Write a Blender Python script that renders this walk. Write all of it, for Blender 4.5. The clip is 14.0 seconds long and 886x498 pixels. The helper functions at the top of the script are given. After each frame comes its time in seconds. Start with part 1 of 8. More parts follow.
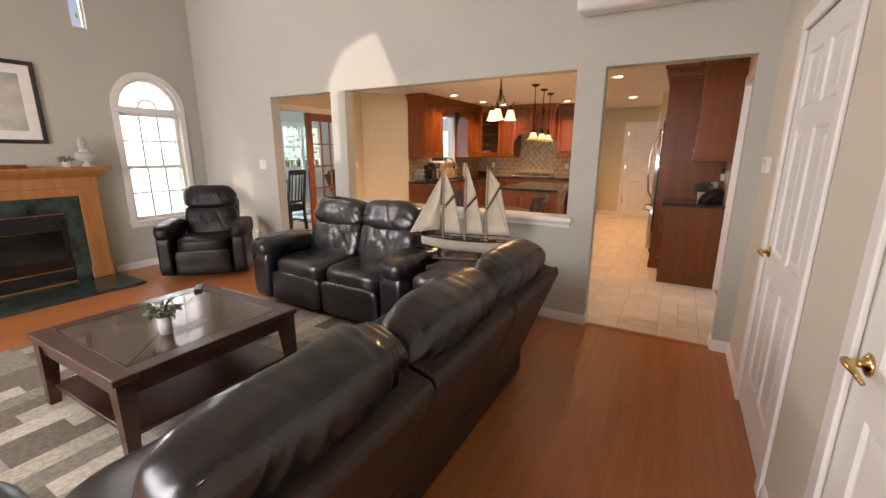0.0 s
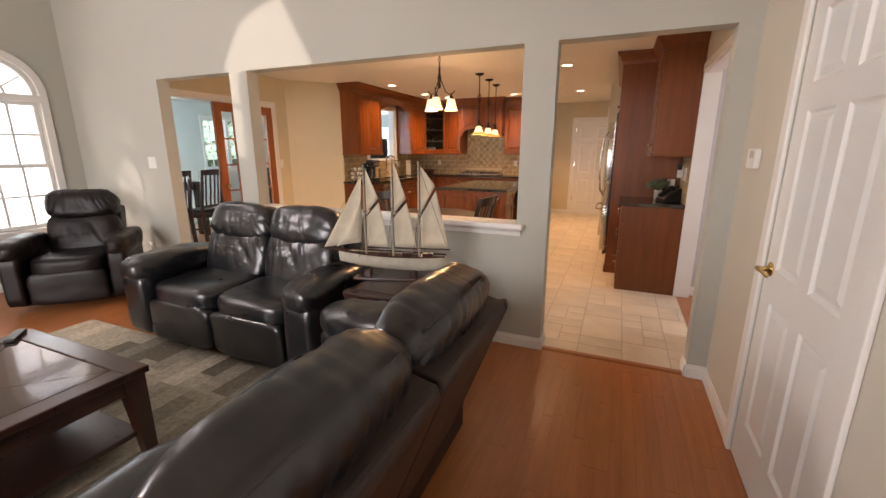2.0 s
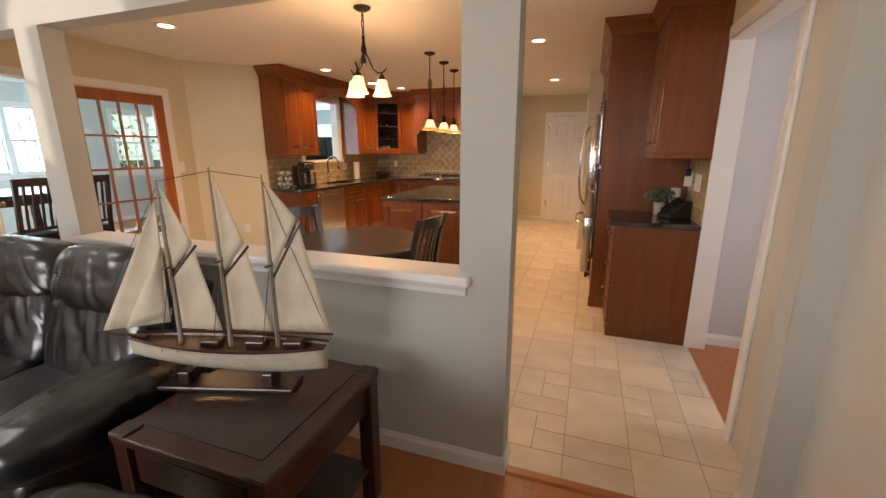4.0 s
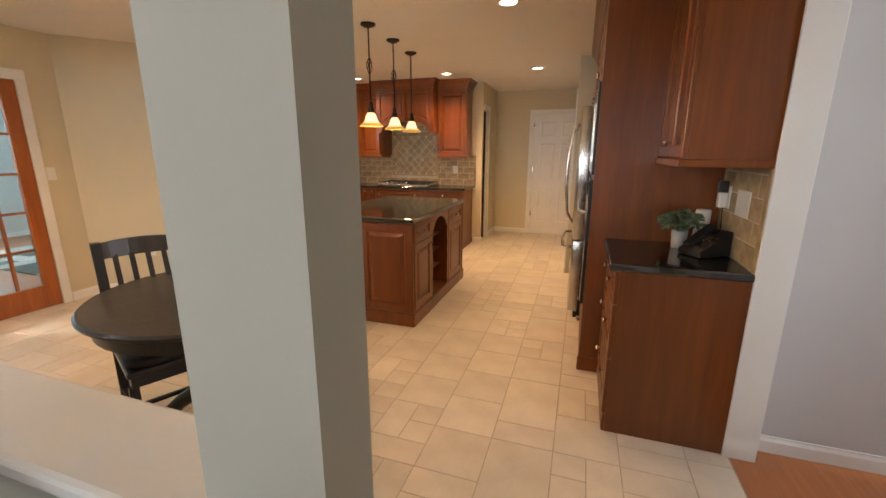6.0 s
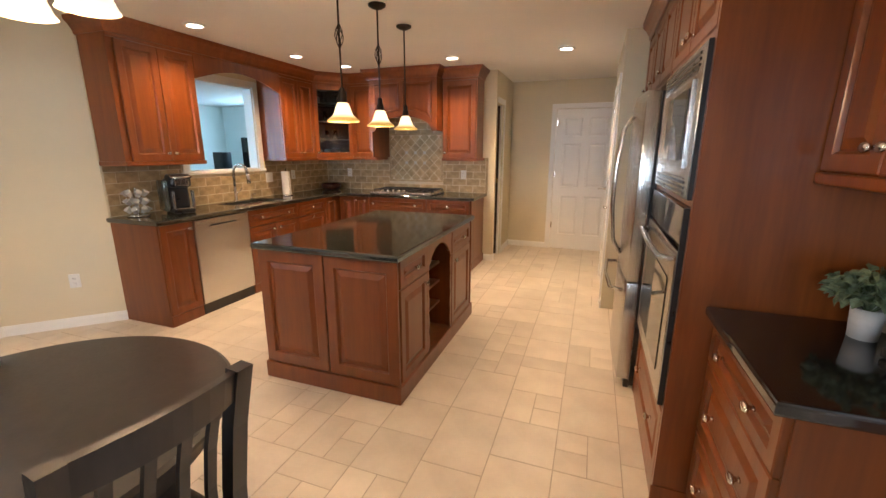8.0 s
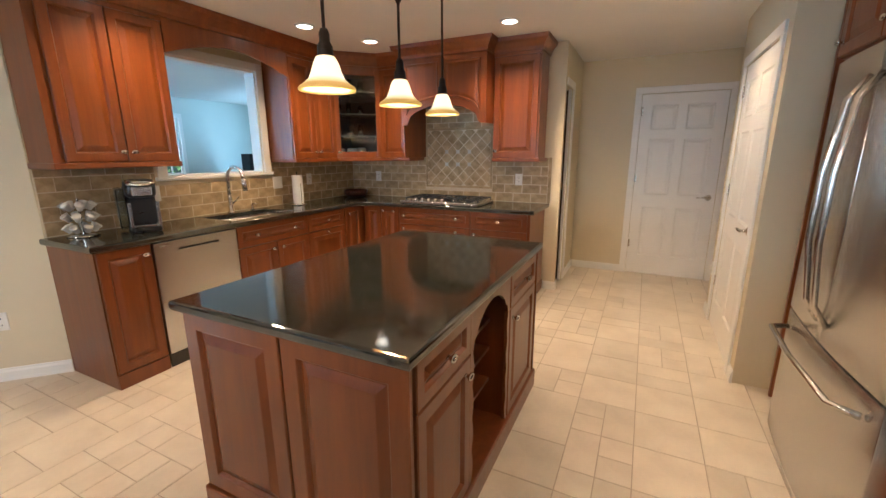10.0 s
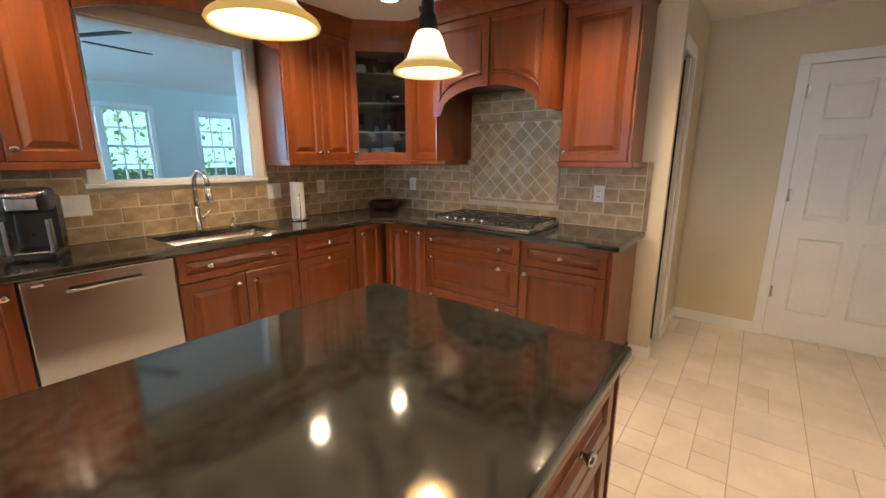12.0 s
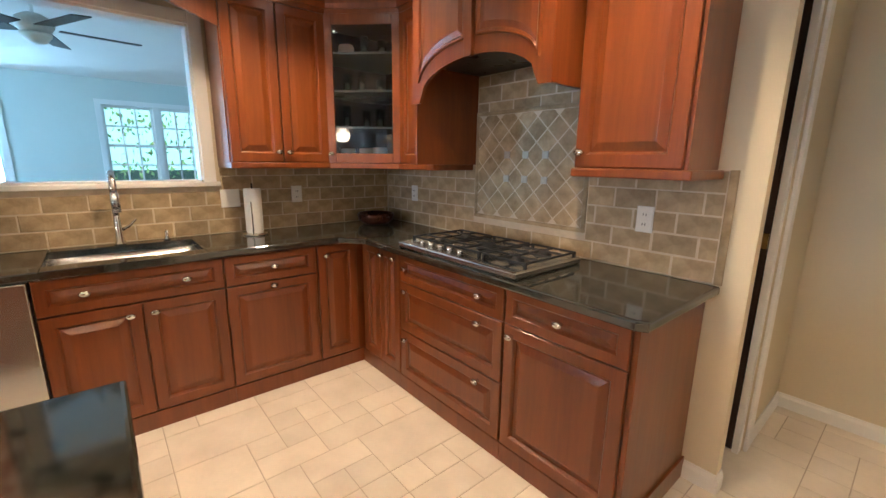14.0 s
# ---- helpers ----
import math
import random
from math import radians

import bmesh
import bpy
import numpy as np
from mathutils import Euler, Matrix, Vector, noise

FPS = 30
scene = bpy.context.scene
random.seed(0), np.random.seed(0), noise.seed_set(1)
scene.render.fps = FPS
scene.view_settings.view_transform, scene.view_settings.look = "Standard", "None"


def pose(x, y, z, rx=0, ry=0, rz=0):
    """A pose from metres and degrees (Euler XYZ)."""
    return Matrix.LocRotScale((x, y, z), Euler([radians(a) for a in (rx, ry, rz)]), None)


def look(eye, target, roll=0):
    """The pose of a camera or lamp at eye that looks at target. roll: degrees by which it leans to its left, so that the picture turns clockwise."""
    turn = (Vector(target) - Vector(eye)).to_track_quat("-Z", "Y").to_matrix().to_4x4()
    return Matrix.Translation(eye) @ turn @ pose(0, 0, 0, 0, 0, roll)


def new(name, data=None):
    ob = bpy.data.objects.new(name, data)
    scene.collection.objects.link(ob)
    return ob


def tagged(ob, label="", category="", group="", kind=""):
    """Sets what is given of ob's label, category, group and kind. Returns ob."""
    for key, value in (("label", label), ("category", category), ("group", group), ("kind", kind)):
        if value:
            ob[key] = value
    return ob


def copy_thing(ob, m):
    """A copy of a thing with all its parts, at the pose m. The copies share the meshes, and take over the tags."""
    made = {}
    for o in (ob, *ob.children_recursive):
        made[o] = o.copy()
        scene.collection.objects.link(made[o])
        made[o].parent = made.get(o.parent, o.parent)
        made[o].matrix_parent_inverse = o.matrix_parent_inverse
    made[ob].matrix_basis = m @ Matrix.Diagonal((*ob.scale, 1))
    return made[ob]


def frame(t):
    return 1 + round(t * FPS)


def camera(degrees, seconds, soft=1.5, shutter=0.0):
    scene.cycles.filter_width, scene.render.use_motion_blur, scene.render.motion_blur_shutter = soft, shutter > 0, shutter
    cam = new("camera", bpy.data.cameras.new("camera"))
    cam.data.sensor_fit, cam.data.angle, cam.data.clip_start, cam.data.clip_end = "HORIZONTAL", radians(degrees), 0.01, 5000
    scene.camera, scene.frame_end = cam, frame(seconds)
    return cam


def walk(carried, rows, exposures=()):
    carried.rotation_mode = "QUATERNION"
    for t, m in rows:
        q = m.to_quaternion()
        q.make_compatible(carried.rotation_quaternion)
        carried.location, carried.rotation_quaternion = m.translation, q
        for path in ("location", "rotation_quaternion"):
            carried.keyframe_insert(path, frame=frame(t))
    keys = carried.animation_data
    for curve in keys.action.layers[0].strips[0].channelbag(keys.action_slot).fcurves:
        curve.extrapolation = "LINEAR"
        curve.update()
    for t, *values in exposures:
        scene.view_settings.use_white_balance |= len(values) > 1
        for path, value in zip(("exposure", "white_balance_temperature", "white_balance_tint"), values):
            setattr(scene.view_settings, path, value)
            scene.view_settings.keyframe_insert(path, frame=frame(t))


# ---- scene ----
cam = camera(94.6, 14.0)
PATH = [
    (0, (0.329, 0.249, 1.454), (-0.632, 1.941, 0.991), 0.2),
    (0.5, (0.315, 0.281, 1.438), (-0.575, 2.011, 0.973), 0.2),
    (1, (0.265, 0.433, 1.421), (-0.573, 2.188, 0.953), 0.2),
    (1.5, (0.218, 0.681, 1.431), (-0.58, 2.454, 0.962), 0.1),
    (2, (0.176, 0.917, 1.42), (-0.582, 2.708, 0.95), 0.1),
    (2.5, (0.088, 1.22, 1.431), (-0.632, 3.026, 0.962), 0.1),
    (3, (0.038, 1.507, 1.412), (-0.652, 3.324, 0.941), 0.1),
    (3.2, (0.03, 1.647, 1.431), (-0.65, 3.465, 0.951), -0.0),
    (5.5, (0.025, 3.046, 1.427), (-0.587, 4.893, 0.965), 0.3),
    (6, (0.042, 3.354, 1.428), (-0.573, 5.2, 0.965), 0.2),
    (6.5, (0.03, 3.626, 1.457), (-0.595, 5.466, 0.985), -0.2),
    (7, (0.013, 3.937, 1.462), (-0.62, 5.775, 0.992), -0.1),
    (7.5, (-0.062, 4.149, 1.452), (-0.703, 5.986, 0.986), 0.1),
    (8, (-0.224, 4.362, 1.465), (-0.887, 6.19, 0.997), 0.1),
    (8.5, (-0.397, 4.579, 1.454), (-1.093, 6.395, 0.987), 0.1),
    (11, (-0.805, 6.083, 1.417), (-1.805, 7.756, 0.968), -0.2),
    (11.5, (-0.895, 6.385, 1.413), (-1.979, 8.006, 0.968), -0.0),
    (12, (-0.964, 6.691, 1.405), (-2.151, 8.239, 0.965), 0.1),
    (12.5, (-1.012, 6.959, 1.394), (-2.287, 8.441, 0.97), 0.2),
    (13, (-1.064, 7.225, 1.372), (-2.408, 8.644, 0.949), 0.6),
    (13.5, (-1.04, 7.545, 1.38), (-2.477, 8.872, 0.955), 0.7),
    (14, (-1.041, 7.80, 1.398), (-2.54, 9.06, 0.975), 0.7),
]
EXPOSURES = [(0.0, -0.22, 7350, 24), (3.0, -0.27, 7450, 24), (5.5, -0.56, 7000, 15), (6.5, -0.20, 6500, 13), (8.0, -0.10, 5700, 10), (11.0, -0.31, 5200, 6), (14.0, -0.19, 5000, 5)]
walk(cam, [(t, look(eye, target, roll)) for t, eye, target, roll in PATH], EXPOSURES)

# ---- world, sun and large lights ----
SUN_WAY = Vector((0.9, 0.42, -0.5)).normalized()
world = bpy.data.worlds.new("sky")
scene.world = world
world.use_nodes = True
wn = world.node_tree.nodes
wn.clear()
sky = wn.new("ShaderNodeTexSky")
sky.sky_type = "NISHITA"
sky.sun_disc = False
sky.sun_elevation = math.asin(-SUN_WAY.z)
sky.sun_rotation = math.atan2(-SUN_WAY.x, -SUN_WAY.y)
bgn = wn.new("ShaderNodeBackground")
bgn.inputs["Strength"].default_value = 0.12
won = wn.new("ShaderNodeOutputWorld")
world.node_tree.links.new(sky.outputs[0], bgn.inputs["Color"])
world.node_tree.links.new(bgn.outputs[0], won.inputs["Surface"])

sun_data = bpy.data.lights.new("sun", "SUN")
sun_data.energy, sun_data.angle, sun_data.color = 5.0, radians(0.5), (1.0, 0.95, 0.86)
sun = new("sun", sun_data)
sun.matrix_world = look((-30, -14, 16), Vector((-30, -14, 16)) + SUN_WAY)

DAY = (0.90, 0.95, 1.0)
SKYBLUE = (0.50, 0.80, 1.0)
WARM = (1.0, 0.63, 0.32)


def window_light(x, y, z, toward, w, h, watts, colour=DAY):
    d = bpy.data.lights.new("window_light", "AREA")
    d.shape, d.size, d.size_y, d.energy, d.color = "RECTANGLE", w, h, watts, colour
    ob = new("window_light", d)
    ob.matrix_world = look((x, y, z), (x + toward[0], y + toward[1], z + toward[2]))
    return ob


window_light(-5.66, 2.35, 3.7, (1, 0, -0.5), 0.45, 1.0, 45)
window_light(-5.66, -0.22, 2.97, (1, 0.25, -0.4), 0.6, 0.33, 115)
# living-room fill from behind, in a made-up back window
window_light(-2.2, -2.98, 1.6, (-0.5, 1, -0.85), 3.2, 2.0, 360, (0.86, 0.94, 1.0))
window_light(-5.82, 3.105, 1.45, (1, 0, 0), 0.8, 1.75, 14)
window_light(-9.1, 6.32, 1.57, (1, 0, 0), 1.1, 1.05, 135, SKYBLUE)
window_light(-7.0, 12.52, 1.57, (0, -1, 0), 1.15, 1.05, 105, SKYBLUE)
# added to brighten the sunroom, through an unseen south window
window_light(-7.15, 3.72, 1.4, (0, 1, 0), 0.85, 1.25, 200, SKYBLUE)
# hallway fill, added; the end opening it shines from is made up
window_light(2.9, 4.9, 1.6, (-1, 0, 0), 1.2, 1.4, 30)


def can_lamp(x, y, watts):
    d = bpy.data.lights.new("downlight", "SPOT")
    d.energy, d.spot_size, d.spot_blend, d.shadow_soft_size, d.color = watts, radians(130), 0.8, 0.035, WARM
    ob = new("downlight", d)
    ob.location = (x, y, 2.405)


def bulb(x, y, z, watts, radius=0.03):
    d = bpy.data.lights.new("bulb", "POINT")
    d.energy, d.shadow_soft_size, d.color = watts, radius, WARM
    new("bulb", d).location = (x, y, z)


CANS = [(-3.33, 7.07), (-3.30, 8.25), (-3.10, 8.88), (-1.76, 8.88), (-0.57, 8.86), (-0.53, 6.48), (-3.42, 4.95)]
for cx, cy in CANS:
    can_lamp(cx, cy, 92 if cx > -2 and cy > 8 else 72)
PENDANTS = [(-1.70, 6.63), (-1.718, 7.14), (-1.757, 7.655)]
for px, py in PENDANTS:
    bulb(px, py, 1.665, 18)
CHAND = (-1.64, 5.105)
bulb(CHAND[0], CHAND[1], 1.80, 48, 0.12)


# ---- materials ----
def mat_nodes(name):
    m = bpy.data.materials.new(name)
    m.use_nodes = True
    nt = m.node_tree
    return m, nt, nt.nodes["Principled BSDF"]


def surface(name, colour, rough=0.5, metal=0.0, vary=0.12, scale=6.0, bump=0.1, bump_scale=60.0, rough_vary=0.1, coat=0.0, per_object=0.0, stretch=(1, 1, 1), second=None, detail=6.0, spec=None, relief=0.004):
    """A solid with two scales of variation in colour, roughness and relief."""
    m, nt, b = mat_nodes(name)
    n, l = nt.nodes, nt.links
    tc = n.new("ShaderNodeTexCoord")
    mp = n.new("ShaderNodeMapping")
    mp.inputs["Scale"].default_value = stretch
    l.new(tc.outputs["Object"], mp.inputs["Vector"])
    n1 = n.new("ShaderNodeTexNoise")
    n1.inputs["Scale"].default_value, n1.inputs["Detail"].default_value = scale, detail
    n2 = n.new("ShaderNodeTexNoise")
    n2.inputs["Scale"].default_value, n2.inputs["Detail"].default_value = bump_scale, 4.0
    l.new(mp.outputs[0], n1.inputs["Vector"])
    l.new(mp.outputs[0], n2.inputs["Vector"])
    ramp = n.new("ShaderNodeValToRGB")
    lo = [c * (1 - vary) for c in colour]
    hi = [min(1, c * (1 + vary)) for c in (second or colour)]
    ramp.color_ramp.elements[0].position, ramp.color_ramp.elements[1].position = 0.3, 0.7
    ramp.color_ramp.elements[0].color = (*lo, 1)
    ramp.color_ramp.elements[1].color = (*hi, 1)
    l.new(n1.outputs["Fac"], ramp.inputs["Fac"])
    col = ramp.outputs["Color"]
    mix = n.new("ShaderNodeMixRGB")
    mix.blend_type = "MULTIPLY"
    mix.inputs["Fac"].default_value = min(1.0, vary * 1.5)
    l.new(col, mix.inputs["Color1"])
    l.new(n2.outputs["Fac"], mix.inputs["Color2"])
    col = mix.outputs["Color"]
    if per_object > 0:
        oi = n.new("ShaderNodeObjectInfo")
        mr = n.new("ShaderNodeMapRange")
        mr.inputs["To Min"].default_value, mr.inputs["To Max"].default_value = 1 - per_object, 1 + per_object
        l.new(oi.outputs["Random"], mr.inputs["Value"])
        hs = n.new("ShaderNodeHueSaturation")
        l.new(mr.outputs[0], hs.inputs["Value"])
        l.new(col, hs.inputs["Color"])
        col = hs.outputs["Color"]
    l.new(col, b.inputs["Base Color"])
    rr = n.new("ShaderNodeMapRange")
    rr.inputs["To Min"].default_value, rr.inputs["To Max"].default_value = max(0.02, rough - rough_vary), min(1, rough + rough_vary)
    l.new(n1.outputs["Fac"], rr.inputs["Value"])
    l.new(rr.outputs[0], b.inputs["Roughness"])
    b.inputs["Metallic"].default_value = metal
    b.inputs["Coat Weight"].default_value = coat
    b.inputs["Coat Roughness"].default_value = 0.15
    if spec is not None:
        b.inputs["Specular IOR Level"].default_value = spec
    if bump > 0:
        bp = n.new("ShaderNodeBump")
        bp.inputs["Strength"].default_value, bp.inputs["Distance"].default_value = bump, relief
        l.new(n2.outputs["Fac"], bp.inputs["Height"])
        l.new(bp.outputs[0], b.inputs["Normal"])
    return m


def wood(name, dark, light, rough=0.35, stretch=(9, 9, 0.7), coat=0.25, per_object=0.0, island=0.0, bump=0.08):
    """Stained wood: long grain along the local axis with the small stretch."""
    m, nt, b = mat_nodes(name)
    n, l = nt.nodes, nt.links
    tc = n.new("ShaderNodeTexCoord")
    mp = n.new("ShaderNodeMapping")
    mp.inputs["Scale"].default_value = stretch
    l.new(tc.outputs["Object"], mp.inputs["Vector"])
    vec = mp.outputs[0]
    rnd = None
    if per_object > 0 or island > 0:
        if per_object > 0:
            rnd = n.new("ShaderNodeObjectInfo").outputs["Random"]
        else:
            rnd = n.new("ShaderNodeNewGeometry").outputs["Random Per Island"]
        add = n.new("ShaderNodeVectorMath")
        add.operation = "ADD"
        sc = n.new("ShaderNodeMath")
        sc.operation = "MULTIPLY"
        sc.inputs[1].default_value = 37.0
        l.new(rnd, sc.inputs[0])
        l.new(vec, add.inputs[0])
        l.new(sc.outputs[0], add.inputs[1])
        vec = add.outputs[0]
    n1 = n.new("ShaderNodeTexNoise")
    n1.inputs["Scale"].default_value, n1.inputs["Detail"].default_value, n1.inputs["Distortion"].default_value = 1.6, 8.0, 0.6
    n2 = n.new("ShaderNodeTexNoise")
    n2.inputs["Scale"].default_value, n2.inputs["Detail"].default_value = 9.0, 5.0
    l.new(vec, n1.inputs["Vector"])
    l.new(vec, n2.inputs["Vector"])
    mx = n.new("ShaderNodeMixRGB")
    mx.inputs["Fac"].default_value = 0.35
    l.new(n1.outputs["Fac"], mx.inputs["Color1"])
    l.new(n2.outputs["Fac"], mx.inputs["Color2"])
    ramp = n.new("ShaderNodeValToRGB")
    ramp.color_ramp.elements[0].position, ramp.color_ramp.elements[1].position = 0.32, 0.68
    ramp.color_ramp.elements[0].color, ramp.color_ramp.elements[1].color = (*dark, 1), (*light, 1)
    l.new(mx.outputs[0], ramp.inputs["Fac"])
    col = ramp.outputs["Color"]
    if rnd is not None:
        mr = n.new("ShaderNodeMapRange")
        k = per_object or island
        mr.inputs["To Min"].default_value, mr.inputs["To Max"].default_value = 1 - k, 1 + k
        l.new(rnd, mr.inputs["Value"])
        hs = n.new("ShaderNodeHueSaturation")
        l.new(mr.outputs[0], hs.inputs["Value"])
        l.new(col, hs.inputs["Color"])
        col = hs.outputs["Color"]
    l.new(col, b.inputs["Base Color"])
    rr = n.new("ShaderNodeMapRange")
    rr.inputs["To Min"].default_value, rr.inputs["To Max"].default_value = rough - 0.08, rough + 0.1
    l.new(n2.outputs["Fac"], rr.inputs["Value"])
    l.new(rr.outputs[0], b.inputs["Roughness"])
    b.inputs["Coat Weight"].default_value, b.inputs["Coat Roughness"].default_value = coat, 0.2
    bp = n.new("ShaderNodeBump")
    bp.inputs["Strength"].default_value, bp.inputs["Distance"].default_value = bump, 0.002
    l.new(n2.outputs["Fac"], bp.inputs["Height"])
    l.new(bp.outputs[0], b.inputs["Normal"])
    return m


def granite(name):
    m, nt, b = mat_nodes(name)
    n, l = nt.nodes, nt.links
    tc = n.new("ShaderNodeTexCoord")
    vo = n.new("ShaderNodeTexVoronoi")
    vo.inputs["Scale"].default_value = 120.0
    ns = n.new("ShaderNodeTexNoise")
    ns.inputs["Scale"].default_value, ns.inputs["Detail"].default_value = 34.0, 6.0
    l.new(tc.outputs["Object"], vo.inputs["Vector"])
    l.new(tc.outputs["Object"], ns.inputs["Vector"])
    r1 = n.new("ShaderNodeValToRGB")
    e = r1.color_ramp.elements
    e[0].position, e[0].color = 0.38, (0.009, 0.010, 0.009, 1)
    e[1].position, e[1].color = 0.60, (0.046, 0.044, 0.035, 1)
    x = e.new(0.78)
    x.color = (0.066, 0.059, 0.046, 1)
    l.new(ns.outputs["Fac"], r1.inputs["Fac"])
    r2 = n.new("ShaderNodeValToRGB")
    r2.color_ramp.elements[0].position, r2.color_ramp.elements[0].color = 0.05, (0.9, 1.0, 1.0, 1)
    r2.color_ramp.elements[1].position, r2.color_ramp.elements[1].color = 0.95, (0.25, 0.28, 0.27, 1)
    l.new(vo.outputs["Color"], r2.inputs["Fac"])
    mx = n.new("ShaderNodeMixRGB")
    mx.blend_type = "MULTIPLY"
    mx.inputs["Fac"].default_value = 0.7
    l.new(r1.outputs[0], mx.inputs["Color1"])
    l.new(r2.outputs[0], mx.inputs["Color2"])
    l.new(mx.outputs[0], b.inputs["Base Color"])
    rr = n.new("ShaderNodeMapRange")
    rr.inputs["To Min"].default_value, rr.inputs["To Max"].default_value = 0.06, 0.10
    l.new(ns.outputs["Fac"], rr.inputs["Value"])
    l.new(rr.outputs[0], b.inputs["Roughness"])
    b.inputs["IOR"].default_value = 2.0
    return m


def glass(name, tint=(1, 1, 1), rough=0.0):
    m, nt, b = mat_nodes(name)
    b.inputs["Base Color"].default_value = (*tint, 1)
    b.inputs["Transmission Weight"].default_value = 1.0
    b.inputs["Roughness"].default_value = rough
    b.inputs["IOR"].default_value = 1.45
    return m


def glow(name, colour, strength, base=(0.9, 0.85, 0.75)):
    m, nt, b = mat_nodes(name)
    b.inputs["Base Color"].default_value = (*base, 1)
    b.inputs["Emission Color"].default_value = (*colour, 1)
    b.inputs["Emission Strength"].default_value = strength
    b.inputs["Roughness"].default_value = 0.4
    return m


# living and kitchen walls share a paint; lighting is put into their tones
M_WALL_L = surface("wall_paint_daylit", (0.485, 0.485, 0.43), 0.75, vary=0.03, scale=1.5, bump=0.06, bump_scale=220)
# lighter, warmer tone for the right-hand wall
M_WALL_R = surface("right_wall_paint", (0.60, 0.56, 0.475), 0.72, vary=0.03, scale=1.5, bump=0.06, bump_scale=220)
M_WALL_K = surface("wall_paint_lamplit", (0.64, 0.565, 0.40), 0.7, vary=0.03, scale=1.5, bump=0.06, bump_scale=220)
M_WALL_S = surface("sunroom_wall_paint", (0.62, 0.66, 0.62), 0.75, vary=0.03, scale=1.5, bump=0.05, bump_scale=220)
M_WALL_H = surface("hallway_wall_paint", (0.57, 0.555, 0.555), 0.75, vary=0.03, scale=1.5, bump=0.05, bump_scale=220)
M_CEIL = surface("ceiling_paint", (0.80, 0.78, 0.74), 0.85, vary=0.02, scale=2, bump=0.1, bump_scale=160)
M_TRIM = surface("white_gloss_paint", (0.80, 0.79, 0.76), 0.38, vary=0.03, scale=3, bump=0.03, bump_scale=90)
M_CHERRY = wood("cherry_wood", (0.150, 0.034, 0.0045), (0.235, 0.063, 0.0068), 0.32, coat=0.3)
# the same cherry about a fifth darker, for base units and island
M_CHERRY_B = wood("cherry_wood_darker", (0.118, 0.027, 0.0040), (0.188, 0.050, 0.0058), 0.34, coat=0.3)
M_OAK = wood("honey_oak", (0.30, 0.12, 0.035), (0.46, 0.21, 0.07), 0.4)
M_DOORWOOD = wood("stained_fir", (0.28, 0.075, 0.018), (0.42, 0.13, 0.035), 0.35)
# espresso wood, and the shaded back of the corner cabinet
M_DARKWOOD_SHADE = wood("dark_wood_and_shade", (0.018, 0.008, 0.006), (0.045, 0.018, 0.012), 0.3, coat=0.4)
M_BLACKWOOD = wood("black_stained_wood", (0.010, 0.009, 0.009), (0.026, 0.022, 0.021), 0.34, coat=0.35)
M_BROWNWOOD = wood("brown_mahogany", (0.028, 0.009, 0.006), (0.058, 0.018, 0.011), 0.30, stretch=(1.2, 7, 7), coat=0.3, bump=0.03)
M_FLOORWOOD = wood("oak_strip_floor", (0.36, 0.120, 0.038), (0.46, 0.175, 0.060), 0.34, stretch=(20, 1.4, 20), coat=0.12, per_object=0.06)
M_FLOORWOOD_J = wood("oak_strip_floor_far", (0.36, 0.120, 0.038), (0.46, 0.175, 0.060), 0.34, stretch=(20, 1.4, 20), coat=0.12, island=0.06)
M_LEATHER = surface("black_leather", (0.0075, 0.008, 0.0105), 0.28, vary=0.25, scale=7, bump=0.30, bump_scale=26, rough_vary=0.02, spec=0.85, relief=0.004, stretch=(0.6, 1.3, 1.0))
M_LEATHER_D = surface("dark_brown_leather", (0.009, 0.0055, 0.006), 0.42, spec=0.35, vary=0.25, scale=9, bump=0.35, bump_scale=120, rough_vary=0.1)
M_LEATHER_BACK = surface("brown_leather_back", (0.030, 0.014, 0.010), 0.5, vary=0.25, scale=7, bump=0.3, bump_scale=150)
M_GRANITE = granite("black_granite")
M_GRANITE_D = granite("plain_black_granite")
for el in [n for n in M_GRANITE_D.node_tree.nodes if n.bl_idname == "ShaderNodeValToRGB"][0].color_ramp.elements:
    el.color = (0.012, 0.012, 0.013, 1)
M_TILE = surface("travertine_floor_tile", (0.68, 0.60, 0.495), 0.35, vary=0.06, scale=4, bump=0.03, bump_scale=45, per_object=0.07, second=(0.73, 0.66, 0.555), rough_vary=0.02)
M_GROUT = surface("tile_grout", (0.52, 0.445, 0.35), 0.8, vary=0.15, scale=20, bump=0.2, bump_scale=200)
M_SPLASH = surface("tumbled_stone_tile", (0.375, 0.275, 0.135), 0.6, vary=0.18, scale=14, bump=0.3, bump_scale=70, per_object=0.16, second=(0.46, 0.355, 0.21))
M_SPLASH_G = surface("light_grout", (0.62, 0.53, 0.38), 0.85, vary=0.1, scale=20, bump=0.2, bump_scale=200)
M_STEEL = surface("brushed_steel", (0.60, 0.60, 0.59), 0.24, metal=1.0, vary=0.03, scale=2, bump=0.0, rough_vary=0.03)
M_CHROME = surface("polished_nickel", (0.72, 0.70, 0.66), 0.16, metal=1.0, vary=0.03, scale=20, bump=0.0)
M_STEEL.node_tree.nodes["Principled BSDF"].inputs["Anisotropic"].default_value = 0.92
M_STEEL.node_tree.nodes["Principled BSDF"].inputs["Anisotropic Rotation"].default_value = 0.0
M_PEWTER = surface("dull_pewter", (0.50, 0.49, 0.43), 0.42, metal=0.6, vary=0.1, scale=30, bump=0.1)
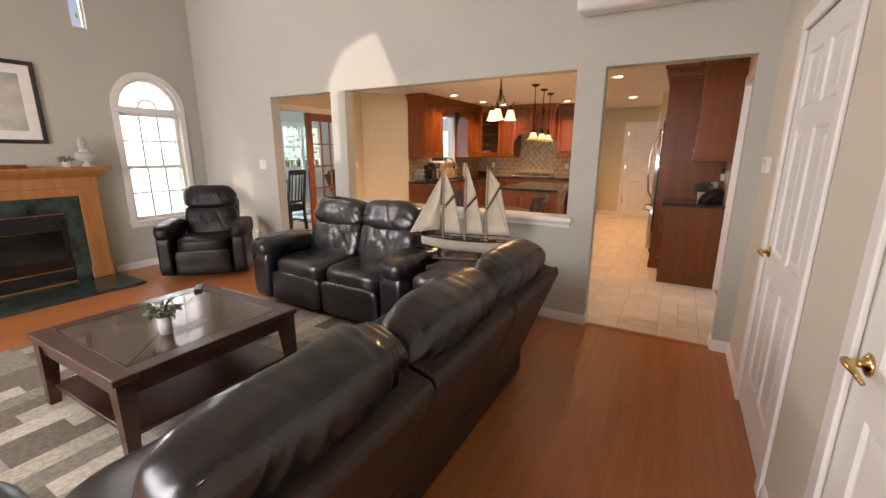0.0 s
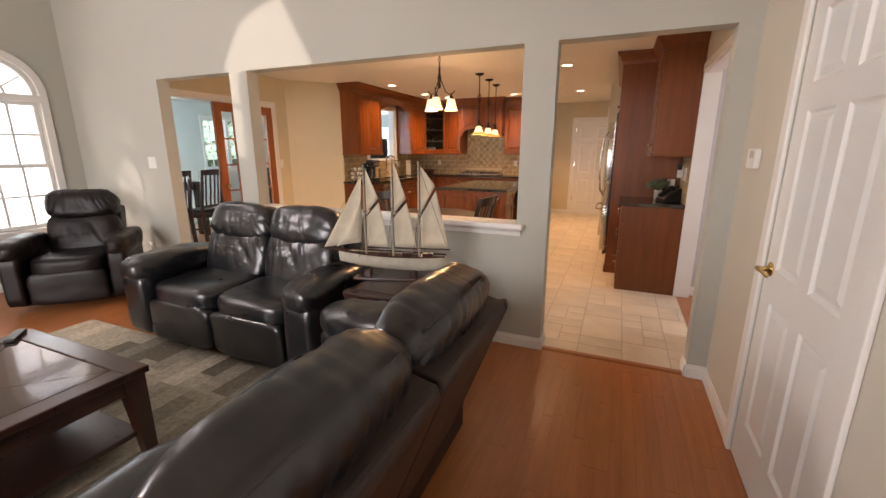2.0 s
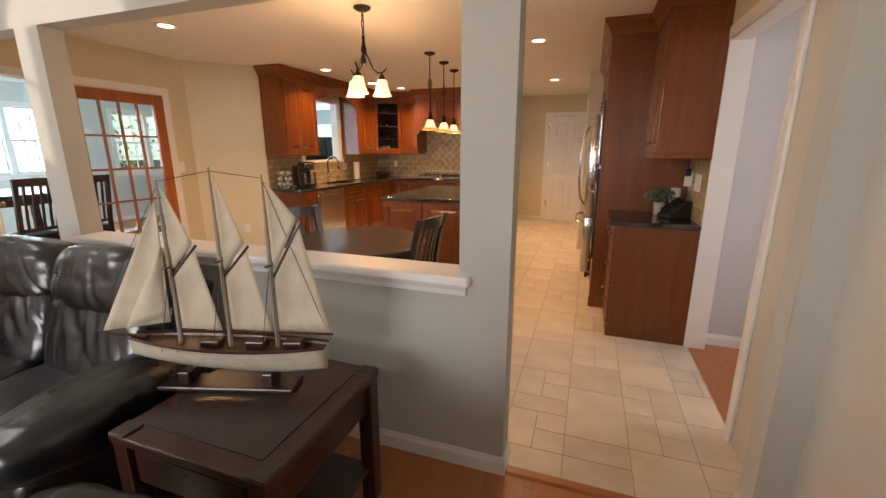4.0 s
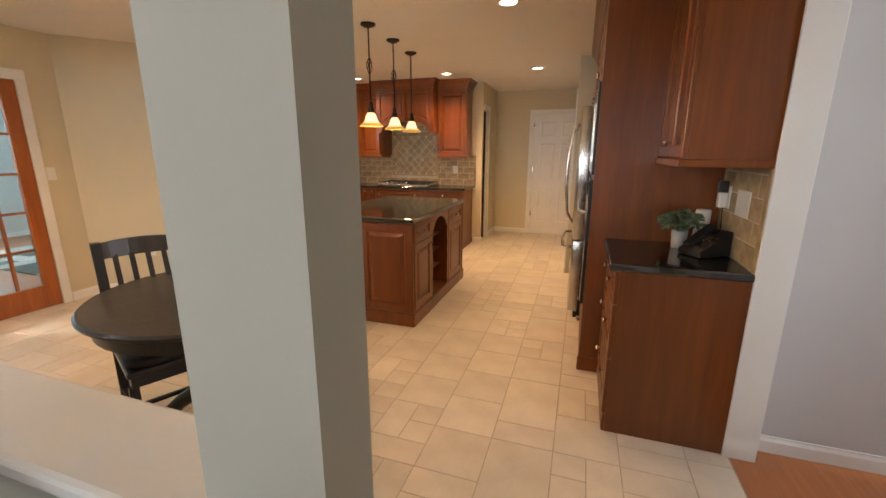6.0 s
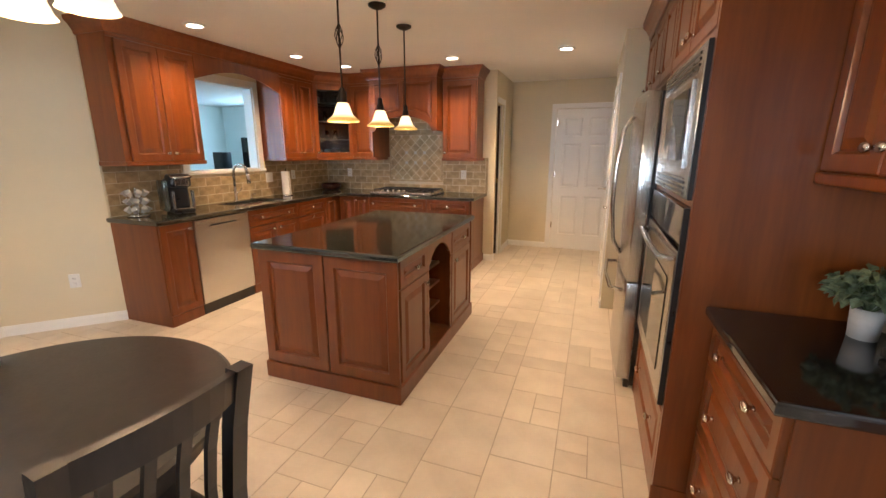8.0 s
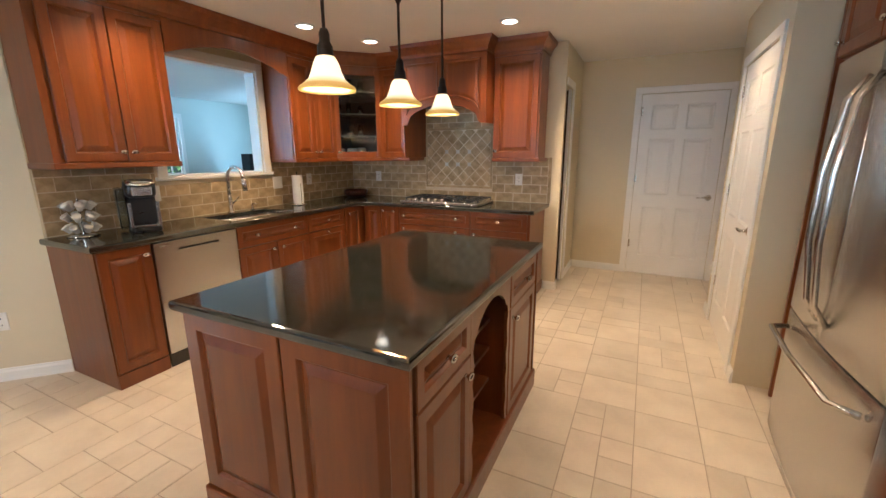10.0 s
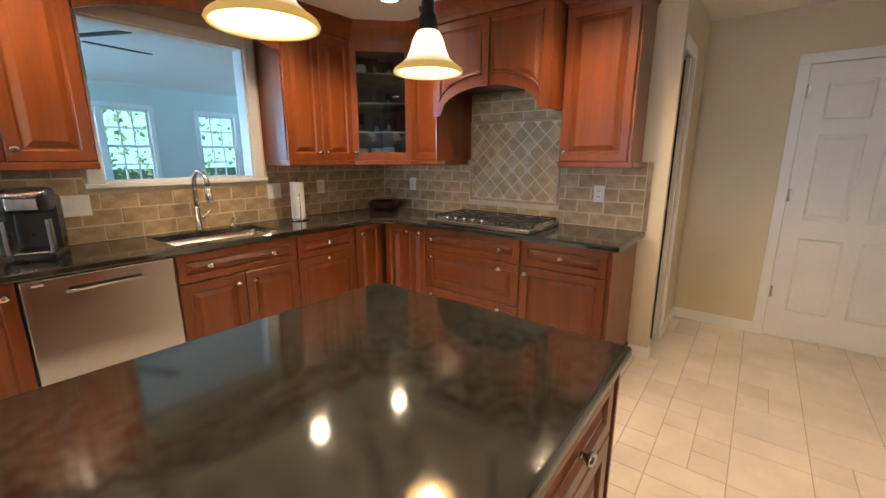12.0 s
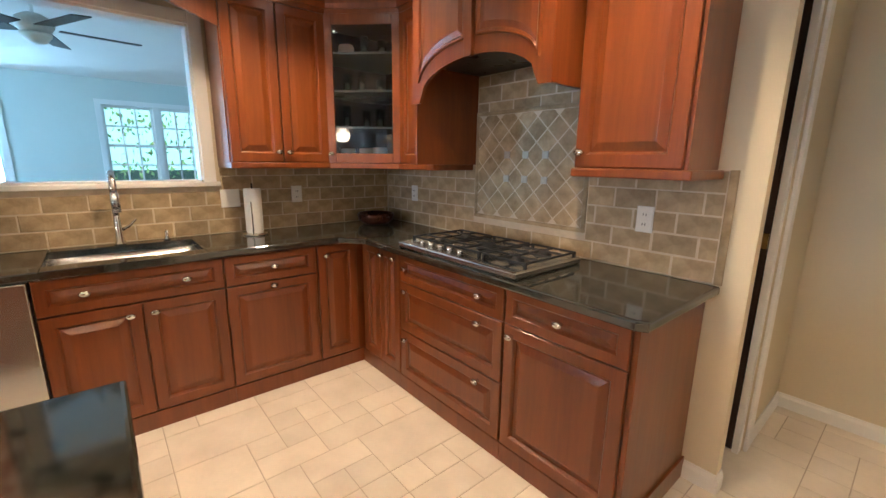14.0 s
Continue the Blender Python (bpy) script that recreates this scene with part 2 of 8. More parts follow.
M_BRASS = surface("polished_brass", (0.72, 0.50, 0.20), 0.18, metal=1.0, vary=0.08, scale=30, bump=0.0)
M_COPPER = surface("dark_copper", (0.085, 0.032, 0.018), 0.3, metal=0.6, vary=0.3, scale=25, bump=0.1)
M_BRONZE = surface("oil_rubbed_bronze", (0.035, 0.024, 0.018), 0.45, metal=0.6, vary=0.25, scale=30, bump=0.1)
M_BLACK = surface("black_plastic", (0.014, 0.014, 0.015), 0.3, vary=0.2, scale=12, bump=0.05, bump_scale=200)
M_BLACKGLASS = surface("dark_oven_glass", (0.010, 0.009, 0.008), 0.05, vary=0.1, scale=5, bump=0.0, rough_vary=0.02)
M_IRON = surface("cast_iron", (0.016, 0.016, 0.017), 0.5, vary=0.3, scale=40, bump=0.25, bump_scale=200)
M_WHITE = surface("white_plastic", (0.78, 0.77, 0.73), 0.4, vary=0.03, scale=10, bump=0.03, bump_scale=200)
M_PAPER = surface("white_paper", (0.82, 0.81, 0.78), 0.9, vary=0.04, scale=30, bump=0.3, bump_scale=150)
M_CERAMIC = surface("grey_ceramic", (0.55, 0.53, 0.50), 0.5, vary=0.1, scale=20, bump=0.1)
M_LEAF = surface("leaf_green", (0.11, 0.16, 0.075), 0.5, vary=0.35, scale=40, bump=0.1, second=(0.24, 0.30, 0.17))
M_MARBLE = surface("green_marble", (0.022, 0.038, 0.034), 0.18, vary=0.5, scale=7, bump=0.0, second=(0.06, 0.085, 0.075), detail=12)
M_PANE = glass("window_glass")
M_SHELFGLASS = surface("glass_shelf_edge", (0.24, 0.25, 0.22), 0.2, vary=0.05, scale=10, bump=0.0)
M_LAMPGLASS = glow("lit_lamp_glass", (1.0, 0.72, 0.40), 1.0, (0.42, 0.29, 0.13))
lg = M_LAMPGLASS.node_tree
lg_tc = lg.nodes.new("ShaderNodeTexCoord")
lg_sp = lg.nodes.new("ShaderNodeSeparateXYZ")
lg_mr = lg.nodes.new("ShaderNodeMapRange")
lg_mr.inputs["From Min"].default_value, lg_mr.inputs["From Max"].default_value = 1.640, 1.705
lg_rp = lg.nodes.new("ShaderNodeValToRGB")
lg_rp.color_ramp.elements[0].color, lg_rp.color_ramp.elements[1].color = (0.62, 0.33, 0.055, 1), (1.9, 1.45, 0.85, 1)
lg_rp.color_ramp.elements[0].position, lg_rp.color_ramp.elements[1].position = 0.22, 0.6
lg.links.new(lg_tc.outputs["Object"], lg_sp.inputs[0])
lg.links.new(lg_sp.outputs["Z"], lg_mr.inputs["Value"])
lg.links.new(lg_mr.outputs[0], lg_rp.inputs["Fac"])
lg.links.new(lg_rp.outputs["Color"], lg.nodes["Principled BSDF"].inputs["Emission Color"])
M_CHANDGLASS = glow("lit_chandelier_glass", (1.0, 0.80, 0.52), 1.5, (0.6, 0.5, 0.35))
M_CANLIT = glow("lit_downlight", (1.0, 0.82, 0.6), 14.0)
M_SAIL = surface("cream_sailcloth", (0.62, 0.55, 0.42), 0.85, vary=0.1, scale=15, bump=0.3, bump_scale=300)
M_CREAM = surface("cream_hull_paint", (0.62, 0.57, 0.46), 0.35, vary=0.1, scale=20, bump=0.05)
M_GRASS = surface("grass", (0.06, 0.11, 0.03), 0.9, vary=0.4, scale=3, bump=0.5, bump_scale=40)
M_HEDGE = surface("foliage", (0.10, 0.19, 0.07), 0.6, vary=0.5, scale=2, bump=0.2, second=(0.16, 0.26, 0.10))
hn = M_HEDGE.node_tree
h_tr = hn.nodes.new("ShaderNodeBsdfTranslucent")
h_tr.inputs["Color"].default_value = (0.40, 0.62, 0.25, 1)
h_mx = hn.nodes.new("ShaderNodeMixShader")
h_mx.inputs["Fac"].default_value = 0.7
hn.links.new(hn.nodes["Principled BSDF"].outputs[0], h_mx.inputs[1])
hn.links.new(h_tr.outputs[0], h_mx.inputs[2])
hn.links.new(h_mx.outputs[0], hn.nodes["Material Output"].inputs["Surface"])
# emissive: the brightness of the outdoors is put into this material
M_BRIGHT = glow("glowing_backdrop", (0.55, 0.92, 0.80), 1.7)
M_BARK = surface("grey_bark", (0.16, 0.12, 0.09), 0.9, vary=0.35, scale=12, bump=0.6, bump_scale=40)
M_PAD = surface("dark_seat_pad", (0.016, 0.014, 0.015), 0.6, vary=0.2, scale=12, bump=0.2, bump_scale=200)


# ---- mesh helpers ----
def world_of(ob):
    m = ob.matrix_basis.copy()
    while ob.parent:
        m = ob.parent.matrix_basis @ ob.matrix_parent_inverse @ m if not ob.parent.parent else ob.matrix_parent_inverse @ m
        if ob.parent.parent:
            m = ob.parent.matrix_basis @ m
        ob = ob.parent
    return m


def mesh_of(name, bm, material, smooth=False):
    me = bpy.data.meshes.new(name)
    bmesh.ops.recalc_face_normals(bm, faces=bm.faces)
    bm.to_mesh(me)
    bm.free()
    me.materials.append(material)
    if smooth:
        me.polygons.foreach_set("use_smooth", [True] * len(me.polygons))
        if smooth == "edges":
            me.set_sharp_from_angle(angle=radians(35))
    return me


def part(name, bm, material, parent=None, label="", smooth=False, at=None):
    """Links a bmesh as one mesh object, under a thing or a part where one is given. at: its pose in the world."""
    me = bm if isinstance(bm, bpy.types.Mesh) else mesh_of(name, bm, material, smooth)
    ob = new(name, me)
    if at is not None:
        ob.matrix_basis = at
    if parent is not None:
        ob.parent = parent
        ob.matrix_parent_inverse = world_of(parent).inverted()
    if label:
        ob["label"] = label
    return ob


def thing(name, x, y, z, label, category, group="", kind=""):
    ob = new(name)
    ob.empty_display_size = 0.1
    ob.matrix_basis = Matrix.Translation((x, y, z))
    return tagged(ob, label, category, group, kind)


def add_box(bm, x0, x1, y0, y1, z0, z1, m=None):
    vs = [bm.verts.new(Vector(p) if m is None else m @ Vector(p)) for p in
          ((x0, y0, z0), (x1, y0, z0), (x1, y1, z0), (x0, y1, z0), (x0, y0, z1), (x1, y0, z1), (x1, y1, z1), (x0, y1, z1))]
    for f in ((0, 3, 2, 1), (4, 5, 6, 7), (0, 1, 5, 4), (1, 2, 6, 5), (2, 3, 7, 6), (3, 0, 4, 7)):
        bm.faces.new([vs[i] for i in f])
    return vs


def box(x0, x1, y0, y1, z0, z1, bevel=0.0, segments=2):
    bm = bmesh.new()
    add_box(bm, min(x0, x1), max(x0, x1), min(y0, y1), max(y0, y1), min(z0, z1), max(z0, z1))
    if bevel > 0:
        bmesh.ops.bevel(bm, geom=bm.edges[:], offset=bevel, segments=segments, affect="EDGES", profile=0.5)
    return bm


def prism(points, axis, a0, a1, bevel=0.0):
    """A polygon of (u, v) pushed along an axis. x: (y, z); y: (x, z); z: (x, y)."""
    bm = bmesh.new()

    def put(u, v, w):
        return {"x": (w, u, v), "y": (u, w, v), "z": (u, v, w)}[axis]
    lo = [bm.verts.new(put(u, v, a0)) for u, v in points]
    hi = [bm.verts.new(put(u, v, a1)) for u, v in points]
    bm.faces.new(lo)
    bm.faces.new(hi[::-1])
    for i in range(len(points)):
        j = (i + 1) % len(points)
        bm.faces.new((lo[i], lo[j], hi[j], hi[i]))
    if bevel > 0:
        bmesh.ops.recalc_face_normals(bm, faces=bm.faces)
        bmesh.ops.bevel(bm, geom=bm.edges[:], offset=bevel, segments=2, affect="EDGES", profile=0.5)
    return bm


def lathe(profile, seg=24, at=(0, 0, 0), bm=None, caps=True):
    """Turns a profile of (radius, z) round the upright axis."""
    bm = bm or bmesh.new()
    rings = []
    for r, z in profile:
        if r < 1e-5:
            rings.append([bm.verts.new((at[0], at[1], at[2] + z))])
        else:
            rings.append([bm.verts.new((at[0] + r * math.cos(2 * math.pi * k / seg), at[1] + r * math.sin(2 * math.pi * k / seg), at[2] + z)) for k in range(seg)])
    for a, b in zip(rings, rings[1:]):
        for k in range(seg):
            q = [a[k % len(a)], a[(k + 1) % len(a)], b[(k + 1) % len(b)], b[k % len(b)]]
            u = []
            for v in q:
                if v not in u:
                    u.append(v)
            if len(u) > 2:
                bm.faces.new(u)
    for ring in (rings[0], rings[-1]):
        if len(ring) > 2 and caps:
            bm.faces.new(ring)
    return bm


def tube(points, radius, seg=8, bm=None):
    """A round bar along points; radius may be a list."""
    bm = bm or bmesh.new()
    pts = [Vector(p) for p in points]
    rad = radius if isinstance(radius, (list, tuple)) else [radius] * len(pts)
    rings = []
    up = Vector((0.13, 0.21, 0.97))
    for i, p in enumerate(pts):
        d = (pts[min(i + 1, len(pts) - 1)] - pts[max(i - 1, 0)]).normalized()
        if abs(d.dot(up)) > 0.98:
            up = Vector((0.9, 0.3, 0.1))
        s = d.cross(up).normalized()
        t = s.cross(d).normalized()
        rings.append([bm.verts.new(p + rad[i] * (s * math.cos(2 * math.pi * k / seg) + t * math.sin(2 * math.pi * k / seg))) for k in range(seg)])
        up = t
    for a, b in zip(rings, rings[1:]):
        for k in range(seg):
            bm.faces.new((a[k], a[(k + 1) % seg], b[(k + 1) % seg], b[k]))
    bm.faces.new(rings[0][::-1])
    bm.faces.new(rings[-1])
    return bm


def nested(w, h, loops, back=0.0, bm=None):
    """A panel in the plane x-z that faces -y: rectangles set in by inset at a height of depth over the back."""
    bm = bm or bmesh.new()
    rings = [[bm.verts.new(p) for p in ((0, -back, 0), (w, -back, 0), (w, -back, h), (0, -back, h))]]
    for inset, depth in loops:
        rings.append([bm.verts.new(p) for p in ((inset, -depth, inset), (w - inset, -depth, inset), (w - inset, -depth, h - inset), (inset, -depth, h - inset))])
    bm.faces.new(rings[0][::-1])
    for a, b in zip(rings, rings[1:]):
        for k in range(4):
            bm.faces.new((a[k], a[(k + 1) % 4], b[(k + 1) % 4], b[k]))
    bm.faces.new(rings[-1])
    return bm


def raised_panel(w, h, t=0.02, stile=0.055):
    stile = min(stile, 0.28 * min(w, h))
    k = min(0.028, 0.15 * min(w, h))
    return nested(w, h, [(0.0, t - 0.004), (0.004, t), (stile - 0.004, t), (stile, t - 0.004), (stile + 0.006, t - 0.014), (stile + 0.012, t - 0.014), (stile + 0.012 + k, t - 0.002), (stile + 0.016 + k, t - 0.001)])


def cushion(sx, sy, sz, cuts=9, power=4.0, wrinkle=0.0, seed=0.0, sag=0.0, bm=None, at=(0, 0, 0), rot=None, freq=9.0, fold=0.0, spread=0.0):
    """A stuffed block with full rounded edges and folds."""
    bm2 = bmesh.new()
    bmesh.ops.create_cube(bm2, size=2.0)
    bmesh.ops.subdivide_edges(bm2, edges=bm2.edges[:], cuts=cuts, use_grid_fill=True)
    for v in bm2.verts:
        p = v.co.copy()
        r = (abs(p.x) ** power + abs(p.y) ** power + abs(p.z) ** power) ** (1 / power)
        p = p / r
        q = Vector((p.x * sx / 2, p.y * sy / 2, p.z * sz / 2))
        if wrinkle > 0:
            nrm = Vector((p.x / sx, p.y / sy, p.z / sz)).normalized()
            w = noise.fractal(Vector((q.x * freq * 0.6 + seed, q.y * freq + seed, q.z * freq)), 1.0, 2.0, 3)
            q += nrm * wrinkle * w
        if fold > 0:
            f = noise.noise(Vector((q.x * (20 + 6 * p.z) + seed * 3 + q.z * 4, q.y * 5, q.z * 3)))
            g = noise.noise(Vector((q.x * 5 + seed, q.y * 5 + 3.0, q.z * 5)))
            mask = max(spread, max(0.0, 1 - abs(p.z - 0.15)) ** 0.7)
            nrm = Vector((p.x / sx, p.y / sy, p.z / sz)).normalized()
            q += nrm * fold * mask * (min(1.0, abs(f) * 3.2) - 0.6) * (0.55 + g)
        if sag > 0 and p.z > 0:
            q.z -= sag * (1 - p.x ** 2) * (1 - p.y ** 2)
        v.co = q
    m = Matrix.Translation(at) @ (rot.to_4x4() if rot is not None else Matrix.Identity(4))
    bmesh.ops.transform(bm2, matrix=m, verts=bm2.verts[:])
    if bm is None:
        return bm2
    me = bpy.data.meshes.new("tmp")
    bm2.to_mesh(me)
    bm2.free()
    bm.from_mesh(me)
    bpy.data.meshes.remove(me)
    return bm


def wall_panel(axis, a0, a1, u0, u1, z0, z1, openings=()):
    """A wall with real openings. axis: the way through it; a0, a1: its two faces; u: along it."""
    us = sorted({u0, u1, *[u for o in openings for u in o[:2] if u0 < u < u1]})
    zs = sorted({z0, z1, *[z for o in openings for z in o[2:] if z0 < z < z1]})

    def solid(i, j):
        if not (0 <= i < len(us) - 1 and 0 <= j < len(zs) - 1):
            return False
        cu, cz = (us[i] + us[i + 1]) / 2, (zs[j] + zs[j + 1]) / 2
        return not any(o[0] < cu < o[1] and o[2] < cz < o[3] for o in openings)
    bm = bmesh.new()
    seen = {}

    def vert(u, z, a):
        k = (round(u, 5), round(z, 5), round(a, 5))
        if k not in seen:
            seen[k] = bm.verts.new((a, u, z) if axis == "x" else (u, a, z))
        return seen[k]
    for i in range(len(us) - 1):
        for j in range(len(zs) - 1):
            if not solid(i, j):
                continue
            p, q, r, s = us[i], us[i + 1], zs[j], zs[j + 1]
            for a in (a0, a1):
                bm.faces.new([vert(p, r, a), vert(q, r, a), vert(q, s, a), vert(p, s, a)])
            for di, dj, c in ((-1, 0, ((p, r), (p, s))), (1, 0, ((q, r), (q, s))), (0, -1, ((p, r), (q, r))), (0, 1, ((p, s), (q, s)))):
                if not solid(i + di, j + dj):
                    (ua, za), (ub, zb) = c
                    bm.faces.new([vert(ua, za, a0), vert(ub, zb, a0), vert(ub, zb, a1), vert(ua, za, a1)])
    return bm


def structure(name, bm, material, label, category):
    return tagged(part(name, bm, material), label, category, kind="structure")


# ---- structure ----
YW0, YW1 = 3.725, 3.848          # wall between living room and kitchen
XR = 0.80                        # right-hand wall, living-room and kitchen side
XK = -4.02                       # kitchen's window wall
XB = -4.58                       # breakfast corner's door wall
YR = 9.69                        # cooktop wall
YF = 10.745                      # end wall
XL = -5.52                       # living room's fireplace wall
HK, HL = 2.44, 5.2

structure("wall_pass_through", wall_panel("y", YW0, YW1, XL, XR, 0, HL, [(-4.03, -3.055, -1, 2.08), (-2.85, -0.452, 0.88, 2.08), (-0.241, 0.69, -1, 2.08)]), M_WALL_L, "beige painted wall with two doorways and a pass-through", "wall")
structure("wall_fireplace", wall_panel("x", XL - 0.12, XL, -3.0, YW1, 0, HL, [(2.76, 3.45, 0.60, 2.32), (2.10, 2.60, 2.75, 4.36), (-0.55, 0.10, 2.80, 3.15)]), M_WALL_L, "pale painted wall with an arched window", "wall")
structure("wall_right", wall_panel("x", XR, XR + 0.11, -3.0, 8.34, 0, HL, [(0.885, 1.655, -1, 2.04), (2.265, 3.035, -1, 2.04), (4.36, 5.40, -1, 2.10)]), M_WALL_R, "cream painted wall with closet doors", "wall")
structure("wall_back", wall_panel("y", -3.12, -3.0, XL - 0.12, XR + 0.11, 0, HL, [(-3.8, -0.6, 0.6, 2.6)]), M_WALL_L, "plain painted wall with a wide opening added for fill light", "wall")
structure("ceiling_living", box(XL - 0.12, XR + 0.11, -3.12, YW1, HL, HL + 0.1), M_CEIL, "high white living room ceiling", "ceiling")
structure("ceiling_kitchen", box(XB - 0.11, 0.9, YW1, YF + 0.11, HK, HK + 0.1), M_CEIL, "flat white kitchen ceiling", "ceiling")
structure("wall_window", wall_panel("x", XK - 0.12, XK, 6.60, YF, 0, HK, [(7.40, 8.32, 1.25, 2.16)]), M_WALL_K, "tan kitchen wall with an interior window", "wall")
structure("wall_diagonal", prism([(XK, 6.60), (XB, 6.02), (XB - 0.11, 6.06), (XK - 0.12, 6.66)], "z", 0, HK), M_WALL_K, "tan painted wall set at an angle", "wall")
structure("wall_breakfast", wall_panel("x", XB - 0.11, XB, YW1, 6.02, 0, HK, [(4.12, 5.71, -1, 2.02)]), M_WALL_K, "tan painted wall with a french door", "wall")
structure("wall_cooktop", wall_panel("y", YR, YR + 0.06, XK, -1.44, 0, HK), M_WALL_K, "tan painted wall behind the cooktop", "wall")
structure("wall_side_hall", wall_panel("x", -1.56, -1.44, YR + 0.06, YF, 0, HK, [(9.752, 10.10, -1, 2.06)]), M_WALL_K, "tan painted wall with a narrow doorway", "wall")
structure("wall_end", wall_panel("y", YF, YF + 0.11, -4.2, 0.9, 0, HK, [(-0.79, 0.03, -1, 2.05)]), M_WALL_K, "tan painted end wall with a white door", "wall")
structure("wall_pantry", wall_panel("x", -0.06, 0.05, 8.34, 9.70, 0, HK, [(8.50, 9.44, -1, 2.05)]), M_WALL_K, "cream painted wall with a pantry door", "wall")
structure("wall_pantry_return", box(0.05, XR + 0.11, 8.34, 8.45, 0, HK), M_WALL_K, "cream painted return wall", "wall")
structure("wall_pantry_far", box(0.05, 0.30, 9.59, 9.70, 0, HK), M_WALL_K, "cream painted return wall", "wall")
structure("wall_hall_end", box(0.30, 0.41, 9.59, YF, 0, HK), M_WALL_K, "cream painted wall at the hall's end", "wall")
structure("wall_dark_closet", box(-2.6, -2.5, YR + 0.06, YF, 0, HK), M_WALL_K, "plain wall inside the narrow doorway", "wall")

# hallway beyond the cased opening
structure("wall_hallway", box(XR + 0.11, 3.0, 5.50, 5.60, 0, HK), M_WALL_H, "pale lilac-grey hallway wall", "wall")
structure("wall_hallway_near", box(XR + 0.11, 3.0, 3.6, 3.7, 0, HK), M_WALL_H, "pale lilac-grey hallway wall", "wall")
# its opening is unseen, cut for the added hallway fill
structure("wall_hallway_end", wall_panel("x", 3.0, 3.1, 3.6, 5.6, 0, HK, [(4.3, 5.4, 0.9, 2.2)]), M_WALL_H, "pale lilac-grey hallway end wall", "wall")
structure("ceiling_hallway", box(0.9, 3.1, 3.6, 5.6, HK, HK + 0.1), M_CEIL, "white hallway ceiling", "ceiling")

# sunroom beyond the french door and the sink window
XS, YS = -9.0, 3.735
structure("wall_sunroom_west", wall_panel("x", XS - 0.12, XS, YS, 12.5, 0, 2.5, [(5.75, 6.90, 1.02, 2.12), (7.98, 9.30, 0.98, 2.14), (10.05, 10.68, 1.02, 2.12)]), M_WALL_S, "pale grey-green sunroom wall with white windows", "wall")
structure("wall_sunroom_south", wall_panel("y", YS, YW1, XS, XL - 0.12, 0, 2.5, [(-7.6, -6.7, 0.75, 2.05)]), M_WALL_S, "pale grey-green sunroom wall", "wall")
structure("wall_sunroom_inner", box(XL - 0.12, XB - 0.11, YW1, YW1 + 0.1, 0, 2.5), M_WALL_S, "pale grey-green sunroom wall", "wall")
structure("wall_sunroom_north", wall_panel("y", 12.5, 12.6, XS, XK - 0.12, 0, 2.5, [(-7.6, -6.4, 1.02, 2.12)]), M_WALL_S, "pale grey-green sunroom wall", "wall")
structure("wall_sunroom_east", box(XK - 0.12, XK, YF + 0.11, 12.6, 0, 2.5), M_WALL_S, "pale grey-green sunroom wall", "wall")
structure("ceiling_sunroom", prism([(XS - 0.12, YS), (XL - 0.12, YS), (XL - 0.12, YW1), (XB - 0.11, YW1), (XB - 0.11, 6.06), (XK - 0.12, 6.66), (XK - 0.12, 12.6), (XS - 0.12, 12.6)], "z", 2.5, 2.6), M_CEIL, "white sunroom ceiling", "ceiling")

# floors: bedding sheets below, pieces further down
structure("floor_living", box(XL - 0.12, XR + 0.11, -3.12, 3.755, -0.06, -0.012), M_FLOORWOOD_J, "reddish oak strip floor", "floor")
floor_kitchen = structure("floor_kitchen", box(XB - 0.11, XR + 0.02, 3.755, YF + 0.11, -0.06, -0.0022), M_GROUT, "cream stone tile floor in mixed sizes", "floor")
structure("floor_hallway", box(XR + 0.02, 3.1, 3.6, 5.6, -0.06, 0.0), M_FLOORWOOD_J, "reddish wood hallway floor", "floor")
structure("floor_sunroom", prism([(XS - 0.12, YS), (XL - 0.12, YS), (XL - 0.12, YW1), (XB - 0.11, YW1), (XB - 0.11, 6.06), (XK - 0.12, 6.66), (XK - 0.12, 12.6), (XS - 0.12, 12.6)], "z", -0.06, 0.0), M_FLOORWOOD_J, "warm wood sunroom floor", "floor")
structure("threshold", prism([(YW0 + 0.0, 0.0), (YW0 + 0.055, 0.0), (YW0 + 0.045, 0.012), (YW0 + 0.01, 0.012)], "x", -0.238, 0.687), M_FLOORWOOD_J, "wooden threshold strip between wood and tile", "threshold")
structure("ground", box(-400, 400, -400, 400, -0.5, -0.3), M_GRASS, "green lawn outside the windows", "ground")


def baseboard(axis, a, sign, u0, u1, name="baseboard", mat=None):
    """A moulded skirting on the face at a, which looks along sign."""
    h, t = 0.085, 0.014
    prof = [(0, 0), (t, 0), (t, h * 0.72), (t * 0.55, h * 0.88), (t * 0.45, h), (0, h)]
    pts = [(a + sign * p, z) for p, z in prof]
    bm = bmesh.new()
    ends = []
    for u in (u0, u1):
        ends.append([bm.verts.new((q, u, z) if axis == "x" else (u, q, z)) for q, z in pts])
    bm.faces.new(ends[0])
    bm.faces.new(ends[1][::-1])
    for k in range(len(pts)):
        j = (k + 1) % len(pts)
        bm.faces.new((ends[0][k], ends[0][j], ends[1][j], ends[1][k]))
    return structure(name, bm, M_TRIM, "white moulded baseboard", "baseboard")


baseboard("y", YW0, -1, -3.04, -0.241)
baseboard("y", YW0, -1, XL, -4.03)
baseboard("y", YW0, -1, 0.69, XR)
baseboard("x", -0.241, 1, YW0 - 0.014, YW1)
baseboard("x", 0.69, -1, YW0, YW1)
baseboard("x", XR, -1, 3.11, YW0)
baseboard("x", XR, -1, 1.73, 2.19)
baseboard("x", XL, 1, 2.46, YW0)
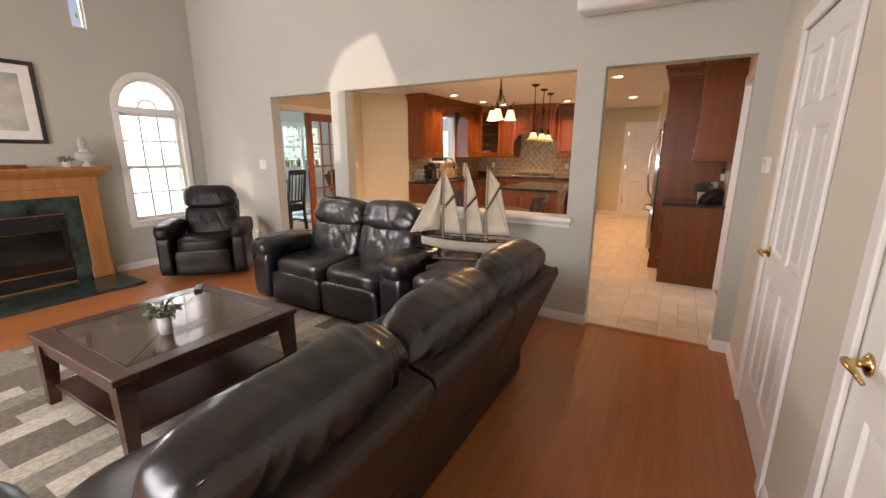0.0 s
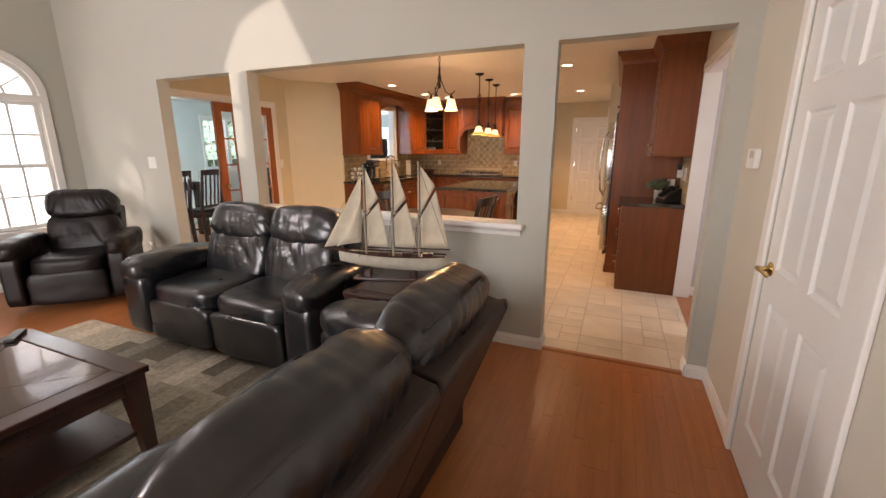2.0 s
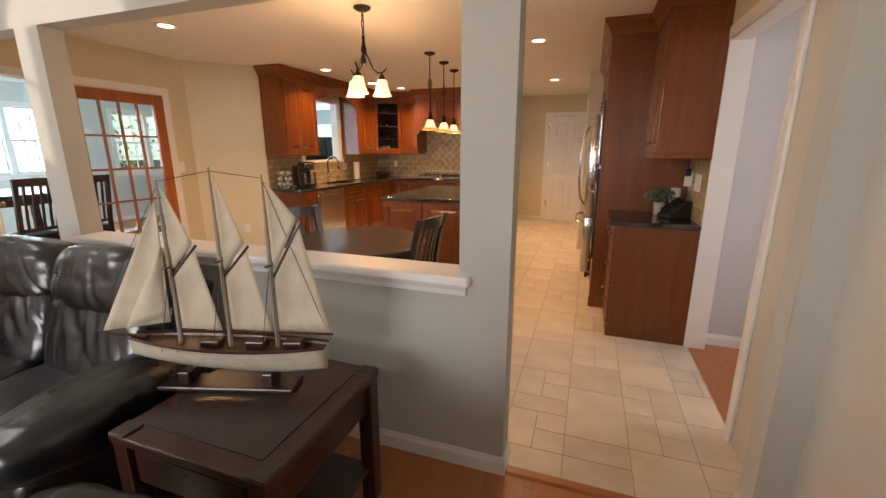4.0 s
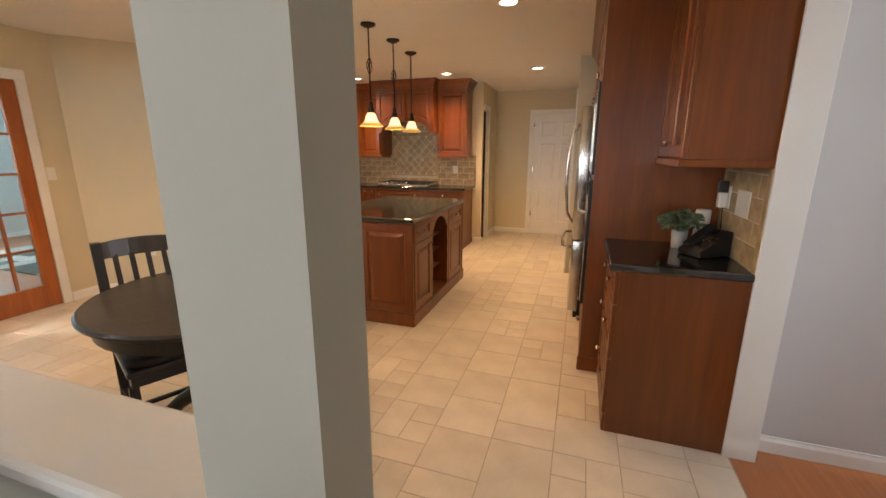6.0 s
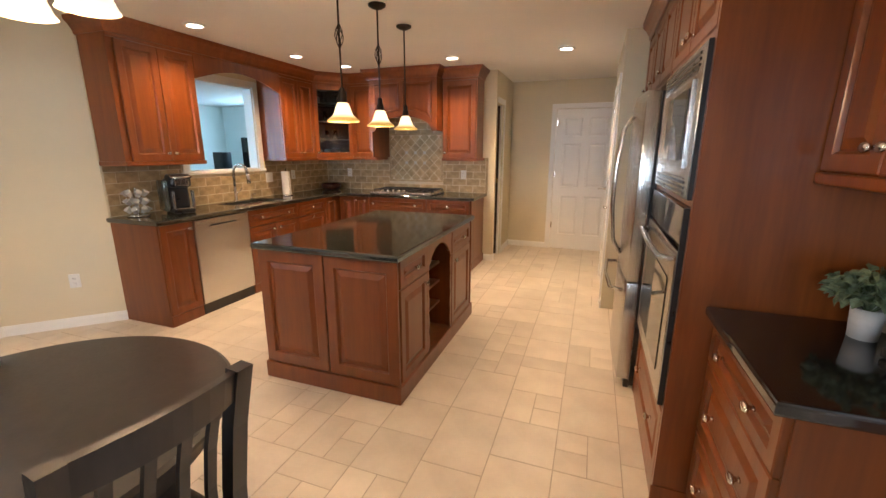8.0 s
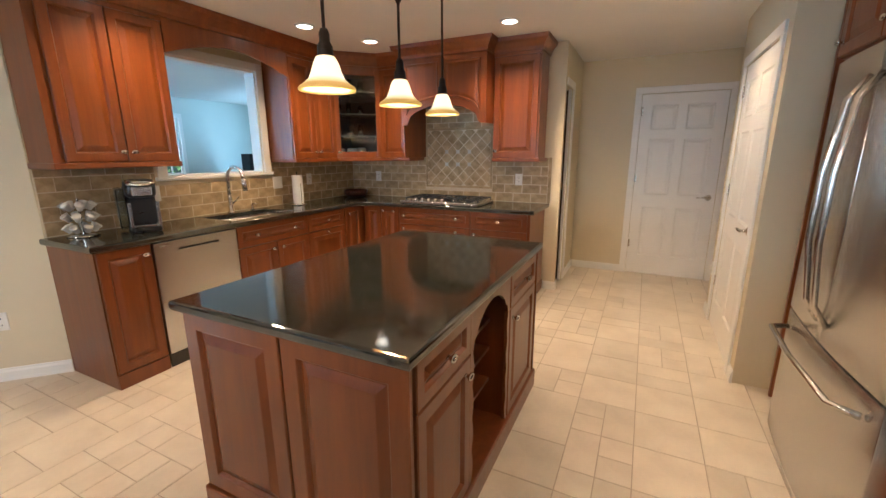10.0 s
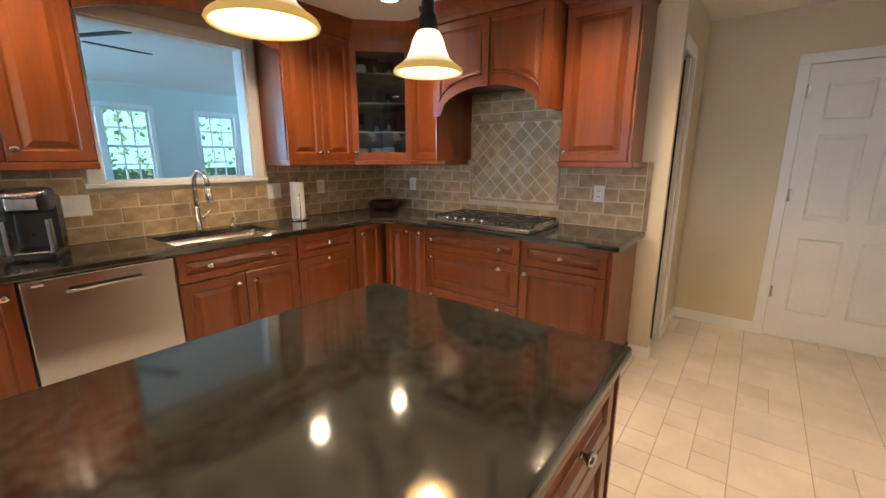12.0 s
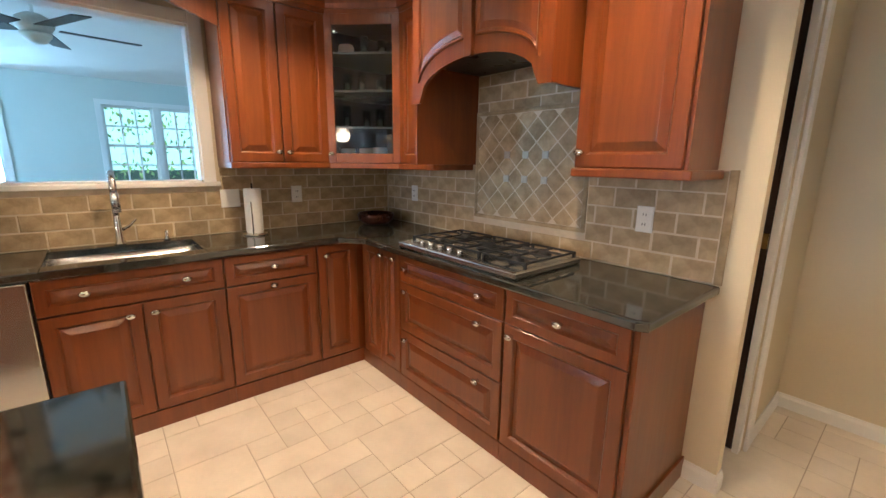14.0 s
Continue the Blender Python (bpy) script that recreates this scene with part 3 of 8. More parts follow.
baseboard("x", XL, 1, -2.9, 0.6)
baseboard("x", XB, 1, 5.79, 6.02)
baseboard("y", YR, -1, -1.585, -1.44)
baseboard("x", -1.44, 1, YR - 0.014, 9.75)
baseboard("x", -1.44, 1, 10.175, YF)
baseboard("y", YF, -1, -1.43, -0.86)
baseboard("y", YF, -1, 0.10, 0.30)
baseboard("x", -0.06, -1, 8.326, 8.43)
baseboard("x", -0.06, -1, 9.51, 9.714)
baseboard("y", 5.50, -1, XR + 0.11, 3.0)
baseboard("x", XS, 1, YW1, 12.5)
baseboard("y", YW1, 1, -2.85, -0.241)
bb = baseboard("y", 0.0, -1, 0.0, 0.81)
bb.matrix_basis = Matrix.Translation((XB, 6.02, 0)) @ Matrix.Rotation(math.atan2(0.58, 0.56), 4, "Z")

# cased openings
structure("sill_pass_through", box(-2.88, -0.40, YW0 - 0.05, YW1 + 0.03, 0.88, 0.923, 0.012), M_TRIM, "white painted pass-through sill", "sill")
structure("trim_sill_apron", prism([(YW0 - 0.032, 0.88), (YW0 - 0.004, 0.88), (YW0 - 0.004, 0.835), (YW0 - 0.014, 0.835), (YW0 - 0.018, 0.858)], "x", -2.86, -0.42), M_TRIM, "white moulding under the pass-through sill", "trim")


def casing(name, axis, a, sign, u0, u1, top, w=0.07, t=0.018, near=True):
    """A three-sided moulded door surround on the face at a."""
    root = thing(name, a if axis == "x" else (u0 + u1) / 2, (u0 + u1) / 2 if axis == "x" else a, 0, "white painted door casing", "trim", kind="structure")
    for nm, p, q, z0, z1 in (("jamb_casing", u0 - w, u0, 0, top), ("jamb_casing", u1, u1 + w, 0, top), ("head_casing", u0 - w * near, u1 + w, top, top + w)):
        if nm == "jamb_casing" and p < u0 and not near:
            continue
        b0, b1 = sorted((a + sign * 0.001, a + sign * t))
        bm = box(b0, b1, p, q, z0, z1, 0.005) if axis == "x" else box(p, q, b0, b1, z0, z1, 0.005)
        part(nm, bm, M_TRIM, root)
    return root


casing("trim_closet_door", "x", XR, -1, 2.265, 3.035, 2.04)
casing("trim_near_door", "x", XR, -1, 0.885, 1.655, 2.04)
casing("trim_end_door", "y", YF, -1, -0.79, 0.03, 2.05)
casing("trim_pantry_door", "x", -0.06, -1, 8.50, 9.44, 2.05)
casing("trim_narrow_door", "x", -1.44, 1, 9.75, 10.10, 2.06, near=False)
casing("trim_french_door", "x", XB, 1, 4.12, 5.71, 2.02, 0.075)
rc = thing("trim_hallway_opening", XR, 5.4, 0, "white painted cased opening", "trim", kind="structure")
part("jamb_far", box(XR - 0.012, XR + 0.125, 5.385, 5.399, 0, 2.10, 0.003), M_TRIM, rc)
part("casing_far", box(XR + 0.111, XR + 0.13, 5.399, 5.47, 0, 2.10, 0.004), M_TRIM, rc)
part("jamb_near", box(XR - 0.002, XR + 0.112, 4.361, 4.375, 0, 2.10, 0.003), M_TRIM, rc)
part("casing_near", box(XR - 0.018, XR - 0.001, 4.29, 4.36, 0, 2.10, 0.004), M_TRIM, rc)
part("head", box(XR - 0.002, XR + 0.112, 4.375, 5.385, 2.086, 2.099, 0.003), M_TRIM, rc)
part("head_casing", box(XR - 0.018, XR - 0.001, 4.29, 5.399, 2.10, 2.17, 0.004), M_TRIM, rc)


# ---- panelled doors ----
def panel_door(name, w, h, label, handle="knob", hinge_mat=None, handle_mat=None, handle_at=None, hinge_at=None, handle_z=0.93):
    """A six-panel door in the plane x-z that faces -y, its foot at the origin."""
    root = thing(name, 0, 0, 0, label, "door", kind="structure")
    bm = bmesh.new()
    t = 0.035
    st = 0.11
    us = [0, st, w / 2 - 0.045, w / 2 + 0.045, w - st, w]
    zs = [0, 0.22, 0.80, 0.94, 1.56, 1.66, h - 0.12, h]
    back = [[bm.verts.new((u, 0, z)) for z in zs] for u in us]
    front = [[bm.verts.new((u, -t, z)) for z in zs] for u in us]
    for i in range(5):
        for j in range(7):
            bm.faces.new((back[i][j], back[i + 1][j], back[i + 1][j + 1], back[i][j + 1]))
            if i in (1, 3) and j in (1, 3, 5):
                u0, u1, z0, z1 = us[i], us[i + 1], zs[j], zs[j + 1]
                ring = [front[i][j], front[i + 1][j], front[i + 1][j + 1], front[i][j + 1]]
                for ins, dep in ((0.010, t - 0.009), (0.020, t - 0.010), (0.045, t - 0.003)):
                    nx = [bm.verts.new(p) for p in ((u0 + ins, -dep, z0 + ins), (u1 - ins, -dep, z0 + ins), (u1 - ins, -dep, z1 - ins), (u0 + ins, -dep, z1 - ins))]
                    for k in range(4):
                        bm.faces.new((ring[k], ring[(k + 1) % 4], nx[(k + 1) % 4], nx[k]))
                    ring = nx
                bm.faces.new(ring)
            else:
                bm.faces.new((front[i][j], front[i + 1][j], front[i + 1][j + 1], front[i][j + 1]))
    for i in range(5):
        bm.faces.new((back[i][0], back[i + 1][0], front[i + 1][0], front[i][0]))
        bm.faces.new((back[i][7], back[i + 1][7], front[i + 1][7], front[i][7]))
    for j in range(7):
        bm.faces.new((back[0][j], back[0][j + 1], front[0][j + 1], front[0][j]))
        bm.faces.new((back[5][j], back[5][j + 1], front[5][j + 1], front[5][j]))
    part("door_leaf", bm, M_TRIM, root)
    hx = handle_at if handle_at is not None else w - 0.065
    gx = hinge_at if hinge_at is not None else 0.0
    for z in (0.36, 1.12, 1.86):
        bm = tube([(gx, -t - 0.004, z - 0.045), (gx, -t - 0.004, z + 0.045)], 0.007, 8)
        add_box(bm, gx - 0.018, gx + 0.018, -t - 0.002, -t + 0.001, z - 0.045, z + 0.045)
        part("hinge", bm, hinge_mat or M_CHROME, root, "metal butt hinge")
    hm = handle_mat or M_BRASS
    rose = lathe([(0.0, 0.0), (0.030, 0.0), (0.032, 0.004), (0.024, 0.010), (0.011, 0.014), (0.010, 0.040), (0.012, 0.044)], 20)
    bmesh.ops.transform(rose, matrix=pose(hx, -t, handle_z, 90), verts=rose.verts[:])
    knob = part("door_handle", rose, hm, root, "polished metal door handle", True)
    if handle == "knob":
        b = lathe([(0.0, 0.0), (0.013, 0.0), (0.024, 0.008), (0.027, 0.018), (0.024, 0.028), (0.012, 0.034), (0.0, 0.035)], 20)
        bmesh.ops.transform(b, matrix=pose(hx, -t - 0.044, handle_z, 90), verts=b.verts[:])
    else:
        s = -1 if hx > w / 2 else 1
        b = tube([(hx - s * 0.005, -t - 0.046, handle_z), (hx + s * 0.03, -t - 0.052, handle_z + 0.004), (hx + s * 0.075, -t - 0.048, handle_z + 0.002), (hx + s * 0.115, -t - 0.045, handle_z - 0.004)], [0.011, 0.010, 0.008, 0.006], 10)
    part("grip", b, hm, knob, "", True)
    return root


d1 = panel_door("door_closet", 0.764, 2.03, "white six-panel closet door with a brass handle", "lever", M_CHROME, M_BRASS, handle_at=0.06, hinge_at=0.764)
d1.matrix_basis = pose(XR + 0.037, 3.032, 0.006, 0, 0, -90)
d2 = panel_door("door_near", 0.764, 2.03, "white six-panel door with a brass knob", "lever", M_CHROME, M_BRASS, handle_at=0.764 - 0.7, hinge_at=0.764)
d2.matrix_basis = pose(XR + 0.037, 1.652, 0.006, 0, 0, -90)
d3 = panel_door("door_end", 0.814, 2.04, "white six-panel door at the kitchen's end", "lever", M_CHROME, M_CHROME, hinge_at=0.0)
d3.matrix_basis = pose(-0.787, YF + 0.037, 0.006)
d4 = panel_door("door_pantry", 0.934, 2.04, "white six-panel pantry door", "lever", M_CHROME, M_CHROME, hinge_at=0.0)
d4.matrix_basis = pose(-0.06 + 0.037, 9.437, 0.006, 0, 0, -90)
d5 = thing("door_narrow", -1.5, 10.08, 0, "dark wooden door edge with a bronze latch in a narrow doorway", "door", kind="structure")
part("jamb", box(-1.474, -1.446, 10.05, 10.098, 0.0, 2.058, 0.002), M_TRIM, d5, "white painted jamb")
part("door_leaf", box(-2.05, -1.476, 10.06, 10.098, 0.006, 2.05, 0.003), M_DARKWOOD_SHADE, d5)
part("latch", box(-1.50, -1.478, 10.045, 10.062, 1.03, 1.10, 0.003), M_BRASS, d5, "small metal latch")


def french_leaf(label, w=0.955, h=2.0, cols=4, rows=5):
    root = thing("french_door", 0, 0, 0, label, "door", kind="structure")
    t, st, top, bot = 0.04, 0.11, 0.11, 0.21
    for nm, a in (("stile", (0, st, -t, 0, 0, h)), ("stile", (w - st, w, -t, 0, 0, h)), ("top_rail", (st, w - st, -t, 0, h - top, h)), ("bottom_rail", (st, w - st, -t, 0, 0, bot))):
        part(nm, box(*a, 0.004), M_DOORWOOD, root)
    gw, gh = (w - 2 * st) / cols, (h - top - bot) / rows
    for i in range(1, cols):
        part("muntin", box(st + i * gw - 0.011, st + i * gw + 0.011, -t + 0.006, -0.006, bot, h - top, 0.003), M_DOORWOOD, root)
    for j in range(1, rows):
        part("muntin", box(st, w - st, -t + 0.008, -0.008, bot + j * gh - 0.011, bot + j * gh + 0.011, 0.003), M_DOORWOOD, root)
    for i in range(cols):
        for j in range(rows):
            g = part("pane", box(st + i * gw + 0.011, st + (i + 1) * gw - 0.011, -t / 2 - 0.002, -t / 2 + 0.002, bot + j * gh + 0.011, bot + (j + 1) * gh - 0.011), M_PANE, root)
            g.visible_shadow = False
    bm = lathe([(0, 0), (0.024, 0), (0.024, 0.006), (0.010, 0.012), (0.010, 0.035), (0.026, 0.045), (0.026, 0.06), (0, 0.066)], 16)
    bmesh.ops.transform(bm, matrix=pose(0.055, -t, 0.95, 90), verts=bm.verts[:])
    part("knob", bm, M_BRASS, root, "brass knob", True)
    return root


fl = french_leaf("stained wood french door with glass panes, closed")
fl.matrix_basis = pose(XB - 0.03, 4.75, 0.008, 0, 0, 90)
fl2 = french_leaf("stained wood french door leaf, swung open into the sunroom", 0.55, cols=2)
fl2.matrix_basis = pose(XB - 0.12, 4.14, 0.008, 0, 0, 176)


# ---- windows ----
def sash_window(name, x, y0, y1, z0, z1, label, units=1, cols=3, rows=2, axis="x", face=1, arch=False):
    """White double-hung windows in an opening: frames, sashes, bars, panes and casing. face: the way the room lies."""
    root = thing(name, x if axis == "x" else (y0 + y1) / 2, (y0 + y1) / 2 if axis == "x" else x, z0, label, "window", kind="structure")

    def bx(u0, u1, d0, d1, a, b, bev=0.003):
        p, q = sorted((x + face * d0, x + face * d1))
        return box(p, q, u0, u1, a, b, bev) if axis == "x" else box(u0, u1, p, q, a, b, bev)
    w = 0.07
    part("window_casing", bx(y0 - w, y0, 0.001, 0.02, z0, z1 + (0 if arch else w)), M_TRIM, root)
    part("window_casing", bx(y1, y1 + w, 0.001, 0.02, z0, z1 + (0 if arch else w)), M_TRIM, root)
    if not arch:
        part("window_casing", bx(y0, y1, 0.001, 0.02, z1, z1 + w), M_TRIM, root)
    part("window_sill", bx(y0 - w - 0.02, y1 + w + 0.02, -0.06, 0.045, z0 - 0.03, z0, 0.006), M_TRIM, root)
    part("window_apron", bx(y0 - w, y1 + w, 0.001, 0.016, z0 - 0.09, z0 - 0.03), M_TRIM, root)
    uw = (y1 - y0) / units
    for k in range(units):
        a, b = y0 + k * uw, y0 + (k + 1) * uw
        if k:
            part("mullion", bx(a - 0.04, a + 0.04, -0.09, 0.012, z0, z1), M_TRIM, root)
            a += 0.04
        if k < units - 1:
            b -= 0.04
        zm = (z0 + z1) / 2
        for lo, hi, dep in ((z0, zm + 0.015, -0.045), (zm - 0.015, z1, -0.075)):
            sash = part("sash", bx(a, a + 0.035, dep - 0.015, dep + 0.015, lo, hi), M_TRIM, root)
            part("sash_stile", bx(b - 0.035, b, dep - 0.015, dep + 0.015, lo, hi), M_TRIM, sash)
            part("sash_rail", bx(a + 0.035, b - 0.035, dep - 0.015, dep + 0.015, lo, lo + 0.04), M_TRIM, sash)
            part("sash_rail", bx(a + 0.035, b - 0.035, dep - 0.015, dep + 0.015, hi - 0.035, hi), M_TRIM, sash)
            gu0, gu1, gz0, gz1 = a + 0.035, b - 0.035, lo + 0.04, hi - 0.035
            for i in range(1, cols):
                u = gu0 + (gu1 - gu0) * i / cols
                part("glazing_bar", bx(u - 0.012, u + 0.012, dep - 0.008, dep + 0.010, gz0, gz1, 0.002), M_TRIM, sash)
            for j in range(1, rows):
                z = gz0 + (gz1 - gz0) * j / rows
                part("glazing_bar", bx(gu0, gu1, dep - 0.007, dep + 0.009, z - 0.012, z + 0.012, 0.002), M_TRIM, sash)
            g = part("pane", bx(gu0, gu1, dep - 0.003, dep + 0.001, gz0, gz1, 0), M_PANE, sash)
            g.visible_shadow = False
    return root


sash_window("window_sunroom_1", XS, 5.75, 6.90, 1.02, 2.12, "white double sash window with small panes", 2)
sash_window("window_sunroom_2", XS, 7.98, 9.30, 0.98, 2.14, "white double sash window with small panes", 2)
sash_window("window_sunroom_3", XS, 10.05, 10.68, 1.02, 2.12, "white sash window with small panes", 1)
# unseen south window, put in for the sunroom's added light
sash_window("window_sunroom_fill", YW1, -7.6, -6.7, 0.75, 2.05, "white sash window with small panes", 1, axis="y")

# arched living-room window
aw = sash_window("window_arched", XL, 2.76, 3.45, 0.60, 1.90, "white arched window with a fan light above two sashes", 1, 3, 2, arch=True)
yc, ra = 3.105, 0.345
spring = 1.97


def arc(r0, r1, n=24, ry=0.35 / 0.345):
    return [(yc + r1 * math.cos(math.pi * k / n), spring + r1 * math.sin(math.pi * k / n)) for k in range(n + 1)] + [(yc + r0 * math.cos(math.pi * k / n), spring + r0 * math.sin(math.pi * k / n)) for k in range(n, -1, -1)]


for s in (-1, 1):
    pts = [(yc + s * ra, spring)] + [(yc + s * ra * math.cos(math.pi / 2 * k / 12), spring + ra * math.sin(math.pi / 2 * k / 12)) for k in range(1, 13)] + [(yc, 2.32), (yc + s * ra, 2.32)]
    part("spandrel", prism(pts, "x", XL - 0.118, XL - 0.001), M_WALL_L, aw, "painted wall above the arch")
part("arch_casing", prism(arc(ra, ra + 0.07), "x", XL + 0.002, XL + 0.022), M_TRIM, aw)
part("arch_frame", prism(arc(ra - 0.035, ra - 0.001), "x", XL - 0.09, XL - 0.03), M_TRIM, aw)
part("transom_bar", box(XL - 0.09, XL + 0.02, 2.69, 3.52, 1.90, 1.968, 0.004), M_TRIM, aw)
part("arch_hub", prism(arc(0.09, 0.11), "x", XL - 0.07, XL - 0.05), M_TRIM, aw)
for ang in (36, 72, 108, 144):
    c, s = math.cos(radians(ang)), math.sin(radians(ang))
    part("fan_bar", tube([(XL - 0.06, yc + 0.1 * c, spring + 0.1 * s), (XL - 0.06, yc + 0.32 * c, spring + 0.32 * s)], 0.008, 6), M_TRIM, aw)
gl = part("pane", prism(arc(0.0, ra - 0.03), "x", XL - 0.062, XL - 0.058), M_PANE, aw)
gl.visible_shadow = False
# high windows above, through which the sun comes
hw = thing("window_high", XL, 2.29, 2.75, "high white framed window", "window", kind="structure")
# Unseen fillers added to trim the opening to the sun patch's outline.
for pts in ([(2.60, 3.45), (2.60, 4.36), (2.25, 4.36), (2.37, 4.16), (2.49, 3.93)], [(2.10, 4.03), (2.21, 4.36), (2.10, 4.36)], [(2.10, 2.75), (2.47, 2.75), (2.47, 3.57), (2.10, 3.98)]):
    part("spandrel", prism(pts, "x", XL - 0.118, XL - 0.001), M_WALL_L, hw, "unseen wall filler that trims the sunlight")
for u0, u1, z0, z1 in ((2.585, 2.60, 2.75, 4.36), (2.47, 2.585, 2.75, 2.77), (2.47, 2.585, 3.22, 3.235)):
    part("window_frame", box(XL - 0.08, XL - 0.04, u0, u1, z0, z1, 0.003), M_TRIM, hw)
# wide back window, unseen, made up to let fill light in
bw = thing("window_back", -2.2, -3.06, 0.6, "unseen wide framed window, added for fill light", "window", kind="structure")
for u0, u1, z0, z1 in ((-3.8, -3.74, 0.6, 2.6), (-0.66, -0.6, 0.6, 2.6), (-3.74, -0.66, 0.6, 0.66), (-3.74, -0.66, 2.54, 2.6), (-2.22, -2.18, 0.66, 2.54)):
    part("window_frame", box(u0, u1, -3.10, -3.04, z0, z1, 0.003), M_TRIM, bw)

# interior window over the sink
sw = thing("window_sink", XK, 7.86, 1.25, "cased interior window opening onto the sunroom", "window", kind="structure")
for nm, a in (("window_casing", (7.33, 7.40, 1.25, 2.23)), ("window_casing", (8.32, 8.39, 1.25, 2.23)), ("window_casing", (7.40, 8.32, 2.16, 2.23))):
    part(nm, box(XK + 0.001, XK + 0.02, a[0], a[1], a[2], a[3], 0.004), M_TRIM, sw)
for a in ((7.40, 7.412, 1.262, 2.148), (8.308, 8.32, 1.262, 2.148), (7.412, 8.308, 2.148, 2.16), (7.412, 8.308, 1.25, 1.262)):
    part("window_jamb", box(XK - 0.119, XK - 0.001, *a), M_TRIM, sw)
part("window_sill", box(XK + 0.001, XK + 0.035, 7.31, 8.41, 1.222, 1.25, 0.005), M_TRIM, sw)


# ---- kitchen cabinets ----
def placed(bm, x, y, z, turn):
    bmesh.ops.transform(bm, matrix=pose(x, y, z, 0, 0, turn), verts=bm.verts[:])
    return bm


KNOB = None


def knob(parent, m, mat=None):
    """A small oval nickel knob, at the pose m, that points along local -y."""
    global KNOB
    if KNOB is None:
        b = lathe([(0, 0), (0.008, 0), (0.006, 0.004), (0.006, 0.012), (0.013, 0.018), (0.015, 0.024), (0.010, 0.030), (0, 0.031)], 12)
        bmesh.ops.transform(b, matrix=Matrix.Diagonal((1.55, 1, 1, 1)) @ pose(0, 0, 0, 90), verts=b.verts[:])
        KNOB = mesh_of("knob", b, M_CHROME, True)
    return part("knob", KNOB, None, parent, "polished nickel knob", at=m)


def front(parent, name, x, y, z, turn, w, h, knobs=(), mat=None, t=0.02, stile=0.055, label=""):
    """A raised-panel door or drawer front whose lower corner is at x, y, z; turn 0 faces -y, 90 faces +x, -90 faces -x."""
    m = pose(x, y, z, 0, 0, turn)
    ob = part(name, raised_panel(w, h, t, stile), mat or M_CHERRY, parent, label, at=m)
    for kx, kz in knobs:
        knob(ob, m @ pose(kx, -t, kz))
    return ob


TOP = 0.915
FX, FY = -3.45, 9.10      # fronts of the two base runs
GAP = 0.003


def base_unit(y0, y1, label, fronts, face="x", toe=True, mat=None):
    """A base cabinet on the window wall (face x) or the cooktop wall (face y). fronts: (kind, u0, u1, z0, z1, knobs)."""
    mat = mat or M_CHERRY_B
    if face == "x":
        root = thing("base_cabinet", (XK + FX) / 2, (y0 + y1) / 2, 0, label, "cabinet", "kitchen base cabinets")
        part("body", box(XK + 0.003, FX - 0.02, y0, y1, 0.0, 0.69 if "sink" in label else 0.875), mat, root)
        part("plinth", box(FX - 0.02, FX - 0.005, y0, y1, 0, 0.095, 0.003), mat, root)
    else:
        root = thing("base_cabinet", (y0 + y1) / 2, (YR + FY) / 2, 0, label, "cabinet", "kitchen base cabinets")
        part("body", box(y0, y1, FY + 0.02, YR - 0.003, 0.0, 0.875), mat, root)
        part("plinth", box(y0, y1, FY + 0.005, FY + 0.02, 0, 0.095, 0.003), mat, root)
    for nm, u0, u1, z0, z1, ks in fronts:
        w, h = u1 - u0 - 2 * GAP, z1 - z0 - 2 * GAP
        if face == "x":
            front(root, nm, FX - 0.02, u0 + GAP, z0 + GAP, 90, w, h, ks, mat)
        else:
            front(root, nm, u0 + GAP, FY + 0.02, z0 + GAP, 0, w, h, ks, mat)
    return root


base_unit(6.60, 6.905, "narrow cherry base cabinet beside the dishwasher", [("door", 6.605, 6.905, 0.10, 0.872, [(0.25, 0.71)])])
base_unit(7.52, 8.27, "cherry sink cabinet with two doors", [("drawer", 7.52, 8.27, 0.70, 0.872, [(0.17, 0.085), (0.57, 0.085)]), ("door", 7.52, 7.895, 0.10, 0.70, [(0.32, 0.54)]), ("door", 7.895, 8.27, 0.10, 0.70, [(0.045, 0.54)])])
base_unit(8.27, 8.79, "cherry base cabinet with a drawer over a tilt-out door", [("drawer", 8.27, 8.79, 0.70, 0.872, [(0.26, 0.085)]), ("door", 8.27, 8.79, 0.10, 0.70, [(0.25, 0.57)])])
base_unit(8.79, 9.69, "cherry corner base cabinet with a folding door", [("door", 8.80, 9.075, 0.10, 0.872, [(0.05, 0.70)])])
base_unit(-3.449, -2.985, "cherry corner base cabinet with narrow doors", [("door", -3.425, -3.21, 0.10, 0.872, []), ("door", -3.21, -2.985, 0.10, 0.872, [(0.035, 0.72), (0.17, 0.72)])], "y")
base_unit(-2.985, -2.165, "cherry base cabinet with three wide drawers", [("drawer", -2.98, -2.17, 0.70, 0.872, [(0.06, 0.085), (0.66, 0.085)]), ("drawer", -2.98, -2.17, 0.40, 0.70, [(0.06, 0.25), (0.66, 0.25)]), ("drawer", -2.98, -2.17, 0.10, 0.40, [(0.06, 0.25), (0.66, 0.25)])], "y")
e = base_unit(-2.165, -1.59, "cherry base cabinet with a drawer over one door", [("drawer", -2.165, -1.605, 0.70, 0.872, [(0.28, 0.085)]), ("door", -2.165, -1.605, 0.10, 0.70, [(0.04, 0.55)])], "y")
part("end_panel", box(-1.589, -1.578, FY + 0.0, YR - 0.003, 0.0, 0.875, 0.002), M_CHERRY_B, e)
part("end_plinth", box(-1.578, -1.566, FY + 0.0, YR - 0.003, 0.0, 0.10, 0.003), M_CHERRY_B, e)

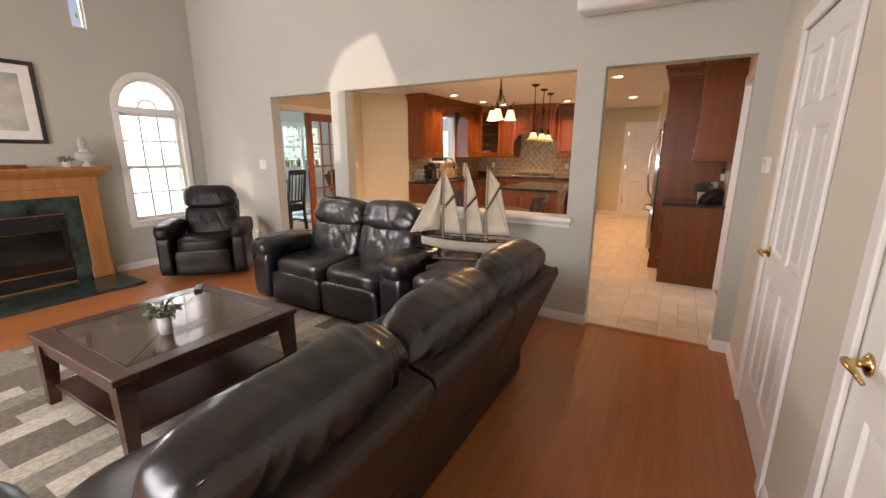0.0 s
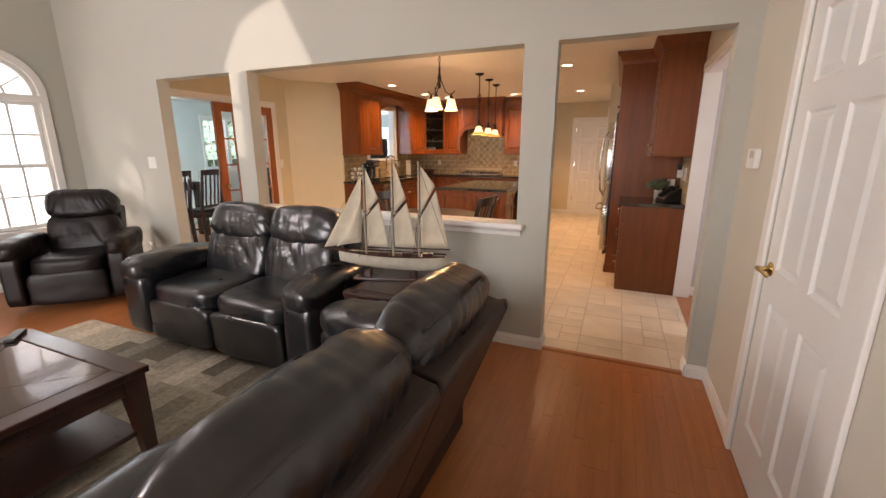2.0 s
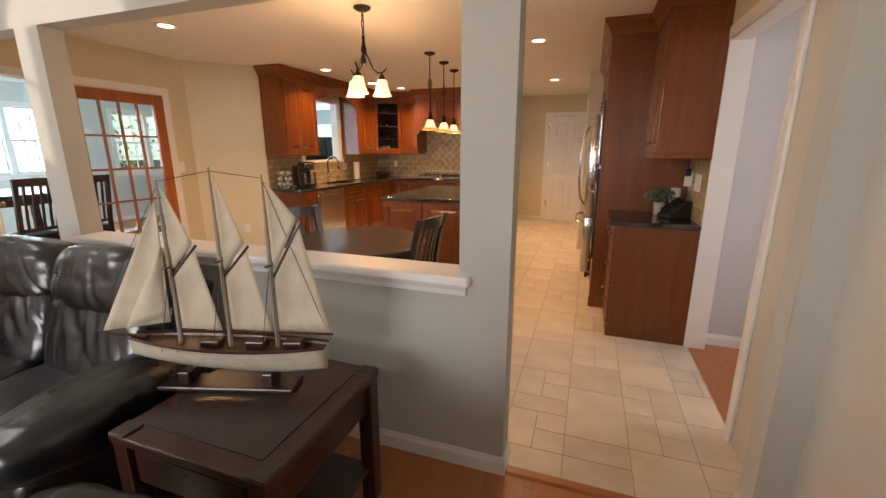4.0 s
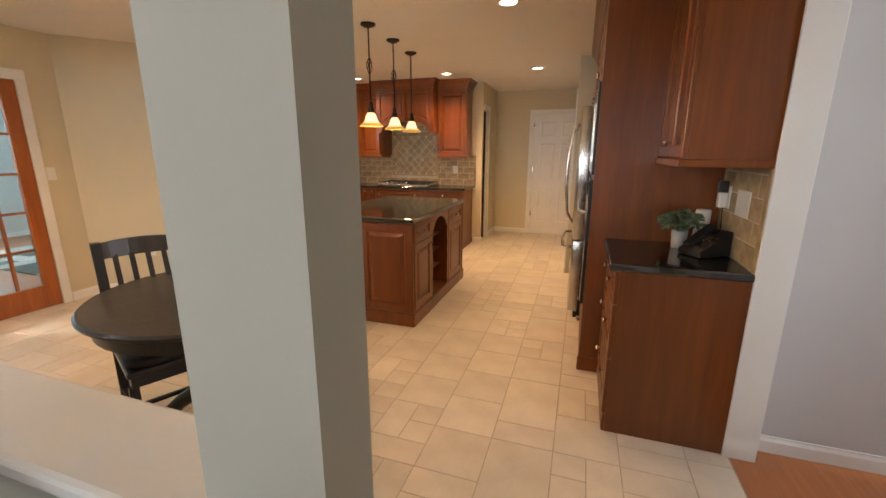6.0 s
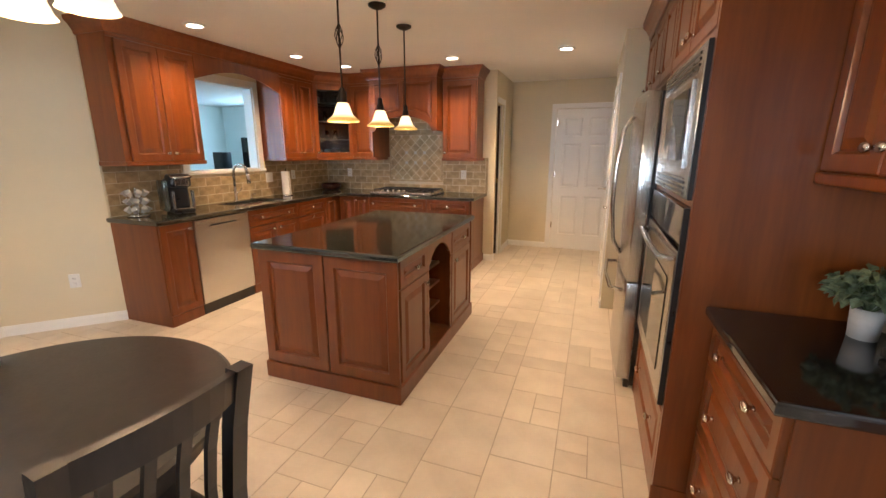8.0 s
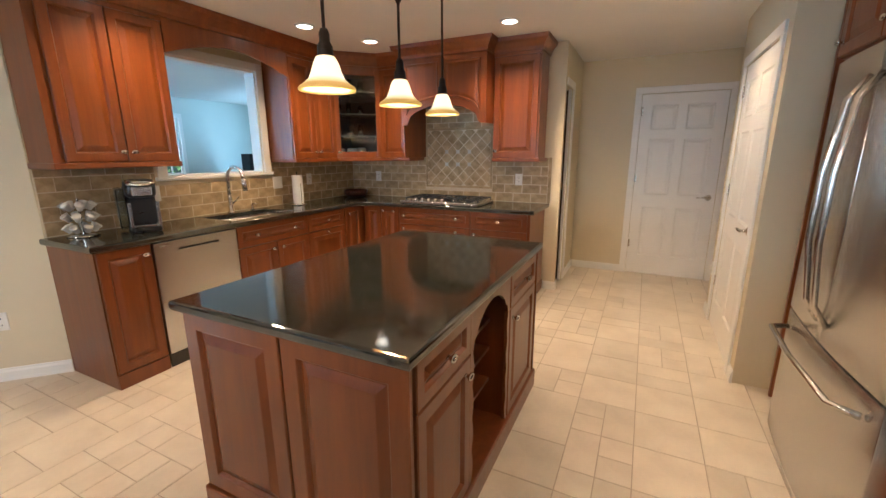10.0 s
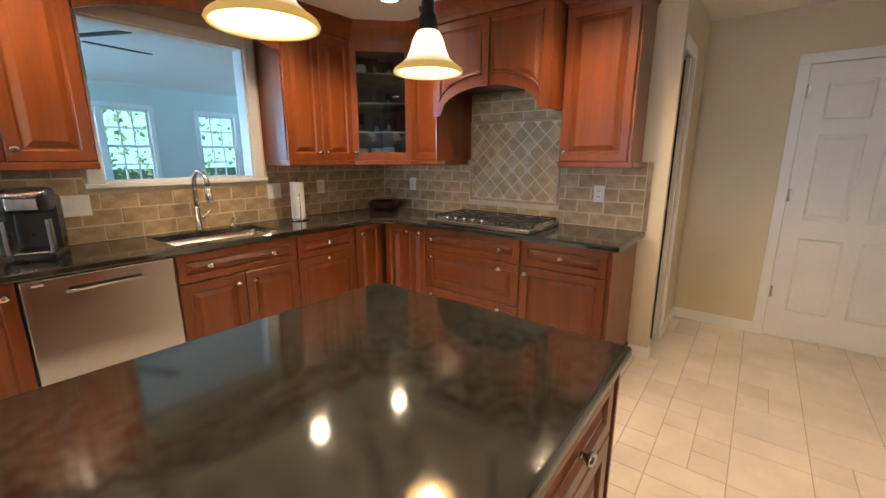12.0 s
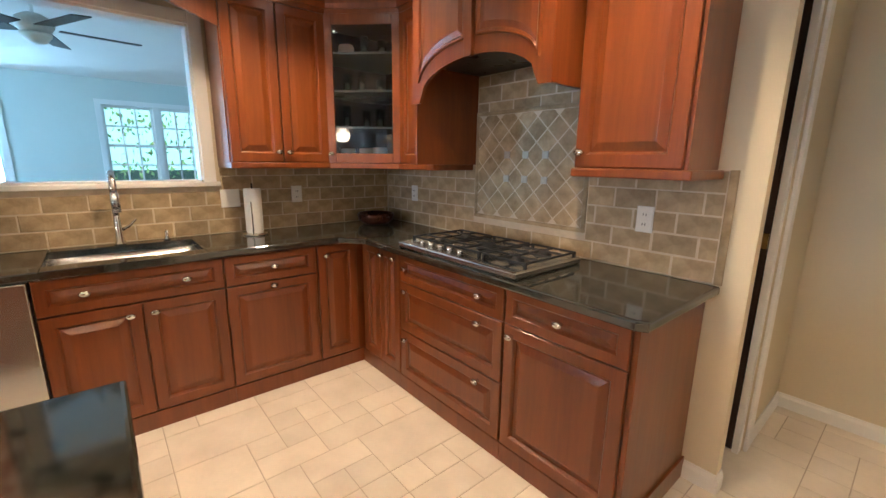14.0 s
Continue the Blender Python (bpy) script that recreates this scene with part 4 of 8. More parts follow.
# worktop, an L with rounded edges
ct = thing("worktop", -3.7, 9.4, 0.876, "polished black granite worktop, L-shaped", "worktop")


def slab(pts, z0, z1, bev=0.010):
    bm = prism(pts, "z", z0, z1)
    bmesh.ops.recalc_face_normals(bm, faces=bm.faces)
    es = [ed for ed in bm.edges if abs(ed.verts[0].co.z - ed.verts[1].co.z) < 1e-6]
    bmesh.ops.bevel(bm, geom=es, offset=bev, segments=3, affect="EDGES", profile=0.5)
    return bm


SX0, SX1, SY0, SY1 = -3.90, -3.53, 7.56, 8.20        # sink cut-out
CE = FX + 0.03
part("slab", slab([(XK + 0.012, 6.57), (CE, 6.57), (CE, SY0), (XK + 0.012, SY0)], 0.876, TOP), M_GRANITE, ct)
part("slab", slab([(SX1, SY0), (CE, SY0), (CE, SY1), (SX1, SY1)], 0.876, TOP, 0.004), M_GRANITE, ct)
part("slab", slab([(XK + 0.012, SY0), (SX0, SY0), (SX0, SY1), (XK + 0.012, SY1)], 0.876, TOP, 0.004), M_GRANITE, ct)
part("slab", slab([(XK + 0.012, SY1), (CE, SY1), (CE, 8.93), (CE + 0.14, 9.045), (-1.575, 9.04), (-1.538, 9.062), (-1.532, YR - 0.012), (XK + 0.012, YR - 0.012)], 0.876, TOP), M_GRANITE, ct)

sink = thing("sink", (SX0 + SX1) / 2, (SY0 + SY1) / 2, 0.7, "undermounted stainless steel sink bowl", "sink")
bm = bmesh.new()


def ring(inset, z, r=0.05, n=5):
    out = []
    for cx, cy, a0 in ((SX0 + r + inset, SY0 + r + inset, 180), (SX1 - r - inset, SY0 + r + inset, 270), (SX1 - r - inset, SY1 - r - inset, 0), (SX0 + r + inset, SY1 - r - inset, 90)):
        for k in range(n + 1):
            a = radians(a0 + 90 * k / n)
            out.append(bm.verts.new((cx + r * math.cos(a), cy + r * math.sin(a), z)))
    return out


rs = [ring(-0.012, 0.874, 0.06), ring(0.0, 0.874), ring(0.004, 0.74), ring(0.03, 0.70, 0.04)]
for a, b in zip(rs, rs[1:]):
    for k in range(len(a)):
        bm.faces.new((a[k], a[(k + 1) % len(a)], b[(k + 1) % len(a)], b[k]))
bm.faces.new(rs[-1])
part("bowl", bm, M_STEEL, sink, "", True)
part("drain", lathe([(0, 0.0), (0.045, 0.0), (0.042, 0.004), (0.03, 0.002), (0, 0.002)], 20, ((SX0 + SX1) / 2, (SY0 + SY1) / 2, 0.702)), M_CHROME, sink)

fc = thing("faucet", -3.945, 7.86, TOP, "brushed nickel gooseneck kitchen faucet", "faucet")
part("body", lathe([(0, 0), (0.030, 0), (0.030, 0.006), (0.020, 0.02), (0.018, 0.14), (0.014, 0.17), (0, 0.17)], 18, (-3.945, 7.86, TOP)), M_CHROME, fc, "", True)
neck = [(-3.945, 7.86, TOP + 0.16)] + [(-3.945 + 0.10 - 0.10 * math.cos(math.pi * k / 10), 7.86, TOP + 0.30 + 0.10 * math.sin(math.pi * k / 10)) for k in range(11)]
part("neck", tube(neck, 0.0155, 12), M_STEEL, fc, "", True)
part("spray_head", tube([(-3.745, 7.86, TOP + 0.305), (-3.740, 7.86, TOP + 0.26), (-3.735, 7.86, TOP + 0.20)], [0.016, 0.021, 0.020], 12), M_STEEL, fc, "", True)
part("lever", tube([(-3.945, 7.875, TOP + 0.08), (-3.94, 7.91, TOP + 0.10), (-3.935, 7.945, TOP + 0.135)], [0.010, 0.007, 0.006], 8), M_CHROME, fc, "", True)
sd = thing("soap_dispenser", -3.945, 8.08, TOP, "small nickel soap dispenser", "dispenser")
part("body", lathe([(0, 0), (0.018, 0), (0.016, 0.01), (0.010, 0.02), (0.010, 0.05), (0, 0.05)], 12, (-3.945, 8.08, TOP)), M_CHROME, sd, "", True)
part("spout", tube([(-3.945, 8.08, TOP + 0.045), (-3.93, 8.08, TOP + 0.062), (-3.88, 8.08, TOP + 0.058)], 0.006, 8), M_CHROME, sd, "", True)

dw = thing("dishwasher", -3.7, 7.21, 0, "stainless steel dishwasher under the worktop", "dishwasher")
part("body", box(XK + 0.05, FX - 0.02, 6.91, 7.515, 0.02, 0.87), M_BLACK, dw)
part("door", box(FX - 0.02, FX + 0.006, 6.912, 7.513, 0.10, 0.868, 0.006), M_STEEL, dw)
# Black strip in place of the shaded hollow of a pocket handle.
part("pocket_shade", box(FX + 0.004, FX + 0.0075, 7.07, 7.36, 0.800, 0.813, 0.001), M_BLACK, dw, "black strip standing in for the pocket shade")
part("handle_lip", box(FX + 0.006, FX + 0.013, 7.06, 7.37, 0.788, 0.800, 0.003), M_STEEL, dw)
part("badge", box(FX + 0.006, FX + 0.0072, 6.95, 6.99, 0.838, 0.846), M_PEWTER, dw)
part("kick_plate", box(FX - 0.02, FX - 0.012, 6.915, 7.51, 0.0, 0.095), M_BLACK, dw)

UX, UY = -3.69, 9.36
UB, UT = 1.375, 2.29


def upper_unit(u0, u1, label, doors, face="x", knob_side=None, name="wall_cabinet"):
    if face == "x":
        root = thing(name, (XK + UX) / 2, (u0 + u1) / 2, UB, label, "cabinet", "kitchen wall cabinets")
        part("body", box(XK + 0.003, UX - 0.02, u0, u1, UB, 2.435), M_CHERRY, root)
        part("light_rail", box(XK + 0.003, UX + 0.012, u0 - (0.012 if u0 < 7 else 0), u1, UB - 0.036, UB, 0.006), M_CHERRY, root)
        part("top_rail", box(UX - 0.02, UX - 0.004, u0, u1, UT, 2.435), M_CHERRY, root)
    else:
        root = thing(name, (u0 + u1) / 2, (YR + UY) / 2, UB, label, "cabinet", "kitchen wall cabinets")
        part("body", box(u0, u1, UY + 0.02, YR - 0.003, UB, 2.435), M_CHERRY, root)
        part("light_rail", box(u0, u1 + (0.025 if u1 > -1.7 else 0), UY - 0.012, YR - 0.003, UB - 0.036, UB, 0.006), M_CHERRY, root)
        part("top_rail", box(u0, u1, UY + 0.004, UY + 0.02, UT, 2.435), M_CHERRY, root)
    for a, b, ks in doors:
        w, h = b - a - 2 * GAP, UT - UB - 2 * GAP
        if face == "x":
            front(root, "door", UX - 0.02, a + GAP, UB + GAP, 90, w, h, ks)
        else:
            front(root, "door", a + GAP, UY + 0.02, UB + GAP, 0, w, h, ks)
    return root


upper_unit(6.61, 7.325, "cherry wall cabinet with two raised-panel doors", [(6.66, 6.99, [(0.295, 0.06)]), (6.99, 7.32, [(0.03, 0.06)])])
upper_unit(8.41, 9.03, "cherry wall cabinet with two raised-panel doors", [(8.415, 8.72, [(0.27, 0.06)]), (8.72, 9.025, [(0.03, 0.06)])])
upper_unit(-3.36, -2.985, "cherry wall cabinet with one door", [(-3.355, -2.985, [(0.32, 0.06)])], "y")
upper_unit(-2.05, -1.605, "cherry wall cabinet with one raised-panel door", [(-2.045, -1.615, [(0.03, 0.06)])], "y")

# arched valance over the sink window
va = thing("valance", UX, 7.87, 2.1, "arched cherry valance over the sink window", "valance")
pts = [(7.325, 2.435), (7.325, 2.10)] + [(7.325 + 1.085 * k / 16, 2.10 + 0.12 * math.sin(math.pi * k / 16)) for k in range(1, 16)] + [(8.41, 2.10), (8.41, 2.435)]
part("board", prism(pts, "x", UX - 0.02, UX - 0.002), M_CHERRY, va)
part("soffit", box(XK + 0.003, UX - 0.02, 7.326, 8.409, 2.40, 2.435), M_CHERRY, va)

# glass corner cabinet
gc = thing("corner_cabinet", -3.8, 9.5, UB, "diagonal corner wall cabinet with a glass door", "cabinet")
A, B = Vector((UX - 0.02, 9.03)), Vector((-3.36, UY + 0.02))
dgl = (B - A).length
ang = math.degrees(math.atan2(B.y - A.y, B.x - A.x))
# Cherry panels coloured dark to stand in for shade behind the glass.
part("back_panel", box(XK + 0.003, XK + 0.015, 9.035, YR - 0.003, UB, 2.435), M_DARKWOOD_SHADE, gc)
part("back_panel", box(XK + 0.015, -3.365, YR - 0.015, YR - 0.003, UB, 2.435), M_DARKWOOD_SHADE, gc)
for z in (UB, 1.60, 1.83, 2.06, UT):
    part("shelf", prism([(XK + 0.015, 9.04), (A.x, A.y + 0.01), (B.x - 0.01, B.y), (-3.365, YR - 0.015), (XK + 0.015, YR - 0.015)], "z", z, z + 0.012), M_CHERRY if z in (UB, UT) else M_SHELFGLASS, gc)
part("light_rail", placed(box(-0.01, dgl + 0.01, -0.030, 0.0, UB - 0.036, UB, 0.005), A.x, A.y, 0, ang), M_CHERRY, gc)
part("top_rail", placed(box(0.0, dgl, -0.012, 0.004, UT, 2.435), A.x, A.y, 0, ang), M_CHERRY, gc)
for a in ((0.0, 0.055, UB + 0.003, UT), (dgl - 0.055, dgl, UB + 0.003, UT), (0.055, dgl - 0.055, UB + 0.003, UB + 0.065), (0.055, dgl - 0.055, UT - 0.065, UT)):
    part("door_rail", placed(box(a[0], a[1], -0.02, 0.0, a[2], a[3], 0.004), A.x, A.y, 0, ang), M_CHERRY, gc)
g = part("pane", placed(box(0.055, dgl - 0.055, -0.012, -0.008, UB + 0.065, UT - 0.065), A.x, A.y, 0, ang), M_PANE, gc)
knob(gc, pose(A.x, A.y, 0, 0, 0, ang) @ pose(0.03, -0.02, UB + 0.06))

# crown moulding, mitred by overlap at its corners
CROWN = [(0.0, 2.315), (0.012, 2.318), (0.016, 2.345), (0.040, 2.385), (0.062, 2.405), (0.068, 2.438), (0.0, 2.438)]


def sweep_profile(path, profile, closed=False):
    """Runs a profile of (out, z) along a plan path; out is to the right of the way."""
    bm = bmesh.new()
    rings = []
    n = len(path)
    for i, p in enumerate(path):
        p = Vector(p)
        d0 = (p - Vector(path[i - 1])).normalized() if i else None
        d1 = (Vector(path[i + 1]) - p).normalized() if i < n - 1 else None
        d0, d1 = d0 or d1, d1 or d0
        n0, n1 = Vector((d0.y, -d0.x)), Vector((d1.y, -d1.x))
        b = (n0 + n1).normalized()
        k = 1 / max(0.3, b.dot(n0))
        rings.append([bm.verts.new((p.x + b.x * o * k, p.y + b.y * o * k, z)) for o, z in profile])
    for a, b in zip(rings, rings[1:]):
        for k in range(len(profile)):
            j = (k + 1) % len(profile)
            bm.faces.new((a[k], a[j], b[j], b[k]))
    bm.faces.new(rings[0])
    bm.faces.new(rings[-1][::-1])
    return bm


HX0, HX1, HY = -2.975, -2.06, 9.18        # range hood
cr = thing("crown_moulding", -3.5, 9.2, 2.3, "cherry crown moulding along the wall cabinets", "moulding")
part("left_run", sweep_profile([(XK + 0.004, 6.605), (UX, 6.605), (UX, 9.035), (-3.365, UY), (HX0 - 0.001, UY)], CROWN), M_CHERRY, cr)
part("hood_run", sweep_profile([(HX0, UY - 0.001), (HX0, HY), (HX1, HY), (HX1, UY - 0.001)], CROWN), M_CHERRY, cr)
part("right_run", sweep_profile([(HX1 + 0.001, UY), (-1.603, UY), (-1.603, YR - 0.004)], CROWN), M_CHERRY, cr)

# range hood
rh = thing("range_hood", (HX0 + HX1) / 2, 9.4, 1.7, "cherry range hood with an arched front", "range hood")
hw_ = HX1 - HX0


def arch_y(u):
    """Underside of the hood's front at u from its left."""
    k = (u - 0.065) / (hw_ - 0.13)
    return 1.70 + (0.175 * math.sqrt(max(0, 1 - (2 * k - 1) ** 2)) ** 0.9 if 0 < k < 1 else 0)


pts = [(HX0, 2.43), (HX0, 1.70), (HX0 + 0.065, 1.70)] + [(HX0 + 0.065 + (hw_ - 0.13) * k / 20, arch_y(0.065 + (hw_ - 0.13) * k / 20)) for k in range(1, 20)] + [(HX1 - 0.065, 1.70), (HX1, 1.70), (HX1, 2.43)]
part("front_board", prism(pts, "y", HY + 0.012, HY + 0.03), M_CHERRY, rh)
part("side_board", box(HX0, HX0 + 0.02, HY + 0.03, YR - 0.003, 1.375, 2.43), M_CHERRY, rh)
part("side_board", box(HX1 - 0.02, HX1, HY + 0.03, YR - 0.003, 1.70, 2.43), M_CHERRY, rh)
part("liner", box(HX0 + 0.02, HX1 - 0.02, HY + 0.03, YR - 0.003, 1.905, 1.93), M_BLACK, rh)
for u0, u1 in ((0.06, hw_ / 2 - 0.035), (hw_ / 2 + 0.035, hw_ - 0.06)):
    n = 12

    def loop(ins):
        w0, w1 = HX0 + u0 + ins, HX0 + u1 - ins
        out = []
        for k in range(n + 1):
            x = w0 + (w1 - w0) * k / n
            out.append((x, max(1.80, arch_y(x - HX0) + 0.075) + ins))
        return out + [(w1, 2.27 - ins), (w0, 2.27 - ins)]
    bm = bmesh.new()
    rings = []
    for ins, d in ((0, HY + 0.012), (0.004, HY + 0.002), (0.012, HY + 0.002), (0.022, HY + 0.010), (0.05, HY + 0.004)):
        rings.append([bm.verts.new((x, d, z)) for x, z in loop(ins)])
    for a, b in zip(rings, rings[1:]):
        for k in range(len(a)):
            j = (k + 1) % len(a)
            bm.faces.new((a[k], a[j], b[j], b[k]))
    bm.faces.new(rings[-1])
    part("arched_panel", bm, M_CHERRY, rh)
part("keystone", prism([(HX0 + hw_ / 2 - 0.03, 2.29), (HX0 + hw_ / 2 - 0.025, 1.865), (HX0 + hw_ / 2 + 0.025, 1.865), (HX0 + hw_ / 2 + 0.03, 2.29)], "y", HY - 0.012, HY + 0.012, 0.004), M_CHERRY, rh)

# cooktop
ck = thing("cooktop", -2.52, 9.31, TOP, "stainless steel gas cooktop with black iron grates", "cooktop")
part("tray", box(-2.95, -2.09, 9.07, 9.56, TOP + 0.001, TOP + 0.034, 0.008), M_STEEL, ck)
for gx in (-2.80, -2.52, -2.24):
    bm = bmesh.new()
    for a in ((gx - 0.13, gx + 0.13, 9.16, 9.168), (gx - 0.13, gx + 0.13, 9.534, 9.542), (gx - 0.13, gx - 0.122, 9.168, 9.53), (gx + 0.122, gx + 0.13, 9.168, 9.53), (gx - 0.118, gx + 0.118, 9.347, 9.355), (gx - 0.004, gx + 0.004, 9.172, 9.345), (gx - 0.004, gx + 0.004, 9.357, 9.53), (gx - 0.118, gx - 0.03, 9.25, 9.26), (gx + 0.03, gx + 0.118, 9.25, 9.26), (gx - 0.118, gx - 0.03, 9.44, 9.45), (gx + 0.03, gx + 0.118, 9.44, 9.45)):
        add_box(bm, *a, TOP + 0.050, TOP + 0.059)
    for fx in (gx - 0.124, gx + 0.124):
        for fy in (9.166, 9.536):
            add_box(bm, fx - 0.006, fx + 0.006, fy - 0.006, fy + 0.006, TOP + 0.034, TOP + 0.050)
    part("grate", bm, M_IRON, ck)
for bx_, by_, r in ((-2.80, 9.25, 0.04), (-2.80, 9.45, 0.045), (-2.52, 9.35, 0.06), (-2.24, 9.25, 0.04), (-2.24, 9.45, 0.045)):
    part("burner", lathe([(0, 0), (r, 0), (r, 0.012), (r * 0.8, 0.016), (r * 0.75, 0.024), (0, 0.024)], 18, (bx_, by_, TOP + 0.033)), M_IRON, ck, "", True)
for k in range(5):
    part("control_knob", lathe([(0, 0), (0.018, 0), (0.016, 0.022), (0.013, 0.026), (0, 0.026)], 14, (-2.78 + 0.075 * k, 9.115, TOP + 0.034)), M_CHROME, ck, "", True)


# ---- island ----
IX0, IX1, IY0, IY1 = -2.15, -1.19, 6.285, 7.765
isl = thing("kitchen_island", -1.67, 7.0, 0, "cherry kitchen island with raised panels and an open shelf", "island")
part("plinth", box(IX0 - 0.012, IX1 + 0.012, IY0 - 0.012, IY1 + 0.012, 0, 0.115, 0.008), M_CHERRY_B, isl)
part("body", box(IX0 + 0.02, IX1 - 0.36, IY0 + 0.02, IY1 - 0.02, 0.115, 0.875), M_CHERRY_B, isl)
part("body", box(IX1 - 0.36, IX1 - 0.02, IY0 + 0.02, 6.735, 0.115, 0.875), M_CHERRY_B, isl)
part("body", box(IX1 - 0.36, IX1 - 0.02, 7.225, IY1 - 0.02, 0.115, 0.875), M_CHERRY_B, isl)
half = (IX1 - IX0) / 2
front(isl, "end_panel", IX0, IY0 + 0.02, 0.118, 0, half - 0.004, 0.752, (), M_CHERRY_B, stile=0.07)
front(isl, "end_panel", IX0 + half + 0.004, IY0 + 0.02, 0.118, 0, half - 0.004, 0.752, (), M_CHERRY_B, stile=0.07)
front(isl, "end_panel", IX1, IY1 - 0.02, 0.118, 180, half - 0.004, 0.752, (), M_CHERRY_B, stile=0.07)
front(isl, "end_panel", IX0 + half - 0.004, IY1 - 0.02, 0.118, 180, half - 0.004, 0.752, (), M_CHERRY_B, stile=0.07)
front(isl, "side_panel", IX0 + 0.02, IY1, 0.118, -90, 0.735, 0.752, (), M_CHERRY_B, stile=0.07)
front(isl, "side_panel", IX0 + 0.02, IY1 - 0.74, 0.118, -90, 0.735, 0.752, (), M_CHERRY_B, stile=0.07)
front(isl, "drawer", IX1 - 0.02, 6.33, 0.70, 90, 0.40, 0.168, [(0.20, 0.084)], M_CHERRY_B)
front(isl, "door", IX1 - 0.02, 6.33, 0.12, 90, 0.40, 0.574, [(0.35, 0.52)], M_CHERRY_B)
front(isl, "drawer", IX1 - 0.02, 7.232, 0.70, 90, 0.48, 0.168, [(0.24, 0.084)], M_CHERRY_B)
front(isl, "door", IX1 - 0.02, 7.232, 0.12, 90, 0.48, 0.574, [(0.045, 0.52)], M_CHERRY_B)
for z in (0.30, 0.47, 0.62):
    part("shelf", box(IX1 - 0.36, IX1 - 0.10, 6.736, 7.224, z, z + 0.018), M_CHERRY_B, isl)
for y0, sg in ((6.735, 1), (7.225, -1)):
    wave = [(y0 + sg * (0.022 + 0.014 * abs(math.sin(math.pi * (z - 0.118) / 0.145))), z) for z in [0.118 + 0.582 * k / 28 for k in range(29)]]
    part("scalloped_side", prism([(y0, 0.118)] + wave + [(y0, 0.70)], "x", IX1 - 0.02, IX1 - 0.003), M_CHERRY_B, isl)
pts = [(6.735, 0.872), (6.735, 0.70), (6.765, 0.70), (6.775, 0.735), (6.80, 0.745), (6.815, 0.775), (6.85, 0.80), (6.90, 0.825), (6.98, 0.838), (7.06, 0.825), (7.11, 0.80), (7.145, 0.775), (7.16, 0.745), (7.185, 0.735), (7.195, 0.70), (7.225, 0.70), (7.225, 0.872)]
part("scalloped_apron", prism(pts, "x", IX1 - 0.02, IX1 - 0.003), M_CHERRY_B, isl)
it = thing("island_worktop", -1.67, 7.02, 0.876, "polished black granite island top", "worktop")
part("slab", slab([(-2.165, 6.252), (-1.165, 6.252), (-1.175, 7.795), (-2.13, 7.795)], 0.876, TOP, 0.012), M_GRANITE, it)

# ---- desk corner, ovens and refrigerator on the right ----
DX = 0.235
dk = thing("desk_cabinet", 0.5, 5.7, 0, "cherry drawer cabinet under a black granite top", "cabinet")
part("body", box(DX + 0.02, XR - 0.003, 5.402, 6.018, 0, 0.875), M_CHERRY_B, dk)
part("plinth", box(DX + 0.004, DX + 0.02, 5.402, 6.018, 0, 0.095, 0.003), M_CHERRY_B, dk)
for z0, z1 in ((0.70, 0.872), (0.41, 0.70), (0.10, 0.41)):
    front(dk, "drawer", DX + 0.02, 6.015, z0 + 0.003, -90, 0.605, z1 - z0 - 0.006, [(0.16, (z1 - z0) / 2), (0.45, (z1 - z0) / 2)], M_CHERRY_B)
dt = thing("desk_worktop", 0.5, 5.7, 0.876, "polished black granite desk top", "worktop")
part("slab", slab([(DX - 0.03, 5.385), (XR - 0.012, 5.385), (XR - 0.012, 6.018), (DX - 0.03, 6.018)], 0.876, TOP, 0.010), M_GRANITE_D, dt)
du = thing("desk_wall_cabinet", 0.62, 5.7, 1.375, "cherry wall cabinet over the desk top", "cabinet")
part("body", box(0.47, XR - 0.003, 5.42, 6.018, 1.40, 2.435), M_CHERRY, du)
part("light_rail", box(0.44, XR - 0.003, 5.405, 6.018, 1.365, 1.40, 0.006), M_CHERRY, du)
for a, ks in ((6.015, [(0.26, 0.07)]), (5.719, [(0.03, 0.07)])):
    front(du, "door", 0.47, a, 1.405, -90, 0.292, 0.90, ks)
part("crown", sweep_profile([(0.45, 6.017), (0.45, 5.42), (XR - 0.004, 5.42)], [(o, z) for o, z in CROWN]), M_CHERRY, du)

TX = 0.115
tc_ = thing("oven_cabinet", 0.45, 6.48, 0, "tall cherry cabinet that holds the wall ovens", "cabinet")
part("side_panel", box(TX, XR - 0.003, 6.02, 6.045, 0, 2.435), M_CHERRY, tc_)
part("foot_trim", box(TX - 0.008, XR - 0.003, 6.012, 6.02, 0, 0.10, 0.003), M_CHERRY, tc_)
part("side_panel", box(TX, XR - 0.003, 6.915, 6.935, 0, 2.435), M_CHERRY, tc_)
part("back", box(0.60, XR - 0.003, 6.045, 6.915, 0, 2.435), M_CHERRY, tc_)
for z0, z1 in ((0.0, 0.10), (0.43, 0.455), (1.265, 1.29), (1.83, 1.86), (2.30, 2.435)):
    part("rail", box(TX + 0.003, 0.60, 6.045, 6.915, z0, z1), M_CHERRY, tc_)
front(tc_, "drawer", TX + 0.02, 6.912, 0.105, -90, 0.864, 0.32, [(0.2, 0.16), (0.66, 0.16)], M_CHERRY)
front(tc_, "door", TX + 0.02, 6.912, 1.865, -90, 0.43, 0.43, [(0.38, 0.06)])
front(tc_, "door", TX + 0.02, 6.48, 1.865, -90, 0.43, 0.43, [(0.05, 0.06)])
part("crown", sweep_profile([(TX, 8.25), (TX, 6.02), (XR - 0.004, 6.02)], CROWN), M_CHERRY, tc_)

